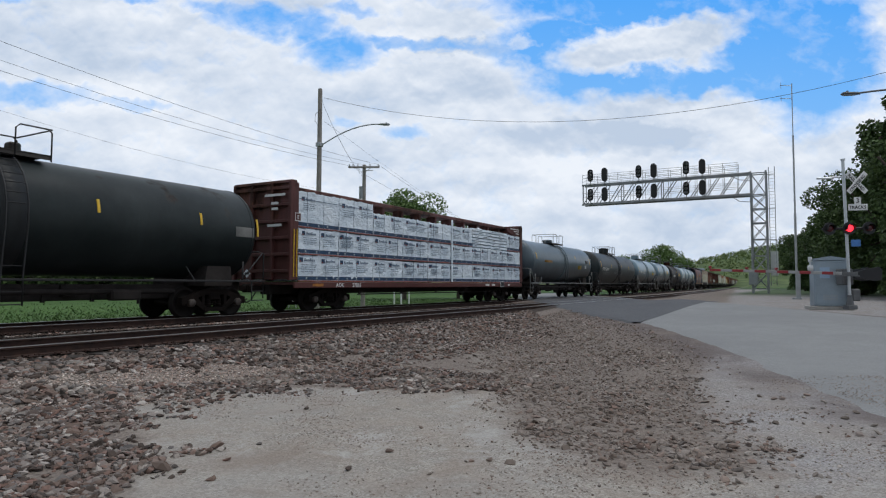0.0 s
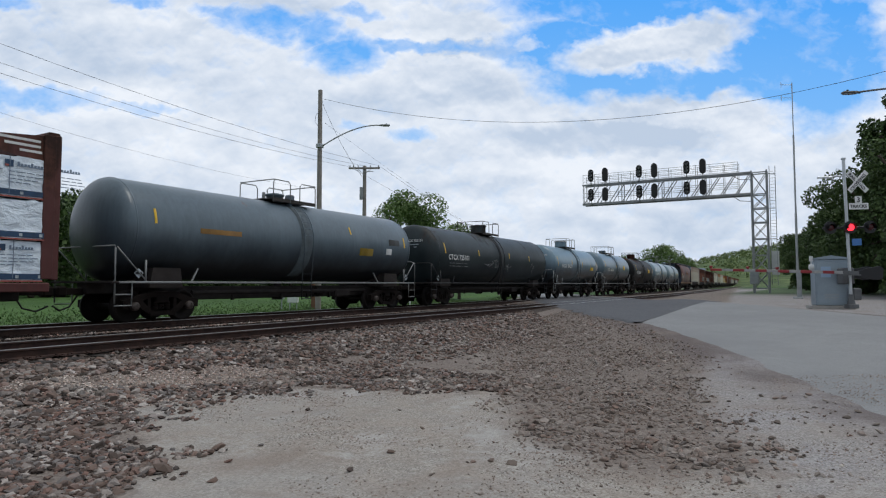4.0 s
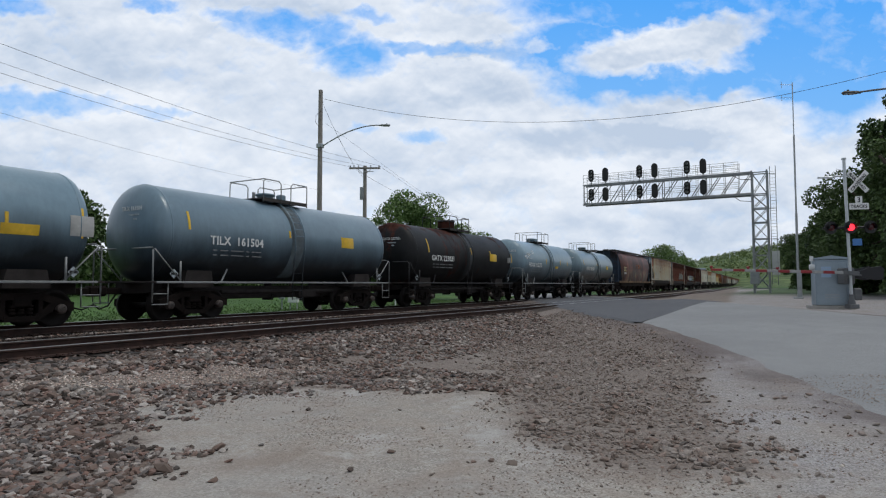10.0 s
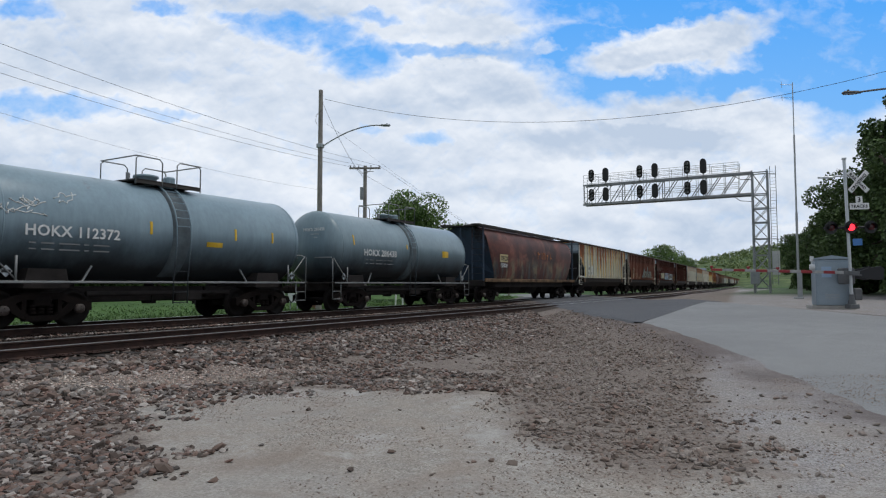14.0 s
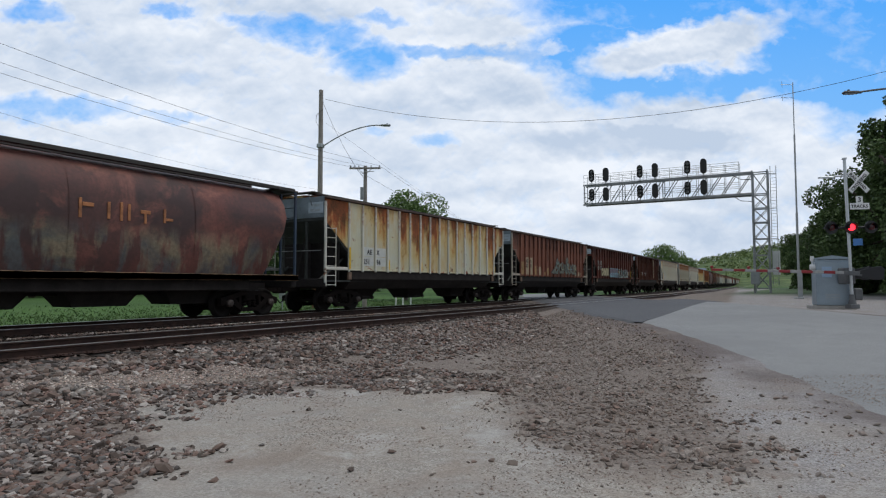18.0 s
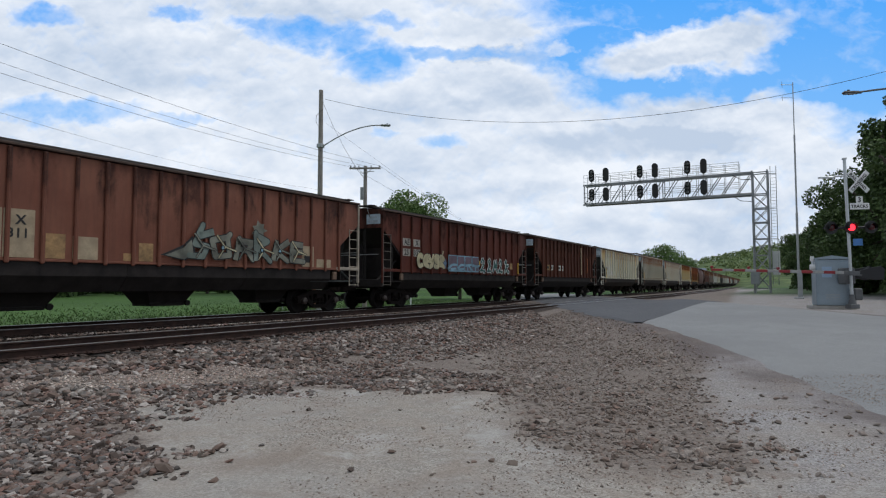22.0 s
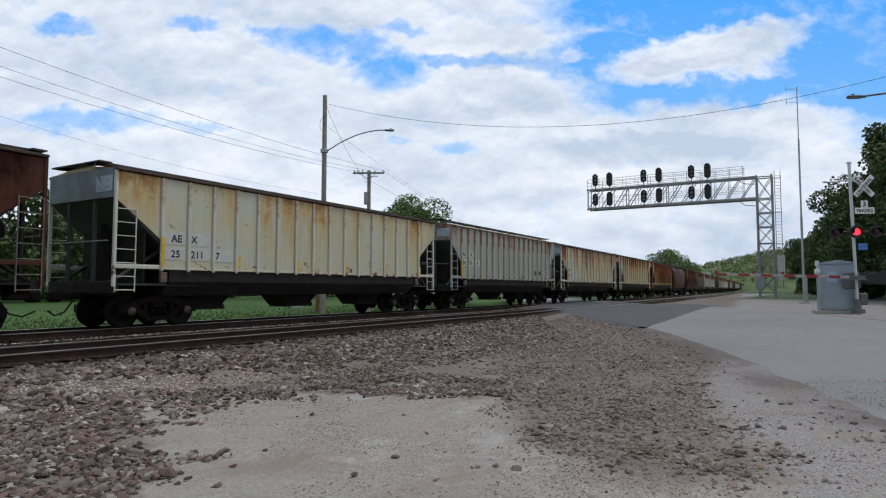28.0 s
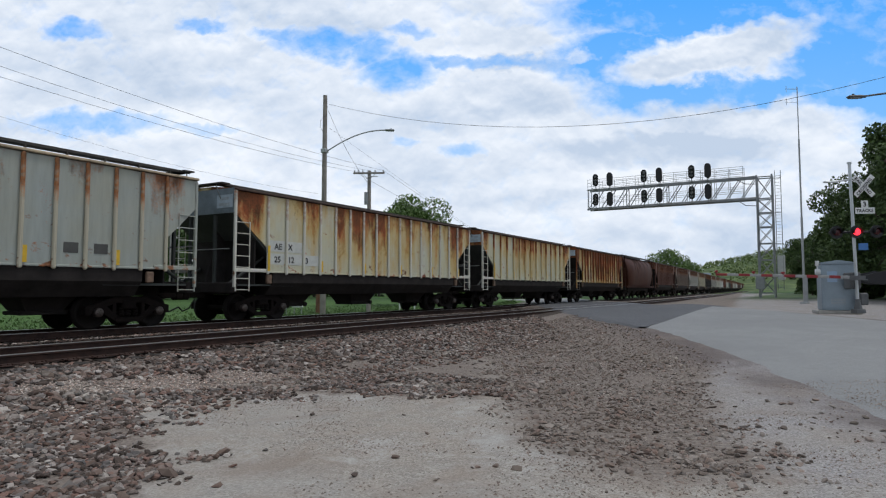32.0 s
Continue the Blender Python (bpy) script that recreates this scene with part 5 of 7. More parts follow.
def side_frame_mesh():
    g = Geo()
    top = [(-1.22, 0.40), (-1.06, 0.40), (-1.02, 0.54), (-0.78, 0.54), (-0.42, 0.70), (0.42, 0.70), (0.78, 0.54), (1.02, 0.54), (1.06, 0.40), (1.22, 0.40), (1.22, 0.62), (0.95, 0.68), (0.45, 0.86), (-0.45, 0.86), (-0.95, 0.68), (-1.22, 0.62)]
    g.prism(top, -0.09, 0.09)
    for s in (-1, 1):
        q = [(0.80, 0.54), (0.70, 0.40), (0.36, 0.19), (0.30, 0.33), (0.5, 0.47), (0.62, 0.6)]
        if s < 0:
            q = [(-x, z) for x, z in q][::-1]
        g.prism(q[::-1], -0.085, 0.085)
    g.prism([(-0.4, 0.18), (0.4, 0.18), (0.4, 0.31), (-0.4, 0.31)], -0.11, 0.11)
    for x in (-0.42, 0.42):
        g.box((x, 0, 0.5), (0.1, 0.15, 0.42))
    for x in (-0.2, 0.0, 0.2):
        for z in (0.36, 0.44, 0.52):
            g.tube((x, 0, z), (x, 0, z + 0.05), 0.085, 8)
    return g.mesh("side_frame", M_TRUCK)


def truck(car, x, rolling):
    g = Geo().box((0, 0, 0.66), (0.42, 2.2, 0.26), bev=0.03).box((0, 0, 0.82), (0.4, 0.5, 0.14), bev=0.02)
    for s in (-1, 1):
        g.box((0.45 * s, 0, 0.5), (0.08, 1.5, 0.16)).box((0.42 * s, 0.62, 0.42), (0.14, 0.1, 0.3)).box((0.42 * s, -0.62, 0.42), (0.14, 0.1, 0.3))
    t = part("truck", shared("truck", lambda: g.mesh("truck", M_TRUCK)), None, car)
    t.location = (x, 0, 0)
    for s in (-1, 1):
        f = part("side_frame", shared("frame", side_frame_mesh), None, t)
        f.location = (0, 1.0 * s, 0)
        w = part("wheelset", shared("wheels", wheelset_mesh), None, t)
        w.location = (0.89 * s, 0, WHEEL_R)
        if rolling:
            WHEELS.append((w, 0.89 * s))
    return t


WHEELS, CARS = [], []


def coupler(car, x, sgn):
    g = Geo().box((x + 0.35 * sgn, 0, 0.88), (0.7, 0.16, 0.18), bev=0.02).box((x + 0.72 * sgn, 0.04, 0.88), (0.3, 0.3, 0.3), bev=0.06)
    part("coupler", g, M_TRUCK, car)
    pts = [(x + 0.1 * sgn, 0.3, 0.75), (x + 0.3 * sgn, 0.32, 0.45), (x + 0.6 * sgn, 0.25, 0.36), (x + 0.85 * sgn, 0.12, 0.5)]
    part("air_hose", Geo().path(pts, 0.025, 6), M_RUBBER, car)


def start_car(name, q0, q1, label, category="freight car", rolling=True, bogie=None):
    car = thing(name, pose((q0 + q1) / 2, 0, 0), label, category, "cars of the train")
    half = (q1 - q0) / 2
    b = bogie if bogie else half - 1.75
    for s in (-1, 1):
        truck(car, b * s, rolling)
        coupler(car, (half - 0.15) * s, s)
    CARS.append((car, (q0 + q1) / 2, b))
    return car, half


def shell_patch(x0, x1, a0, a1, r, zc, t=0.006, seg=6):
    """A thin curved plate on the tank's near side; angles in degrees above the waist."""
    vs, fs = [], []
    for i in range(seg + 1):
        a = radians(a0 + (a1 - a0) * i / seg)
        for x in (x0, x1):
            for rr in (r + 0.001, r + t):
                vs.append((x, -rr * math.cos(a), zc + rr * math.sin(a)))
    for i in range(seg):
        b = i * 4
        fs += [(b + 1, b + 3, b + 7, b + 5), (b, b + 1, b + 5, b + 4), (b + 2, b + 6, b + 7, b + 3)]
    return Geo().add(vs, fs, True)


def tank_car(q0, q1, zc, r, paint, label, marks="", dark=False, dome="manway", yellow=(), plates=(), scrawl=(), detail=True, rail=None):
    car, h = start_car("tank_car", q0, q1, label, "tank car", detail)
    L = h - 0.05
    hd = r * 0.38
    prof = [(r * math.sin(radians(a)), -L + hd * (1 - math.cos(radians(a)))) for a in (0, 10, 20, 30, 40, 50, 58, 66, 74, 82, 90)]
    prof[0] = (0.001, -L)
    prof += [(r, -L + hd + (2 * L - 2 * hd) * i / 8) for i in range(1, 8)]
    prof += [(a, -b) for a, b in prof[10::-1]]
    m = Matrix.Translation((0, 0, zc)) @ Matrix.Rotation(radians(90), 4, "Y")
    shell = part("tank", Geo().lathe(prof, 48, m), paint, car)
    g = Geo()
    for x in (-L + hd + 0.02, L - hd - 0.02):
        g = Geo()
        g.lathe([(r, -0.02), (r + 0.012, -0.012), (r + 0.012, 0.012), (r, 0.02)], 48, Matrix.Translation((x, 0, zc)) @ Matrix.Rotation(radians(90), 4, "Y"))
        part("seam", g, paint, shell)
    if not detail:
        part("underframe", Geo().box((0, 0, 0.95), (2 * h - 0.4, 0.4, 0.35)), M_UNDER, car)
        part("dome", Geo().tube((0, 0, zc + r - 0.1), (0, 0, zc + r + 0.4), 0.35, 12), paint, car)
        return car
    rail = rail or (M_DARKRAIL if dark else M_RAILING)
    part("dark_band", shell_patch(-0.3, 0.3, -60, 75, r, zc, 0.004, 16), plain("spill stain " + label[:12], (0.016, 0.019, 0.021) if dark else (0.11, 0.14, 0.155), 0.6, 0, 0.45, 2, 12), shell, "dark spill stain below the manway")
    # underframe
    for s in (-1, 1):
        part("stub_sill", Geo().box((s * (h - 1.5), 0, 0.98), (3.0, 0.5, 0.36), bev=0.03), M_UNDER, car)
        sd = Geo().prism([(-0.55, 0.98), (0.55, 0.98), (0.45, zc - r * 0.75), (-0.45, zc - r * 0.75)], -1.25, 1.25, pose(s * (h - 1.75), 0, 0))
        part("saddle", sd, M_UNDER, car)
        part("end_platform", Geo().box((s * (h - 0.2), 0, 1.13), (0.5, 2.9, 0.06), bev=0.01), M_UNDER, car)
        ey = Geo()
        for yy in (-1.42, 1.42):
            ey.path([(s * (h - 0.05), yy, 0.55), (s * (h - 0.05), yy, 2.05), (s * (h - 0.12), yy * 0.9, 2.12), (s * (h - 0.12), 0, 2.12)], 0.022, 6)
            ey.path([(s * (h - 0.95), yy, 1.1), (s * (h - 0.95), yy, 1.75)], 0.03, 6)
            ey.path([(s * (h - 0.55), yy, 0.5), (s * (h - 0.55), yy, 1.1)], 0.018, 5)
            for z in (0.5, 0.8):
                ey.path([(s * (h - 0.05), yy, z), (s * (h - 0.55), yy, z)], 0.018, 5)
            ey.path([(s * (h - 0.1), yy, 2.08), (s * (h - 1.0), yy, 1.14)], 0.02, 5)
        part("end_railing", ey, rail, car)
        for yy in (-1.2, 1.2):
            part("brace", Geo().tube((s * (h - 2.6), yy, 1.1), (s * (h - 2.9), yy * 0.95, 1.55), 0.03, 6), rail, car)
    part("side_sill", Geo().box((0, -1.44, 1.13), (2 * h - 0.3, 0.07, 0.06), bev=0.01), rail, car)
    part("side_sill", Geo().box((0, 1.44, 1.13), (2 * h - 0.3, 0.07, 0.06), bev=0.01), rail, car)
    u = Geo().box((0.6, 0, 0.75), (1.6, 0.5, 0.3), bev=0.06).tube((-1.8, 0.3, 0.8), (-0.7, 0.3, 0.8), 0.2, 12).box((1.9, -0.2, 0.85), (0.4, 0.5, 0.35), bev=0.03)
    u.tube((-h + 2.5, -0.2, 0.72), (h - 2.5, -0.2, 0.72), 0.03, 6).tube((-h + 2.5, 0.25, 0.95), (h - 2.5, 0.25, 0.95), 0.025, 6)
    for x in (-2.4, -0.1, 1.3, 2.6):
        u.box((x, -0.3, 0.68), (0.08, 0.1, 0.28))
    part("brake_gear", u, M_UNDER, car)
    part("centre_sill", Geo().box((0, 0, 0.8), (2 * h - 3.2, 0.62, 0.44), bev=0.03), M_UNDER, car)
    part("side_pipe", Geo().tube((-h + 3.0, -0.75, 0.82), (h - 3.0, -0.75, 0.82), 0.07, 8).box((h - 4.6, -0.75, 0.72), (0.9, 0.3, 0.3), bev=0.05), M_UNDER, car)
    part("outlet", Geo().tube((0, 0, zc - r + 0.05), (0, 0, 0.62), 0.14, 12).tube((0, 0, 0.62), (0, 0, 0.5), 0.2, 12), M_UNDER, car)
    # ladder over the side
    ld = Geo()
    for dx in (-0.24, 0.24):
        pp = [(dx, -1.46, 0.52), (dx, -1.46, 1.2), (dx, -r - 0.1, zc - 0.3)]
        for a in (8, 22, 36, 50, 64, 76):
            pp.append((dx, -(r + 0.1) * math.cos(radians(a)), zc + (r + 0.1) * math.sin(radians(a))))
        ld.path(pp, 0.022, 6)
    for i in range(12):
        a = -30 + i * 9.2
        if i < 4:
            y, z = -1.46, 0.55 + i * 0.3
        else:
            y, z = -(r + 0.1) * math.cos(radians(a)), zc + (r + 0.1) * math.sin(radians(a))
        ld.tube((-0.24, y, z), (0.24, y, z), 0.014, 5)
    part("ladder", ld, M_DARKRAIL if dark else paint, car)
    # manway, platform and railing on top
    zt = zc + r
    if dome == "bonnet":
        part("manway", Geo().lathe([(0.44, zt - 0.1), (0.46, zt + 0.1), (0.46, zt + 0.5), (0.43, zt + 0.55), (0.2, zt + 0.6), (0.0, zt + 0.61)], 24), paint if dark else paint, car)
        part("manway_lid", Geo().lathe([(0.5, zt + 0.48), (0.51, zt + 0.53), (0.45, zt + 0.56)], 24), rail, car)
    else:
        part("manway", Geo().lathe([(0.3, zt - 0.1), (0.3, zt + 0.22), (0.36, zt + 0.24), (0.36, zt + 0.3), (0.2, zt + 0.34), (0, zt + 0.35)], 20, pose(-0.2, 0, 0)).box((0.6, 0, zt + 0.18), (0.3, 0.3, 0.4), bev=0.05), paint, car)
        part("valve", Geo().tube((0.75, 0.2, zt - 0.05), (0.75, 0.2, zt + 0.38), 0.07, 10), rail, car)
        part("valve", Geo().tube((-0.85, -0.1, zt), (-0.85, -0.1, zt + 0.3), 0.06, 10), rail, car)
    part("platform", Geo().box((0, 0, zt + 0.03), (2.2, 1.7, 0.04)).box((0, -0.82, zt - 0.02), (2.2, 0.06, 0.1)).box((0, 0.82, zt - 0.02), (2.2, 0.06, 0.1)), M_HATCH, car, "steel grating platform")
    def top_rail(pts, r, n):
        part("guard_rail", Geo().path(pts, r, n), rail, car)
    for x in (-1.1, 1.1):
        sx = 1 if x > 0 else -1
        for yy in (-0.85, 0.85):
            top_rail([(x, yy, zt - 0.12), (x, yy, zt + 0.62), (x - 0.1 * sx, yy, zt + 0.7)], 0.02, 6)
        top_rail([(x - 0.1 * sx, -0.85, zt + 0.7), (x, -0.85, zt + 0.7), (x, 0.85, zt + 0.7), (x - 0.1 * sx, 0.85, zt + 0.7)], 0.02, 6)
        for yy in (-0.85, 0.85):
            top_rail([(x, yy, zt + 0.7), (x - 0.75 * sx, yy, zt + 0.7), (x - 0.85 * sx, yy, zt + 0.6), (x - 0.85 * sx, yy, zt - 0.1)], 0.02, 6)
    for x, a0, a1 in yellow:
        part("reflector", shell_patch(x - 0.042, x + 0.042, a0, a1, r, zc), M_YEL, shell, "yellow reflective strip")
    for x, w, a0, a1, mat, lb in plates:
        part("placard", shell_patch(x - w / 2, x + w / 2, a0, a1, r, zc, 0.008), mat, shell, lb)
    for s, yy in ((-1, -1.2), (1, -1.2)):
        dm = Geo().box((0, 0, 0), (0.2, 0.012, 0.2), Matrix.Rotation(radians(45), 4, "Y"))
        pl = part("hazard_placard", dm, board_grey, car, "white diamond placard")
        part("placard_band", Geo().box((0, -0.008, 0), (0.2, 0.006, 0.07)), M_LETTER, pl)
        pl.location = (s * (h - 0.75), -1.40, 1.38)
    for cx, ca, seed in scrawl:
        rr = random.Random(seed)
        for j in range(4):
            pts, x, a = [], cx + rr.uniform(-0.7, 0.5), ca + rr.uniform(-4, 3)
            for _ in range(9):
                x, a = x + rr.uniform(-0.05, 0.16), a + rr.uniform(-4, 4)
                pts.append((x, -(r + 0.001) * math.cos(radians(a)), zc + (r + 0.001) * math.sin(radians(a))))
            part("scrawl", Geo().path(pts, 0.016, 4), M_SCUFF if dark else M_WLET, shell, "pale chalky scrawl")
    if marks:
        lettering("letters", marks[0], 0.37, pose(marks[1], -r - 0.004, zc - 0.34 + marks[2], 90), M_WLET, car)
        g = Geo()
        rr = random.Random(len(label))
        for row in range(2):
            x = marks[1] + 0.1
            for w in (0.16, 0.3, 0.5, 0.12, 0.42):
                g.box((x + w / 2, -r - 0.004, zc + marks[2] - 0.52 - row * 0.15), (w, 0.006, 0.035))
                x += w + 0.12
        part("data_stencil", g, plain("faded stencil " + label[:10], (0.17, 0.18, 0.185), 0.6, 0, 0.2), car, "faded stencilled data lines")
        lettering("letters", marks[0].replace("  ", " "), 0.17, pose(-L + 0.045, 0.15, zc + r * 0.42, 90, 0, -90), M_WLET, car)
        e = Geo()
        for row, w in ((0, 0.7), (1, 0.4)):
            e.box((0, -0.06 * row, -0.13 * row), (0.01, w, 0.045))
        part("head_stencil", e, board_grey, car, "small stencilled lines").location = (-L + 0.045, -0.3, zc + r * 0.42 - 0.13)
    return car


def ribs_at(h, n, cut=1.4):
    return [-(h - cut) + (2 * h - 2 * cut) * i / (n - 1) for i in range(n)]


def hopper_sides(car, h, paint, under, nribs, eave=4.2, low=1.66, detail=True, ribmat=None, cut=1.4, w=1.56, chord=None):
    side = [(-h, eave), (-h, 3.5), (-h + cut, 2.45), (-h + cut, low), (h - cut, low), (h - cut, 2.45), (h, 3.5), (h, eave)]
    for s in (-1, 1):
        sh = part("side_sheet", Geo().prism(side, s * w - 0.012, s * w + 0.012), paint, car)
        part("top_chord", Geo().box((0, s * (w + 0.035), eave + 0.055), (2 * h, 0.11, 0.07), bev=0.015), chord or M_CHORD, sh)
        part("side_sill", Geo().box((0, s * (w + 0.008), low - 0.015), (2 * (h - cut), 0.05, 0.06), bev=0.012), paint, sh)
        rib = Geo().box((0, s * (w + 0.055), (eave + low) / 2 - 0.05), (0.1, 0.09, eave - low + 0.1), bev=0.028)
        me = rib.mesh("side_post", ribmat or paint)
        for x in ribs_at(h, nribs, cut):
            o = part("side_post", me, None, sh)
            o.location.x = x


def hopper_common(car, h, paint, under, detail=True, eave=4.2, endpaint=None, bays=3, pale=None, w=1.56, walk_z=0.27, endwall=None):
    """Body core with sloping ends, bays, roof, end frames and ladders."""
    endpaint = endpaint or (M_ENDS if pale is not None else under)
    core = Geo().prism([(-h + 0.02, eave - 0.02), (-h + 0.02, 3.5), (-h + 2.6, 1.3), (h - 2.6, 1.3), (h - 0.02, 3.5), (h - 0.02, eave - 0.02)], -w + 0.03, w - 0.03)
    part("end_slope", core, endpaint, car)
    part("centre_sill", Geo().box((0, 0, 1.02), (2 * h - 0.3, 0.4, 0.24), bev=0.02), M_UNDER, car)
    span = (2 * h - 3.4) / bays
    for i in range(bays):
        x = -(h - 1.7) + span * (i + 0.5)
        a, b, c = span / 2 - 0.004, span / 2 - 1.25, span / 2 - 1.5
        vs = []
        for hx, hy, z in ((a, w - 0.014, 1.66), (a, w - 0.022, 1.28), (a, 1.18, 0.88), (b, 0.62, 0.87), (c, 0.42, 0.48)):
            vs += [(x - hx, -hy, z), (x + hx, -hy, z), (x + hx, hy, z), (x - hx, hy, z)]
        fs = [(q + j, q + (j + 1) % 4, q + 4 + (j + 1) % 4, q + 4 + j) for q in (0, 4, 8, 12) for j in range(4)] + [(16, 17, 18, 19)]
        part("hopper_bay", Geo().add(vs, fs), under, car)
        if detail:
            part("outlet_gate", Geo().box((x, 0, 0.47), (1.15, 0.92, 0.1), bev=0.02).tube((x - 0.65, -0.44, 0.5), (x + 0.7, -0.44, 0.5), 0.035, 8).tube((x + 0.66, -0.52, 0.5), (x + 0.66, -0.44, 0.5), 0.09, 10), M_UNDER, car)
    roof = Geo().add([(-h, -w - 0.04, eave + 0.08), (h, -w - 0.04, eave + 0.08), (h, -0.5, eave + 0.2), (-h, -0.5, eave + 0.2), (-h, 0.5, eave + 0.2), (h, 0.5, eave + 0.2), (h, w + 0.04, eave + 0.08), (-h, w + 0.04, eave + 0.08)],
                     [(0, 1, 2, 3), (3, 2, 5, 4), (4, 5, 6, 7), (0, 3, 4, 7), (1, 6, 5, 2)])
    part("roof", roof, paint, car)
    part("roof_hatch", Geo().box((0, 0, eave + 0.24), (2 * h - 1.4, 0.62, 0.12), bev=0.04), M_HATCH, car)
    wk = Geo()
    for s in (-1, 1):
        wk.box((0, s * 0.72, eave + walk_z), (2 * h + 0.35, 0.42, 0.04))
        wk.box((0, s * 0.94, eave + walk_z - 0.01), (2 * h + 0.35, 0.03, 0.07))
        for i in range(15):
            wk.box((-h + 2 * h * (i + 0.5) / 15, s * 0.94, eave + walk_z - 0.12), (0.05, 0.04, 0.22))
    for s in (-1, 1):
        wk.box((s * (h + 0.02), 0, eave + walk_z), (0.35, 2.3, 0.04))
    part("roof_walkway", wk, M_HATCH, car, "grey steel grating running board")
    for s in (-1, 1):
        part("end_sill", Geo().box((s * (h - 0.12), 0, 1.12), (0.24, 3.0, 0.34), bev=0.03), M_UNDER, car)
        part("shear_plate", Geo().box((s * (h - 1.4), 0, 1.2), (2.7, 2.9, 0.06)), endpaint, car)
        part("end_bulkhead", Geo().box((s * (h - 0.98), 0, 1.98), (0.05, 2.9, 1.5)), M_UNDER, car)
        part("centre_web", Geo().prism([(s * 0.0, 1.2), (s * -1.5, 1.2), (s * -1.5, 2.2), (s * -0.5, 3.0)][::-s], -0.04, 0.04, pose(s * (h - 0.15), 0, 0)), M_UNDER, car)
        part("end_wall", Geo().box((s * (h - 0.0), 0, eave - 0.3), (0.03, 2 * w - 0.08, 0.8)), endwall or paint, car)
        for yy in (-w, w):
            part("corner_post", Geo().box((s * (h - 0.04), yy, 2.68), (0.09, 0.09, 3.1), bev=0.015), pale or paint, car)
            part("sill_step", Geo().box((s * (h - 0.72), yy, 1.68), (1.36, 0.09, 0.12), bev=0.015), pale or paint, car)
            part("jacking_pad", Geo().box((s * (h - 1.5), yy, 1.4), (0.22, 0.1, 0.3), bev=0.02), M_PAD, car)
        for yy in (-0.6, 0.6):
            part("end_post", Geo().box((s * (h - 0.06), yy, 2.3), (0.1, 0.1, 2.3), bev=0.015), endpaint, car)
        if detail:
            for yy in (-w - 0.03, w + 0.03):
                ld = Geo()
                for x in (h - 0.06, h - 0.62):
                    ld.tube((s * x, yy, 1.0), (s * x, yy, 3.25), 0.02, 6)
                for i in range(7):
                    z = 1.05 + i * 0.36
                    ld.tube((s * (h - 0.06), yy, z), (s * (h - 0.62), yy, z), 0.014, 5)
                part("ladder", ld, M_LADDER if pale is None else pale, car)
            part("end_handrail", Geo().tube((s * (h + 0.05), -1.4, 2.35), (s * (h + 0.05), 1.4, 2.35), 0.018, 5), M_RAILING, car)
            gr = Geo()
            gr.path([(s * (h + 0.15), -0.85, eave + walk_z), (s * (h + 0.12), -0.9, eave + 0.02), (s * (h + 0.02), -0.95, eave - 0.25)], 0.018, 5)
            part("grab_iron", gr, M_RAILING, car)
            pl = part("end_plate", Geo().box((s * (h + 0.024), -1.12, eave - 0.32), (0.014, 0.72, 0.42)), M_PLATE, car, "blue plate with faded stencil lines")
            for k, (wd, dz) in enumerate(((0.4, 0.08), (0.5, -0.1))):
                part("stencil_line", Geo().box((s * (h + 0.034), -1.12, eave - 0.32 + dz), (0.008, wd, 0.09)), board_grey, pl)
            for yy in (-1.2, 1.2):
                part("end_brace", Geo().tube((s * (h - 0.15), yy, 1.25), (s * (h - 1.6), yy, 2.15), 0.05, 6), endpaint, car)
    part("reservoir", Geo().tube((-h + 1.3, 0.4, 1.5), (-h + 2.0, 0.4, 1.5), 0.2, 12), M_UNDER, car)
    br = Geo().lathe([(0.28, -0.02), (0.3, 0), (0.28, 0.02)], 18, pose(h + 0.12, 0.9, 2.6, 0, 90, 0))
    if detail:
        part("brake_wheel", br, M_UNDER, car)




def rib_hopper(q0, q1, paint, under, label, nribs=16, marks=None, detail=True, ribmat=None, pale=None, extras=None, eave=4.2, endpaint=None, walk_z=0.27, endwall=None, chord=None, cut=1.4, strips=True):
    car, h = start_car("hopper_car", q0, q1, label, "hopper car", detail)
    hopper_sides(car, h, paint, under, nribs, eave=eave, detail=detail, ribmat=ribmat, chord=chord, cut=cut)
    hopper_common(car, h, paint, under, detail, eave=eave, pale=pale, endpaint=endpaint, walk_z=walk_z, endwall=endwall)
    if detail:
        for x, z, w, hh, mat, lb in (extras or ()):
            part("patch", Geo().box((x, -1.575, z), (w, 0.012, hh)), mat, car, lb)
        sp = ribs_at(h, nribs, cut)
        for i in range(0, nribs if strips else 0, 3):
            part("reflector", Geo().box((sp[i] + (0.0 if i == 0 else 0.1), -1.665 if i == 0 else -1.62, 2.1 if i == 0 else 1.9), (0.1, 0.012, 0.85 if i == 0 else 0.4)), M_YEL, car, "yellow reflective strip")
    if marks:
        marks(car, h, ribs_at(h, nribs, cut))
    return car


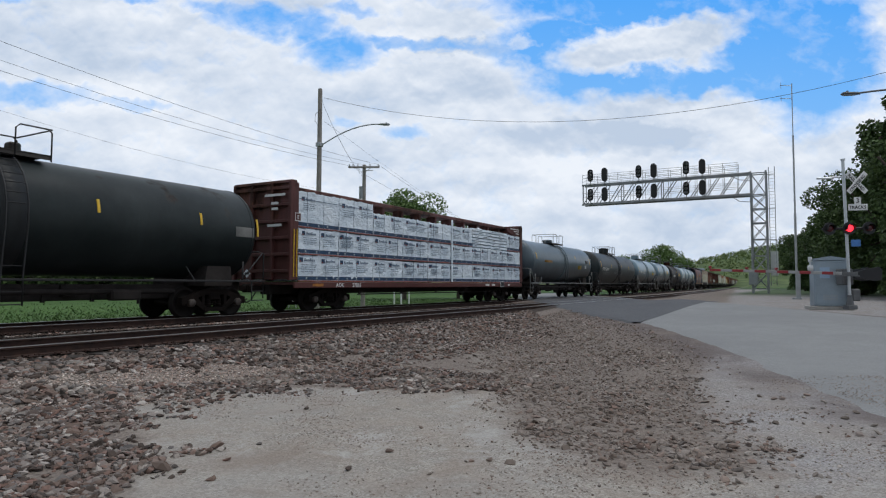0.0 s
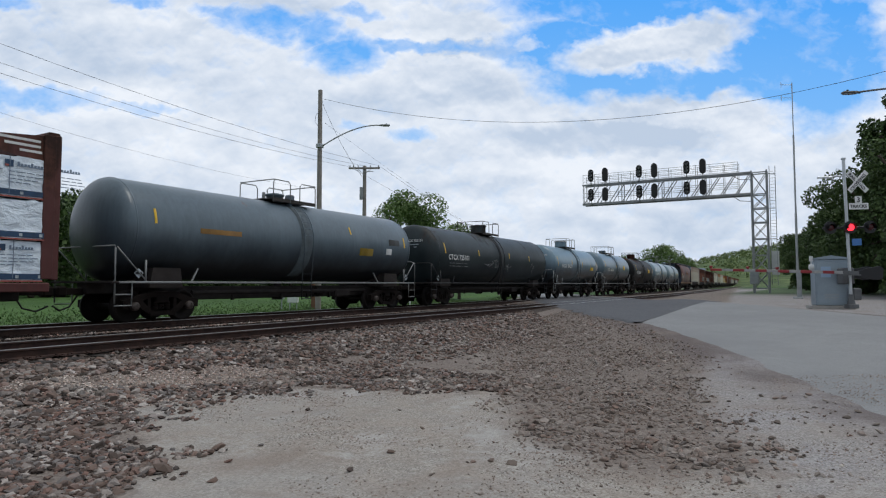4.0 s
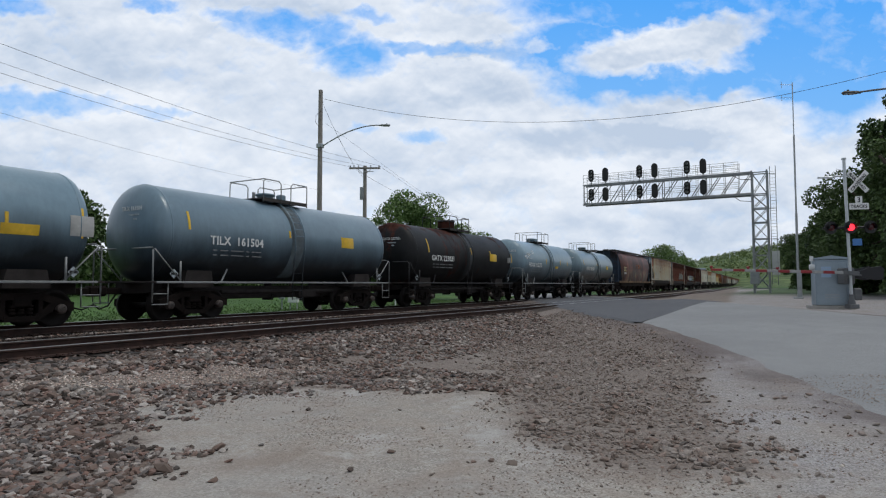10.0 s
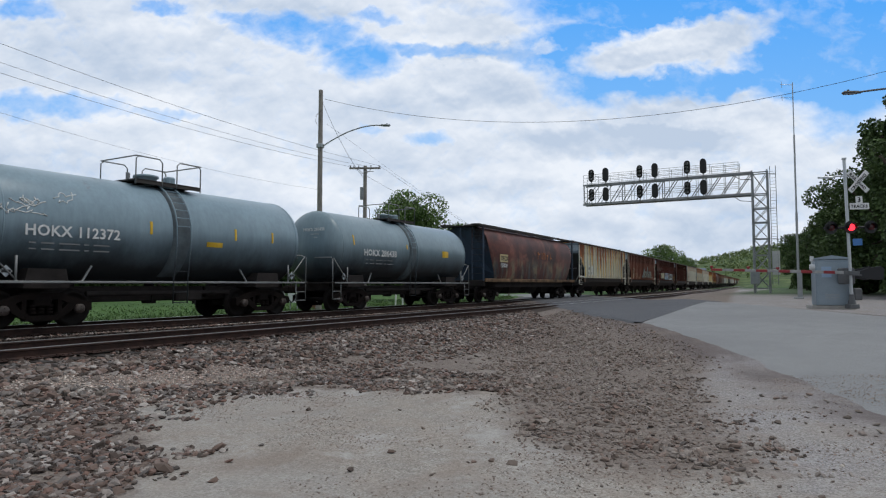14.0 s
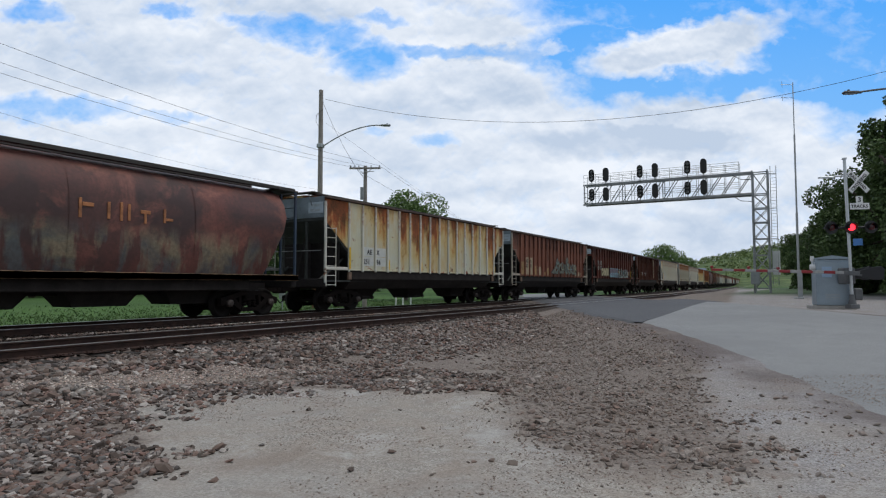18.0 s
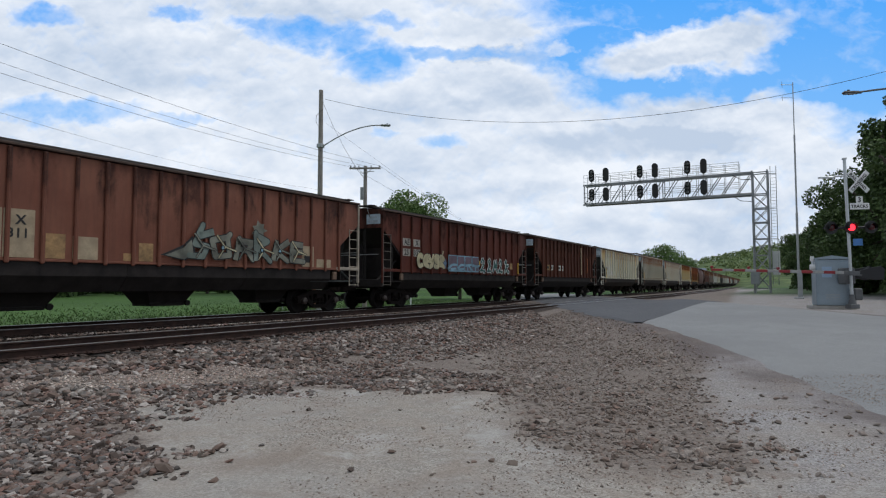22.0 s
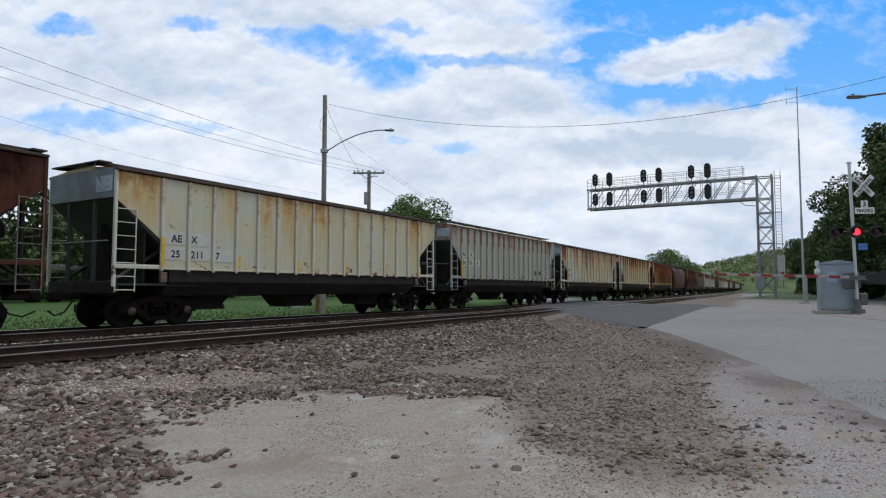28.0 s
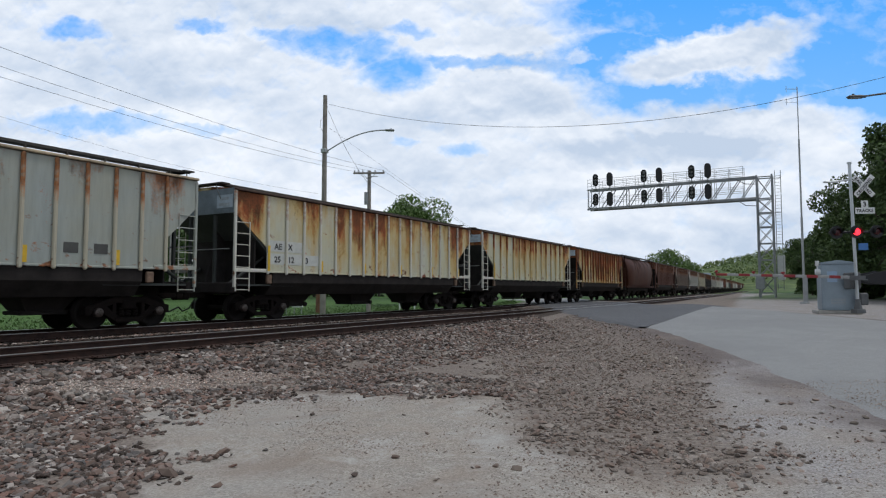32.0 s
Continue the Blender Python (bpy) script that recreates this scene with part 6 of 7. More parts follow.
def round_hopper(q0, q1, paint, under, endpaint, label, detail=True, marks=None, sill=None):
    car, h = start_car("hopper_car", q0, q1, label, "hopper car", detail)
    prof = [(1.42, 1.28), (1.53, 1.7), (1.585, 2.3), (1.6, 2.9), (1.56, 3.4), (1.43, 3.85), (1.15, 4.2), (0.7, 4.42), (0.0, 4.5)]
    ring = [(-y, z) for y, z in prof] + [(y, z) for y, z in prof[::-1]][1:]
    xs = [-h + 0.55, -h + 0.62] + [-h + 0.62 + (2 * h - 1.24) * i / 4 for i in range(1, 4)] + [h - 0.62, h - 0.55]
    vs, fs = [], []
    for i, x in enumerate(xs):
        k = 0.97 if i in (0, len(xs) - 1) else 1
        for y, z in ring:
            cx = x
            if z < 3.2:
                cx = x + (1 if x < 0 else -1) * (3.2 - z) * 0.55 * (1 if i in (0, 1, len(xs) - 1, len(xs) - 2) else 0)
            vs.append((cx, y * k, z))
    n = len(ring)
    for i in range(len(xs) - 1):
        for j in range(n - 1):
            a = i * n + j
            fs.append((a, a + n, a + n + 1, a + 1)[::-1])
    part("side_sheet", Geo().add(vs, fs, True), paint, car)
    for x in xs[2:5]:
        g = Geo()
        vv = [(x + d, y * 1.008, z * 1.002) for d in (-0.07, 0.07) for y, z in ring]
        g.add(vv, [(j, j + 1, n + j + 1, n + j) for j in range(n - 1)], True)
        part("side_seam", g, paint, car)
    for s in (-1, 1):
        e = [(s * (h - 0.55 - (0.55 * (3.2 - z) if z < 3.2 else 0)), y * 0.97, z) for y, z in ring]
        part("end_slope", Geo().add(e, [tuple(range(n)) if s < 0 else tuple(range(n))[::-1]]), endpaint, car)
        part("end_sill", Geo().box((s * (h - 0.12), 0, 1.12), (0.24, 3.0, 0.34), bev=0.03), M_UNDER, car)
        for yy in (-1.45, 1.45):
            part("corner_post", Geo().box((s * (h - 0.06), yy, 2.75), (0.09, 0.09, 3.2), bev=0.015), endpaint, car)
        for yy in (-0.75, 0.0, 0.75):
            part("end_post", Geo().box((s * (h - 0.06), yy, 2.75), (0.08, 0.08, 3.2), bev=0.015), endpaint, car)
        if detail:
            ld = Geo()
            for i in range(9):
                ld.tube((s * (h + 0.0), -1.45, 1.3 + i * 0.36), (s * (h + 0.0), -0.75, 1.3 + i * 0.36), 0.016, 5)
            part("ladder", ld, M_DARKRAIL, car)
        part("end_roof", Geo().box((s * (h - 0.3), 0, 4.42), (0.95, 2.7, 0.05)), M_HATCH, car)
        for yy in (-1.5, 1.5):
            part("side_sill", Geo().box((0, yy * 1.06, 1.3), (2 * h - 0.1, 0.1, 0.2), bev=0.02), sill or paint, car)
    part("roof_walkway", Geo().box((0, -1.0, 4.5), (2 * h + 0.2, 0.5, 0.05)).box((0, 1.0, 4.5), (2 * h + 0.2, 0.5, 0.05)).box((0, -1.26, 4.46), (2 * h + 0.2, 0.03, 0.1)), M_HATCH, car)
    part("roof_hatch", Geo().box((0, 0, 4.55), (2 * h - 2, 0.6, 0.14), bev=0.05), M_HATCH, car)
    part("centre_sill", Geo().box((0, 0, 0.95), (2 * h - 0.3, 0.4, 0.36)), M_UNDER, car)
    part("lower_sheet", Geo().box((0, 0, 1.06), (2 * h - 4.0, 2.6, 0.36), bev=0.03), under, car)
    span = (2 * h - 4.2) / 4
    for i in range(4):
        x = -(h - 2.1) + span * (i + 0.5)
        a, b = span / 2 - 0.4, span / 2 - 0.72
        vs = [(x - a, -0.65, 0.9), (x + a, -0.65, 0.9), (x + a, 0.65, 0.9), (x - a, 0.65, 0.9), (x - b, -0.45, 0.46), (x + b, -0.45, 0.46), (x + b, 0.45, 0.46), (x - b, 0.45, 0.46)]
        part("hopper_bay", Geo().add(vs, [(0, 1, 5, 4), (1, 2, 6, 5), (2, 3, 7, 6), (3, 0, 4, 7), (4, 5, 6, 7)]), under, car)
    if marks:
        marks(car, h)
    return car


def wrap_material(name, seed):
    """White printed lumber wrap: faint blue-grey print, creases, a dark band and a red line at the foot of each tier."""
    mt, nt, bs = tree_of(name)
    k = Nodes(nt)
    vec = k.coords(loc=(seed, 0, 0))
    big = k.noise(vec, 1.2, 4, 0.6)
    crease = k.noise(k.coords(scale=(1, 1, 1.8), loc=(seed, 0, 0)), 2.2, 4, 0.6, 0.45)
    k.link(k.mix(k.ramp(big, 0.3, 0.7), (0.74, 0.84, 0.93), (0.83, 0.91, 0.98)), bs.inputs["Base Color"])
    bs.inputs["Roughness"].default_value = 0.42
    k.bump(crease, 0.75, 0.12, bs)
    return mt


M_WRAP = wrap_material("white lumber wrap", 0.0)
M_NAVY = plain("navy print", (0.022, 0.06, 0.125), 0.5, 0, 0.3, 5, 40, 0.05)
M_STRAP = plain("red board edge", (0.35, 0.1, 0.08), 0.7, 0, 0.3, 5, 40, 0.1)
M_PRINT = plain("blue grey print", (0.17, 0.23, 0.31), 0.5, 0, 0.25, 5, 40, 0.05)
M_LUMBERCAR = car_paint("oxide red car paint", (0.085, 0.018, 0.0145), (0.055, 0.02, 0.012), 0.25, 0.3, 0.4, 0.6)


def lumber_car(q0, q1):
    car, h = start_car("lumber_car", q0, q1, "oxide red centrebeam flatcar loaded with white wrapped lumber bundles", "flatcar", True, (q1 - q0) / 2 - 2.6)
    P = M_LUMBERCAR
    part("floor", Geo().box((0, 0, 1.06), (2 * h - 0.4, 2.9, 0.1)), P, car)
    for s in (-1, 1):
        part("side_sill", Geo().box((0, 1.45 * s, 1.0), (2 * h - 0.3, 0.12, 0.22), bev=0.02), P, car)
        bulk = part("bulkhead", Geo().box((s * (h - 0.15), 0, 2.95), (0.14, 2.9, 3.5), bev=0.02), P, car)
        for yy in (-1.4, -0.5, 0.5, 1.4):
            part("bulkhead_post", Geo().box((s * (h - 0.02), yy, 2.95), (0.16, 0.14, 3.55), bev=0.02), P, bulk)
        for z in (1.5, 2.1, 2.7, 3.3, 3.9, 4.5):
            part("bulkhead_rib", Geo().box((s * (h + 0.0), 0, z), (0.1, 2.8, 0.12), bev=0.02), P, bulk)
        part("bulkhead_cap", Geo().prism([(-0.16, 0), (0.16, 0), (0.12, 0.1), (-0.12, 0.1)], -1.45, 1.45, pose(s * (h - 0.12), 0, 4.68)), P, bulk)
        part("corner_plate", Geo().box((s * (h - 0.21), -1.44, 2.95), (0.28, 0.07, 3.5), bev=0.015), P, bulk)
        for yy in (-1.42, 1.38) if s > 0 else ():
            gs = part("gusset", Geo().prism([(0, 0), (0, -0.8), (2.0, 0)] if s < 0 else [(0, -0.06), (-2.0, -0.28), (-1.9, -0.42), (0, -0.8)], 0, 0.04, pose(s * (h - 0.22), yy, 4.74)), P, bulk)
            if yy < 0 and s > 0:
                for q, (w, dx) in enumerate(((1.3, 0.85), (0.8, 0.6), (0.5, 0.42))):
                    part("stencil_line", Geo().box((s * (h - 0.22 - dx), yy - 0.003, 4.5 - 0.13 * q), (w, 0.006, 0.06)), M_WLET, gs, "white stencilled line")
        for yy in (-1.46,) if s < 0 else ():
            part("ladder", Geo().tube((s * (h - 0.1), yy - 0.03, 1.3), (s * (h - 0.1), yy - 0.03, 3.0), 0.02, 6).tube((s * (h - 0.25), yy - 0.03, 1.3), (s * (h - 0.25), yy - 0.03, 3.0), 0.02, 6), M_YEL, car, "yellow ladder rails")
    for yy in (-0.42, 0.42):
        part("top_chord", Geo().box((0, yy, 4.66), (2 * h - 0.6, 0.2, 0.16), bev=0.03), P, car)
    part("centre_plate", Geo().box((0, 0, 4.62), (2 * h - 0.6, 0.7, 0.06)), P, car)
    for i in range(13):
        x = -h + 0.9 + (2 * h - 1.8) * i / 12
        part("centre_post", Geo().box((x, 0, 2.9), (0.2, 0.55, 3.45), bev=0.02), P, car)
    part("centre_sill", Geo().box((0, 0, 0.85), (2 * h - 0.4, 0.5, 0.4), bev=0.03), M_UNDER, car)
    ug = Geo().tube((-h + 4.2, -1.2, 0.62), (h - 4.2, -1.2, 0.62), 0.025, 5)
    for i in range(5):
        x = -h + 4.3 + (2 * h - 8.6) * i / 4
        ug.tube((x, -1.2, 0.62), (x, -1.2, 1.0), 0.03, 5).tube((x + 0.5, -1.3, 0.95), (x, -1.2, 0.62), 0.02, 5)
    part("underframe_rail", ug, M_UNDER, car)
    sb = Geo()
    for x, w in ((h - 5.2, 0.5), (h - 4.4, 0.4), (h - 2.2, 0.25)):
        sb.box((x, -1.514, 1.0), (w, 0.006, 0.11))
    part("sill_stencil", sb, M_WLET, car, "white stencilled marks on the sill")
    part("data_frame", Geo().box((h - 3.2, -1.53, 1.05), (0.5, 0.02, 0.32)), M_WHITE, car, "white framed data plate")
    part("data_face", Geo().box((h - 3.2, -1.545, 1.05), (0.42, 0.02, 0.24)), M_BLACK, car)
    lettering("letters", "AOK", 0.22, pose(-h + 2.44, -1.514, 0.925, 90), M_WLET, car)
    lettering("letters", "27865", 0.22, pose(-h + 3.46, -1.514, 0.925, 90), M_WLET, car)
    part("orange_mark", Geo().box((-h + 1.4, -1.514, 1.0), (0.6, 0.006, 0.1)), plain("orange primer mark", (0.4, 0.16, 0.03), 0.6, 0, 0.4, 5, 20), car, "orange primer mark on the sill")
    ef = part("square_mark", Geo().box((-h + 0.31, -1.477, 3.45), (0.3, 0.006, 0.3)), M_WLET, car, "white square outline with a letter")
    part("square_fill", Geo().box((-h + 0.31, -1.4795, 3.45), (0.25, 0.006, 0.25)), P, ef)
    lettering("letters", "E", 0.18, pose(-h + 0.26, -1.484, 3.39, 90), M_WLET, ef)
    hs = Geo()
    for z, w in ((4.25, 1.0), (3.95, 0.35), (3.75, 0.3), (3.15, 0.7)):
        hs.box((-h - 0.075, -0.7, z), (0.008, w, 0.09))
    part("bulkhead_stencil", hs, M_WLET, car, "white stencilled marks on the bulkhead")
    # three tiers of wrapped bundles on each side
    rng = random.Random(5)
    edges = [-10.22, -7.9, -5.62, -3.32, -1.12, 1.14, 3.6, 5.92, 8.24, 10.28]
    tiers = [1.13, 2.11, 3.09]

    def wrapped(x, ln, yy, s, z0, hh, nx=16, nz=6, rough=1.0):
        """A block and the crinkled sheet of wrap on its outer face."""
        vs = []
        for a in range(nx + 1):
            for b in range(nz + 1):
                sag = 0.025 * noise.noise((x + a * 0.31, z0 + b * 0.4, 3.0))
                vs.append((x + 0.012 + (ln - 0.024) * a / nx, yy + s * (0.588 + sag + rough * rng.uniform(-0.022, 0.016)), z0 + 0.025 + (hh - 0.04) * b / nz + (rough * rng.uniform(-0.05, 0.035) if b == nz else 0)))
        fs = [(a * (nz + 1) + b, (a + 1) * (nz + 1) + b, (a + 1) * (nz + 1) + b + 1, a * (nz + 1) + b + 1) for a in range(nx) for b in range(nz)]
        if s > 0:
            fs = [f[::-1] for f in fs]
        bd = part("lumber_pack", Geo().box((x + ln / 2, yy - s * 0.02, z0 + hh / 2), (ln - 0.03, 1.15, hh - 0.03), bev=0.03), M_WRAP, car, "lumber bundle in crinkled white printed wrap")
        part("wrap_sheet", Geo().add(vs, fs, True), M_WRAP, bd)
        return bd

    def print_on(bd, ox, yf, zt, k):
        """A logo square, a word and lines of small print, all as bars."""
        part("logo", Geo().box((ox, yf, zt), (0.19 * k, 0.006, 0.17 * k)), M_NAVY, bd, "dark blue logo square")
        part("logo_corner", Geo().box((ox - 0.045 * k, yf - 0.004, zt - 0.055 * k), (0.08 * k, 0.006, 0.05 * k)), M_STRAP, bd, "red logo corner")
        word, lines = Geo(), Geo()
        outline = [(ox + 0.16 * k, zt - 0.05 * k), (ox + 0.77 * k, zt - 0.05 * k)]
        for c in range(7, -1, -1):
            a, top = ox + (0.18 + 0.075 * c) * k, zt + (0.06 if c in (0, 4) else 0.02) * k
            outline += [(a + 0.055 * k, zt - 0.03 * k), (a + 0.055 * k, top), (a + 0.005, top), (a + 0.004, zt - 0.03 * k)]
        word.prism(outline, yf - 0.003, yf + 0.003)
        for r in range(4):
            e = ox - 0.02 * k + rng.uniform(0, 0.05)
            for c in range(4 - (r == 3)):
                w = rng.uniform(0.1, 0.24) * k
                lines.box((e + w / 2, yf, zt - (0.19 + 0.085 * r) * k), (w, 0.006, 0.02))
                e += w + 0.035
        part("printed_word", word, M_PRINT, bd, "dark printed word")
        part("small_print", lines, M_PRINT, bd, "lines of small print")["kind"] = "stuff"

    for s in (-1, 1):
        for t, z0 in enumerate(tiers):
            for i, (x, xe) in enumerate(zip(edges, edges[1:])):
                ln = xe - x - 0.02
                tall = (0.965, 0.965, 1.33 if i < 2 else 0.98)[t] + rng.uniform(-0.015, 0.03)
                yy = s * (0.86 + rng.uniform(-0.014, 0.014))
                if t == 2 and i in (6, 7):
                    # loose thin layers instead of one bundle
                    for r in range(6):
                        bd = wrapped(x + rng.uniform(-0.03, 0.03), ln, yy + s * rng.uniform(-0.02, 0.02), s, z0 + r * 0.178, 0.175, 12, 2, 0.5)
                        if s < 0:
                            for c in range(rng.randint(1, 3)):
                                ox = x + rng.uniform(0.2, ln - 0.6)
                                part("small_print", Geo().box((ox, yy - 0.612, z0 + r * 0.178 + 0.09), (rng.uniform(0.2, 0.6), 0.006, 0.03)), M_PRINT, bd)
                    continue
                bd = wrapped(x, ln, yy, s, z0, tall)
                if s > 0:
                    continue
                part("navy_band", Geo().box((x + ln / 2, yy - 0.606, z0 + 0.125), (ln - 0.04, 0.008, 0.135)), M_NAVY, bd, "dark blue printed band")
                sq = Geo()
                for c in range(4):
                    sq.box((x + (0.2 + c * 0.26 + rng.uniform(-0.04, 0.04)) * ln, yy - 0.611, z0 + 0.12), (0.07, 0.006, 0.07))
                part("band_mark", sq, board_grey, bd, "small pale marks on the band")["kind"] = "stuff"
                part("board_edge", Geo().box((x + ln / 2, yy - 0.6, z0 + 0.02), (ln - 0.03, 0.03, 0.035)), M_STRAP, bd, "red board edge")
                for c in range(3 if rng.random() < 0.35 else 2):
                    if rng.random() < 0.93:
                        print_on(bd, x + 0.2 + c * ln / 2.1 + rng.uniform(-0.12, 0.14), yy - 0.608, z0 + tall * 0.8 + rng.uniform(-0.03, 0.02), rng.uniform(0.8, 1.0))
                for c in ((0.33, 0.67), (0.5,), (0.2, 0.6), (0.8, 0.4))[(i + t) % 4]:
                    part("strap", Geo().box((x + ln * c, yy - 0.611, z0 + tall / 2), (0.014, 0.006, tall - 0.02)), M_PRINT, bd)
                if t == 2 and i < 2:
                    part("seam_line", Geo().box((x + ln / 2, yy - 0.609, z0 + 1.04), (ln - 0.05, 0.006, 0.025)), M_PRINT, bd, "dark seam in the wrap")
    part("loose_wrap", Geo().box((1.2, -1.49, 2.75), (0.17, 0.03, 3.2), bev=0.01), M_WRAP, car, "loose strip of white wrap hanging over a joint")


def cream(name, amount, streak):
    return car_paint(name, (0.64, 0.59, 0.37), (0.2, 0.045, 0.014), amount, streak, 0.12, 0.55, pale=(0.60, 0.625, 0.56), halo=(0.6, 0.37, 0.08), foot=0.4)


def build_train():
    U = M_UNDER
    black = car_paint("black tank paint", (0.0095, 0.0165, 0.0175), (0.03, 0.02, 0.015), -0.3, 0.05, 0.3, 0.42, spec=0.32)
    tank_car(-0.2, 15.5, 2.72, 1.5, black, "black tank car with yellow reflective strips", dark=True, yellow=((-2.0, 8, 22), (2.0, 6, 20), (5.2, 4, 18), (7.45, -4, 18)),
             plates=((6.9, 0.75, -6, 6, plain("grey data plate", (0.2, 0.2, 0.19), 0.6), "grey data plate"),))
    lumber_car(16.7, 37.8)
    slate = car_paint("slate grey tank paint", (0.10, 0.138, 0.168), (0.16, 0.06, 0.03), -0.1, -0.2, 0.3, 0.36, pale=(0.135, 0.18, 0.212), grimy_shade=2.0)
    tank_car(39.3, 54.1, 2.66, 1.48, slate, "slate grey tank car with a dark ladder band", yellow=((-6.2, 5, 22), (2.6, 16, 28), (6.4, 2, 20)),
             plates=((-3.9, 1.6, -2, 4, plain("faded orange stencil", (0.3, 0.16, 0.04), 0.6), "faded orange lettering blotch"), (3.6, 0.9, -16, -4, plain("dirty yellow placard", (0.3, 0.2, 0.02), 0.6), "dirty yellow placard"), (5.2, 0.4, -12, -2, M_WHITE, "white framed placard"), (5.6, 0.8, 4, 14, plain("grey data plate b", (0.06, 0.06, 0.06), 0.6), "dark data plate")))
    black2 = car_paint("matt black tank paint", (0.013, 0.0225, 0.026), (0.03, 0.02, 0.015), -0.3, 0.05, 0.35, 0.45, spec=0.34)
    tank_car(55.5, 71.6, 2.52, 1.56, black2, "matt black tank car with scuffed white scrawls", marks=("CTCX 725101", -6.5, 0.16), dark=True, dome="bonnet", scrawl=((-1.9, -10, 3), (0.9, -13, 4), (4.6, -15, 5), (-1.1, -12, 6)), yellow=((-6.8, 4, 24), (-3.0, 4, 16), (1.2, 4, 16), (4.4, 2, 14)),
             plates=())
    pale1 = car_paint("grey green tank paint", (0.175, 0.27, 0.335), (0.12, 0.06, 0.03), -0.4, -0.25, 0.2, 0.32, pale=(0.225, 0.33, 0.40), grimy_shade=2.15)
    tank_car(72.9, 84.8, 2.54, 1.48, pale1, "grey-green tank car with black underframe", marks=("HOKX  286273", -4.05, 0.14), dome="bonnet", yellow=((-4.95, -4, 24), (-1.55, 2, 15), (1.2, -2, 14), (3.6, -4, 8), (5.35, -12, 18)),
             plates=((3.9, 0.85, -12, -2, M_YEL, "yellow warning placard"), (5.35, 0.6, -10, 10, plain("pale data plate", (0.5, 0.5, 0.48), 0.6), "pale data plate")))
    pale2 = car_paint("blue grey tank paint", (0.145, 0.215, 0.27), (0.1, 0.06, 0.04), -0.4, -0.25, 0.2, 0.3, pale=(0.185, 0.275, 0.335), grimy_shade=2.1)
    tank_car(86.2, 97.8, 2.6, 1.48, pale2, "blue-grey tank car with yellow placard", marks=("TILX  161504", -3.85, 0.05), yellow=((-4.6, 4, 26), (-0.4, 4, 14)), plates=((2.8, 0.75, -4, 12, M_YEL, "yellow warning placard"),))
    rusty = car_paint("rust topped black tank paint", (0.007, 0.0075, 0.0085), (0.05, 0.016, 0.01), -0.3, 0.6, 0.2, 0.5, top=4.25, low=3.5, spec=0.16)
    tank_car(99.3, 111.3, 2.52, 1.5, rusty, "black tank car with rust along its top", marks=("GATX 223031", -4.05, 0.06), dark=True, dome="bonnet", yellow=((-4.3, 4, 30), (0.2, 6, 20), (2.6, 4, 18), (5.6, -6, 16)),
             plates=((2.95, 0.9, -5, 11, M_YEL, "yellow warning placard"), (5.2, 0.5, -6, 6, plain("grey plate c", (0.25, 0.25, 0.24), 0.6), "grey data plate")))
    pale3 = car_paint("pale blue tank paint", (0.22, 0.31, 0.365), (0.1, 0.05, 0.03), -0.3, -0.2, 0.25, 0.32, pale=(0.28, 0.39, 0.455), grimy_shade=1.95)
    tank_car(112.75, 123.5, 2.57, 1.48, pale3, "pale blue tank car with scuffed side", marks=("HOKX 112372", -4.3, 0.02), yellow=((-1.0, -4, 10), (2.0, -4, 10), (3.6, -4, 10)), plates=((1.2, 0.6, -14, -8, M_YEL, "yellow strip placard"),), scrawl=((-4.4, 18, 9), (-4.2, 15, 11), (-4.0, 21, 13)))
    pale4 = car_paint("light blue tank paint", (0.20, 0.28, 0.32), (0.1, 0.05, 0.03), -0.3, -0.2, 0.25, 0.32, pale=(0.25, 0.34, 0.385), grimy_shade=2.05)
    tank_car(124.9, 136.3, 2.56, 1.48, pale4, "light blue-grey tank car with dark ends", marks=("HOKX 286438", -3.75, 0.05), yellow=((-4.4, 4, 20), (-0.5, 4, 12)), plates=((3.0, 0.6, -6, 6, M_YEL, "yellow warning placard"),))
    mt, nt, bs = tree_of("sprayed over brown steel")
    k = Nodes(nt)
    vec = k.coords()
    sep = k.n("ShaderNodeSeparateXYZ")
    k.link(vec, sep.inputs[0])
    n1, n2, n3 = k.noise(vec, 0.42, 4, 0.55, 0.4), k.noise(k.coords(loc=(9, 3, 4)), 0.7, 5, 0.6, 0.6), k.noise(vec, 9, 5, 0.7)
    n4 = k.noise(k.coords(scale=(2.2, 2.2, 0.5), loc=(4, 1, 2)), 0.9, 4, 0.6)
    c = k.mix(k.ramp(n1, 0.38, 0.6), (0.06, 0.031, 0.03), (0.18, 0.06, 0.046))
    c = k.mix(k.math("MULTIPLY", k.ramp(n2, 0.52, 0.62), 0.6), c, (0.33, 0.12, 0.085))
    lowm = k.math("MULTIPLY", k.ramp(n4, 0.46, 0.56), k.ramp(sep.outputs["Z"], 2.75, 2.2))
    c = k.mix(k.math("MULTIPLY", lowm, 0.7), c, k.mix(k.ramp(n2, 0.4, 0.55), (0.10, 0.13, 0.135), (0.30, 0.27, 0.17)))
    c = k.mix(k.math("MULTIPLY", k.ramp(n3, 0.4, 0.7), 0.5), c, (0.04, 0.022, 0.018))
    k.link(c, bs.inputs["Base Color"])
    bs.inputs["Roughness"].default_value = 0.6
    k.bump(n3, 0.15, 0.01, bs)
    rnd = mt
    endb = car_paint("dark blue end paint", (0.03, 0.055, 0.095), (0.03, 0.02, 0.02), 0.2, 0.2, 0.4, 0.6)

